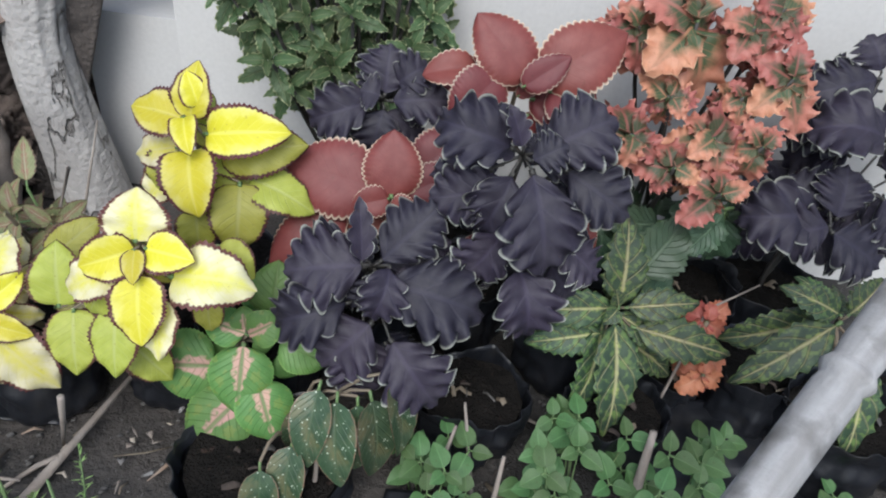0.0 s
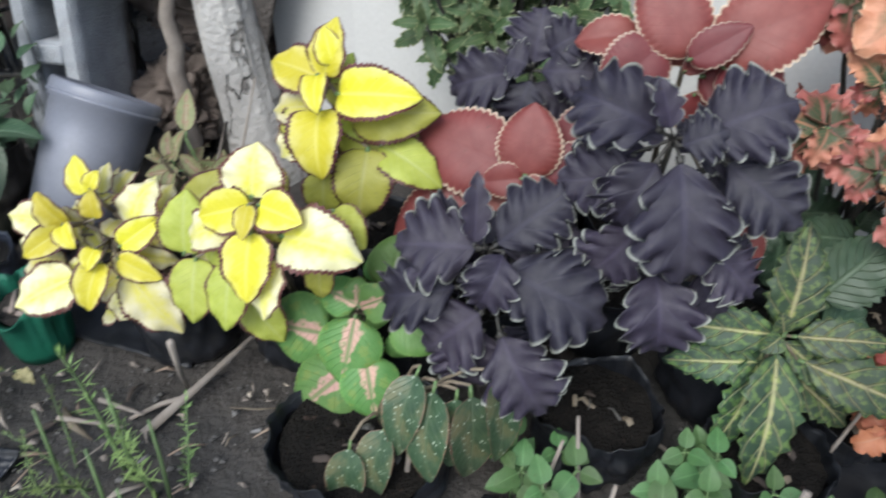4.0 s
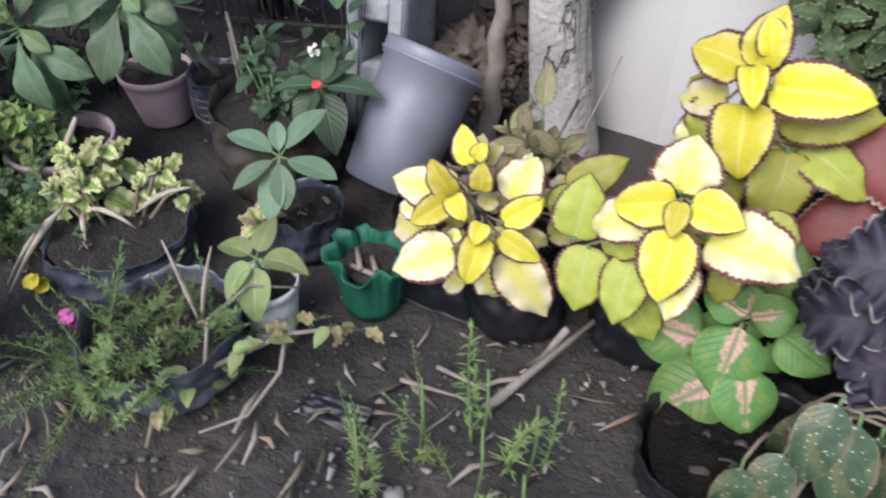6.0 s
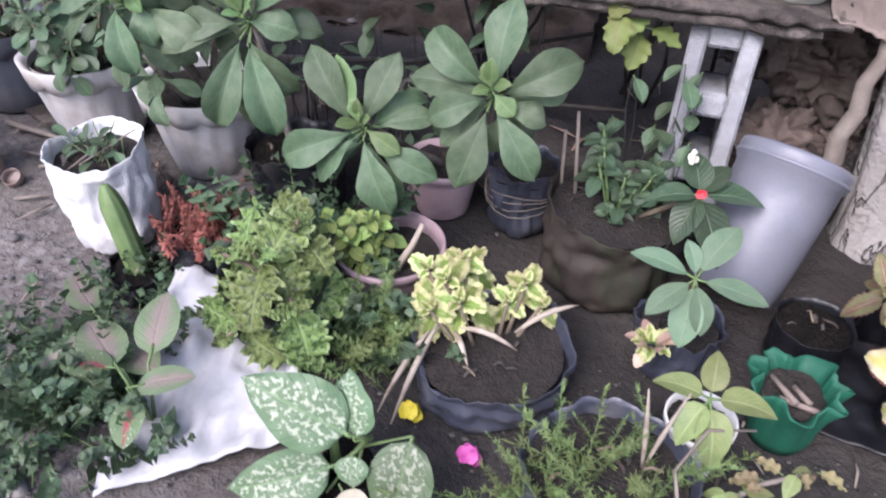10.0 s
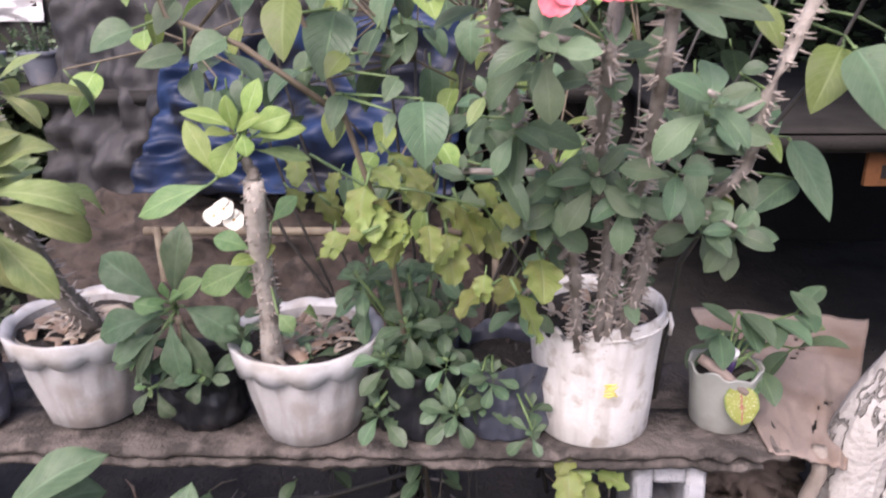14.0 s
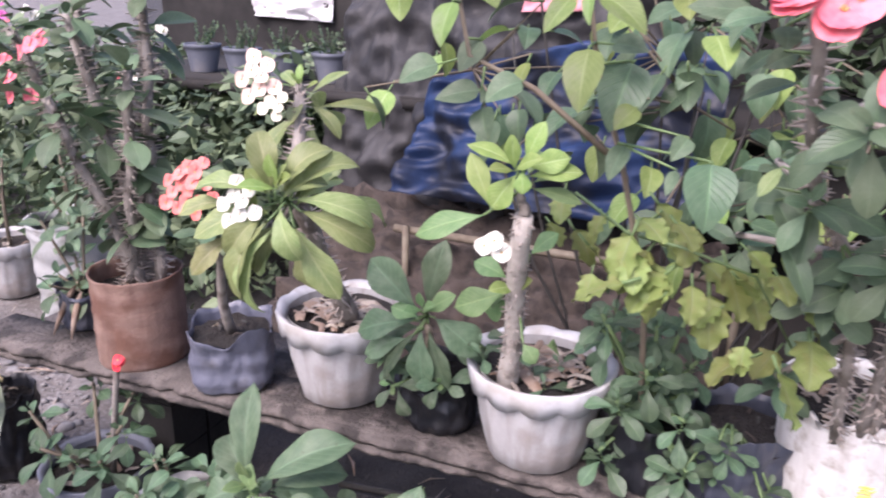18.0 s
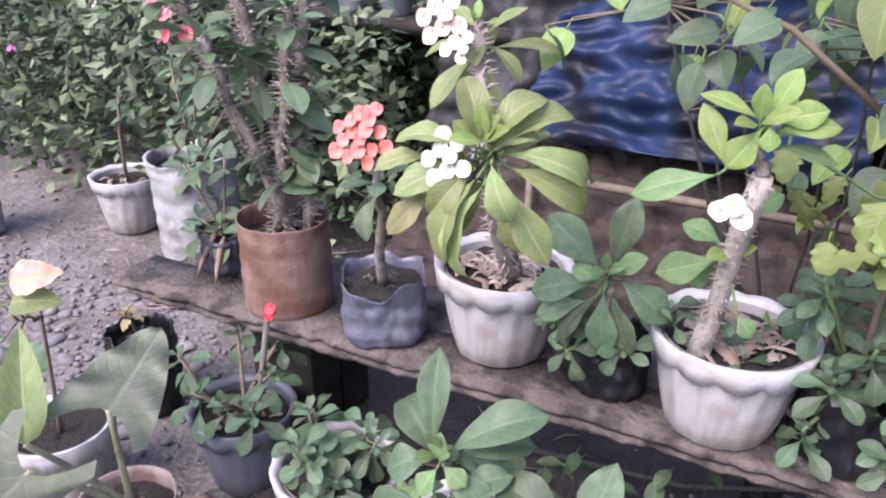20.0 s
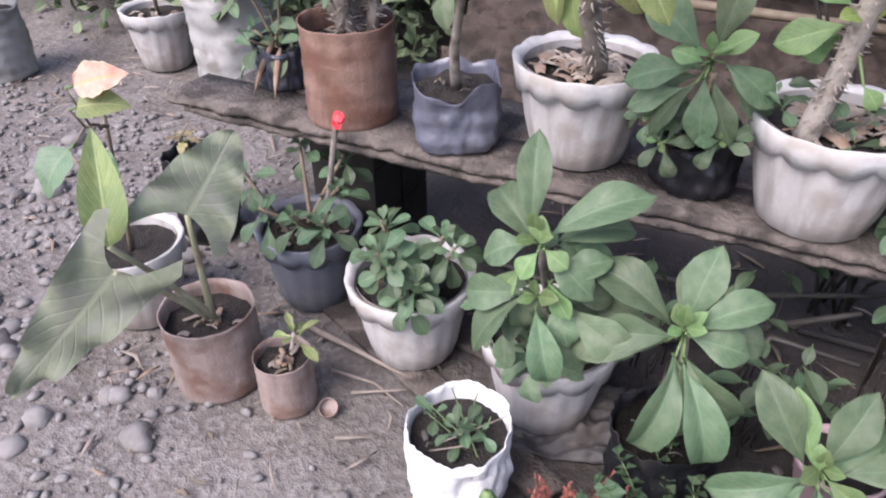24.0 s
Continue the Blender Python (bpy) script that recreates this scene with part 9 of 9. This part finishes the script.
VIN = leaves("lf_vine", 0.065, 0.06, shape="broad", teeth=4, tooth=0.34, droop=0.6, fold=0.15, ruffle=0.07, pet=0.3, ns=4)
def vine(name, pts, n, label, rg, spread=0.05):
    p = thing(name, Matrix.Translation(pts[0]), label, "vine", "hanging vines")
    q = [Vector(a) - Vector(pts[0]) for a in pts]
    stem(p, q, 0.003, 0.0015, "green_stem", 5)
    for _ in range(n):
        i = rg.randrange(len(q) - 1)
        t = q[i].lerp(q[i + 1], rg.random()) + Vector([rg.uniform(-spread, spread) for _ in range(3)])
        put_leaf(p, rg.choice(VIN), Matrix.Translation(t), rg.gauss(180, 50), rg.uniform(-70, -10), rg.uniform(0.6, 1.15), rg.uniform(-20, 20))


vine("hanging_vine", [(-0.52, 0.02, 0.92), (-0.42, -0.08, 0.90), (-0.34, -0.14, 0.91), (-0.25, -0.12, 0.88), (-0.19, -0.10, 0.78)], 36, "yellow-green lobed vine leaves trailing between the pots", rg)
vine("hanging_vine", [(-0.09, 0.01, 0.425), (-0.09, 0.0, 0.41), (-0.085, 0.0, 0.385)], 6, "yellow-green vine leaves hanging below the plank", rg, 0.035)
for x, y, z, n in ((-0.33, 0.1, 0.33, 9), (-0.05, 0.0, 0.16, 16), (-0.02, -0.04, 0.28, 10), (-0.6, 0.1, 0.25, 9), (-0.56, -0.08, 0.17, 14), (-0.78, 0.04, 0.2, 12), (-0.44, 0.0, 0.14, 12)):
    p = thing("shade_weed", (x, y, 0), "dull green round-leaved weed in the shade under the plank", "weed", "weeds under the plank")
    for _ in range(n):
        b = Vector((rg.uniform(-0.07, 0.07), rg.uniform(-0.06, 0.06), z + rg.uniform(-0.09, 0.07)))
        stem(p, curve_pts((b.x * 0.7, b.y * 0.7, 0), b, 0.02, 4, 0.01, rg), 0.0016, 0.0008, "dark_stem", 4)
        put_leaf(p, rg.choice(EU["oval"][rg.randrange(2)]), Matrix.Translation(b), rg.gauss(180, 60), rg.uniform(-50, 10), rg.uniform(0.6, 1.0))
# sticks take a dark colour in place of the plank's shade
for pts in ([(-1.1, 0.25, 0.03), (-0.6, 0.22, 0.12), (-0.2, 0.3, 0.22)], [(-0.75, 0.1, 0.02), (-0.45, 0.12, 0.2), (-0.42, 0.12, 0.22)], [(-0.5, 0.28, 0.02), (-0.1, 0.2, 0.1)], [(-0.62, 0.02, 0.01), (-0.55, 0.05, 0.16), (-0.40, 0.06, 0.15)], [(-1.3, 0.2, 0.02), (-0.9, 0.15, 0.03)]):
    twig_thing("fallen_stick", pts, 0.009, "stick lying under the plank, coloured dark for the shade there", mat="dark_stem")

# ---- low boards under the ground row, litter ----
for a, b, w in (((-1.50, -0.10), (-0.80, -0.36), 0.07), ((-1.42, -0.02), (-0.85, -0.10), 0.09)):
    d = Vector((b[0] - a[0], b[1] - a[1], 0))
    bm = bmesh.new()
    box(bm, 0, -w / 2, -0.006, d.length, w / 2, 0.010)
    bmesh.ops.bevel(bm, geom=bm.edges[:], offset=0.003, segments=1, affect="EDGES")
    tagged(part("low_board", bm, "plank", None, m=pose(a[0], a[1], 0.004, 0, 0, math.degrees(math.atan2(d.y, d.x)))), "grey weathered board lying on the soil under the pots", "board")
def ground_litter(n, x0, y0, x1, y1, seed, mats=("dry_leaf", "twig", "straw", "dry_leaf"), span=(0.02, 0.09), joined=False):
    rg2 = random.Random(seed)
    heap = bmesh.new()
    for _ in range(n):
        L, w = rg2.uniform(*span), rg2.uniform(0.004, 0.016)
        bm = bmesh.new()
        pts = [(0, 0, 0.004), (rg2.uniform(-0.01, 0.01), L * 0.5, 0.008 + rg2.uniform(0, 0.006)), (rg2.uniform(-0.01, 0.01), L, 0.004)]
        tube(bm, pts, [w * 0.2, w * 0.38, w * 0.08], 5)
        for v in bm.verts:
            v.co.z = 0.0025 + (v.co.z - 0.003) * 0.35
        if joined:
            m = pose(rg2.uniform(x0, x1), rg2.uniform(y0, y1), 0.006, 0, 0, rg2.uniform(0, 360))
            k = mats.index(rg2.choice(mats))
            move = {v: heap.verts.new(m @ v.co) for v in bm.verts}
            for f in bm.faces:
                heap.faces.new([move[v] for v in f.verts]).material_index = k
            bm.free()
            continue
        tagged(part("dry_scrap", bm, rg2.choice(mats), None, m=pose(rg2.uniform(x0, x1), rg2.uniform(y0, y1), 0.006, 0, 0, rg2.uniform(0, 360))), "dry brown leaf scrap on the soil", "litter", "scraps on the soil")
    if joined:
        tagged(part("dry_litter", heap, list(mats), None), "dry straw and leaf scraps strewn on the dirt", "litter", kind="stuff")
    else:
        heap.free()


for k, c in enumerate(([(0.24, -0.46, 0.01), (0.50, -0.50, 0.01), (0.48, -0.28, 0.03), (0.26, -0.26, 0.02)], [(0.92, -0.80, 0.01), (1.25, -0.86, 0.01), (1.22, -0.68, 0.02), (0.96, -0.64, 0.02)], [(1.3, -0.68, 0.01), (1.56, -0.70, 0.01), (1.6, -0.52, 0.03), (1.36, -0.5, 0.03)])):
    draped("plastic_scrap", c, 30, 0.007, "black_plastic", "crumpled black planting-bag plastic lying on the soil", "plastic", 60 + k, freq=4.0)
DULL = ("twig", "brown_stem", "heap_brown", "dry_leaf")
ground_litter(60, -0.2, -0.95, 0.75, -0.5, 1, DULL)
ground_litter(30, 0.1, -0.9, 0.75, -0.55, 11, DULL)
ground_litter(55, -2.9, -0.7, -1.0, 0.3, 2)
ground_litter(70, -3.4, 0.3, -1.8, 0.95, 7, ("straw", "twig", "dry_leaf"), (0.04, 0.22), True)
ground_litter(40, 0.75, -0.8, 1.6, -0.5, 3, DULL)
ground_litter(70, 0.2, -0.92, 0.8, -0.48, 13, ("twig", "straw", "gravel_stone"), (0.006, 0.022))
ground_litter(60, -1.2, -0.1, 0.1, 0.5, 4, ("brown_stem", "twig", "dry_leaf"), (0.02, 0.12), True)
ground_litter(60, -3.4, 0.2, -1.9, 1.1, 5, ("straw", "twig", "dry_leaf"), (0.02, 0.09), True)
ground_litter(45, -1.9, -0.75, -1.0, -0.2, 9, ("twig", "dry_leaf", "brown_stem"))

# ---- far pots by the gravel ----
G3 = "pots beyond the plank"
p = pot_at("far_bag_plant", -3.42, 0.40, 0, "ribbed grey plastic bag with bare pink-flowered stems", G3)
def ribbed_bag(p, r, h, mat, seed):
    bm = bmesh.new()
    prof = [(r * 0.9, 0), (r * 0.96, 0.006)]
    for k in range(1, 25):
        prof.append((r * (0.97 + 0.022 * math.sin(k * 1.5) * (0.4 + 0.6 * math.sin(k * 0.7) ** 2) + 0.06 * k / 24), h * k / 25))
    prof += [(r * 1.08, h), (r * 1.0, h * 1.005), (r * 0.97, h * 0.9), (r * 0.95, h * 0.7)]
    lathe(bm, prof, 64, lambda a, rr, z, i: (rr + 0.012 * wob(a, z * 0.7, seed, 1.5) + 0.005 * wob(a, z * 2, seed + 4, 4), z + 0.008 * wob(a, z * 0.3, seed + 6, 1.3) + (0.03 * wob(a, 0, seed + 2, 1.2) if z > h * 0.85 else 0)))
    part("bag", bm, mat, p)
    soil_disc(p, r * 0.97, h * 0.85, seed)
    return h * 0.85
surf("ribbed_plastic", (0.24, 0.245, 0.24), (0.34, 0.345, 0.335), 9, 0.5, 0.3, (0.15, 0.145, 0.13), 11, (0.48, 0.64))
h = ribbed_bag(p, 0.12, 0.27, "ribbed_plastic", 91)
for k in range(4):
    t = Vector((rng.uniform(-0.1, 0.1), rng.uniform(-0.1, 0.05), h + rng.uniform(0.2, 0.4)))
    stem(p, curve_pts((rng.uniform(-0.05, 0.05), 0, h), t, 0, 4), 0.009, 0.006, "thorny_bark")
    rosette(p, EU["oval"], t, (0, -0.3, 1), 8, 0.5, 60, -20, k * 40, 0.005, rng, 1.0)
    cluster(p, t + Vector((0, -0.04, 0.02)), "petal_pink", 2, 0.012, 0.016, rng)
p = pot_at("far_scalloped_pot", -2.93, 0.78, 0, "grey scalloped pot with bare soil and a thin stem", G3)
h = scallop_pot(p, 0.14, 0.23, "grey_pot", 92, litter_n=10)
stem(p, [(0, 0, h), (-0.02, 0.02, h + 0.2), (0, 0.03, h + 0.35)], 0.008, 0.005, "brown_stem")
rosette(p, EU["oval"], (0, 0.03, h + 0.35), (0, -0.3, 1), 12, 0.5, 60, -30, 0, 0.01, rng, 1.1)
p = pot_at("far_ribbed_bag", -2.50, 0.74, 0, "tall ribbed pale plastic bag with a leafy shrub", G3)
h = ribbed_bag(p, 0.15, 0.40, "ribbed_plastic", 93)
for k in range(9):
    t = Vector((rng.uniform(-0.12, 0.22), rng.uniform(-0.15, 0.1), h + rng.uniform(0.05, 0.45)))
    stem(p, curve_pts((0, 0, h), t, 0, 4), 0.006, 0.004, "brown_stem")
    rosette(p, EU["oval"], t, (t.x, -0.4, 1), 10, 0.5, 60, -30, k * 40, 0.008, rng, 1.3)
p = pot_at("small_bag_plant", -1.66, 0.05, SH, "small grey plastic bag with drooping leaves and dry blades", G3)
h = bag_pot(p, 0.055, 0.10, "blue_black_plastic", 94)
for k in range(6):
    t = Vector((rng.uniform(-0.09, 0.03), rng.uniform(-0.08, 0.05), h + rng.uniform(0.03, 0.25)))
    stem(p, curve_pts((0, 0, h), t, 0, 4), 0.004, 0.003, "brown_stem")
    rosette(p, EU["oval"], t, (t.x * 2, -0.4, 1), 6, 0.5, 60, -30, k * 40, 0.008, rng, 1.1)
for q in (((0.02, -0.03, 0.12), (-0.02, -0.08, 0.0)), ((0.03, -0.03, 0.1), (0.05, -0.09, 0.01))):
    bm = bmesh.new()
    tube(bm, curve_pts(q[0], q[1], 0.01, 4), [0.002, 0.007, 0.008, 0.006, 0.001], 5)
    part("dead_blade", bm, "dry_leaf", p)
p = pot_at("torn_black_bag", -1.92, -0.02, 0, "torn black plastic bag with a dead stem", G3)
h = bag_pot(p, 0.075, 0.24, "black_plastic", 95, 0.02, 0.05)
stem(p, [(0, 0, h), (-0.02, -0.02, h + 0.09), (0.03, -0.03, h + 0.14)], 0.005, 0.003, "twig")
for k in range(5):
    put_leaf(p, rng.choice(DRY), pose(-0.01, -0.02, h + 0.08), k * 70, rng.uniform(-30, 40), 0.7)

# hedge beyond, as one mass of leaves
def hedge(name, x0, y0, x1, y1, z1, n, mats, label, seed, size=(0.05, 0.09)):
    rg3 = np.random.RandomState(seed)
    vs, fs, mi = [], [], []
    for k in range(n):
        x, y = rg3.uniform(x0, x1), rg3.uniform(y0, y1)
        top = z1 * (0.75 + 0.35 * noise.noise(Vector((x * 1.3, y * 1.3, seed))))
        z = top * rg3.uniform(0.02, 1.0) ** 0.8
        L = rg3.uniform(*size)
        d = Vector((rg3.normal(0, 1), rg3.normal(-0.7, 0.7), rg3.normal(-0.1, 0.6))).normalized()
        s = d.cross(Vector((rg3.normal(), rg3.normal(), 1.2))).normalized() * L * 0.28
        p0 = Vector((x, y, z))
        b = len(vs)
        up = d.cross(s).normalized() * L * 0.06
        vs += [p0[:], (p0 + d * L * 0.4 + s + up)[:], (p0 + d * L)[:], (p0 + d * L * 0.4 - s + up)[:], (p0 + d * L * 0.45)[:]]
        fs += [(b, b + 1, b + 4), (b + 1, b + 2, b + 4), (b + 2, b + 3, b + 4), (b + 3, b, b + 4)]
        mi += [k % len(mats)] * 4
    me = bpy.data.meshes.new(name)
    me.from_pydata(vs, [], fs)
    for k in mats:
        me.materials.append(MATS[k])
    me.polygons.foreach_set("material_index", mi)
    return tagged(new(name, me), label, "hedge", kind="stuff")


surf("hedge_a", (0.05, 0.082, 0.042), (0.085, 0.125, 0.065), 4, 0.6, 0.0)
surf("hedge_b", (0.12, 0.165, 0.085), (0.18, 0.23, 0.125), 4, 0.6, 0.0)
hedge("hedge", -5.2, 0.86, -1.9, 2.3, 1.15, 12000, ("hedge_a", "hedge_b"), "dense dark green leafy bushes beyond the far pots", 3)
hedge("hedge", -2.0, 2.45, 2.6, 3.2, 1.75, 4000, ("hedge_a",), "dark green foliage against the yard wall", 6, (0.07, 0.13))
hedge("hedge", -7.0, -6.0, -5.4, 3.0, 1.6, 5000, ("hedge_a", "hedge_b"), "green bushes along the far side of the path", 4, (0.09, 0.16))
p = thing("pink_flower_stems", (-3.1, 1.2, 0), "pink and magenta blooms over the far bushes", "flower", "far flowers")
for k in range(16):
    b = Vector((rng.uniform(-0.9, 0.7), rng.uniform(-0.25, 0.1), rng.uniform(0.5, 1.1)))
    stem(p, [(b.x, b.y + 0.1, 0), b], 0.004, 0.002)
    cluster(p, b, rng.choice(("petal_magenta", "petal_pink", "petal_white")), 3, 0.03, 0.022, rng)
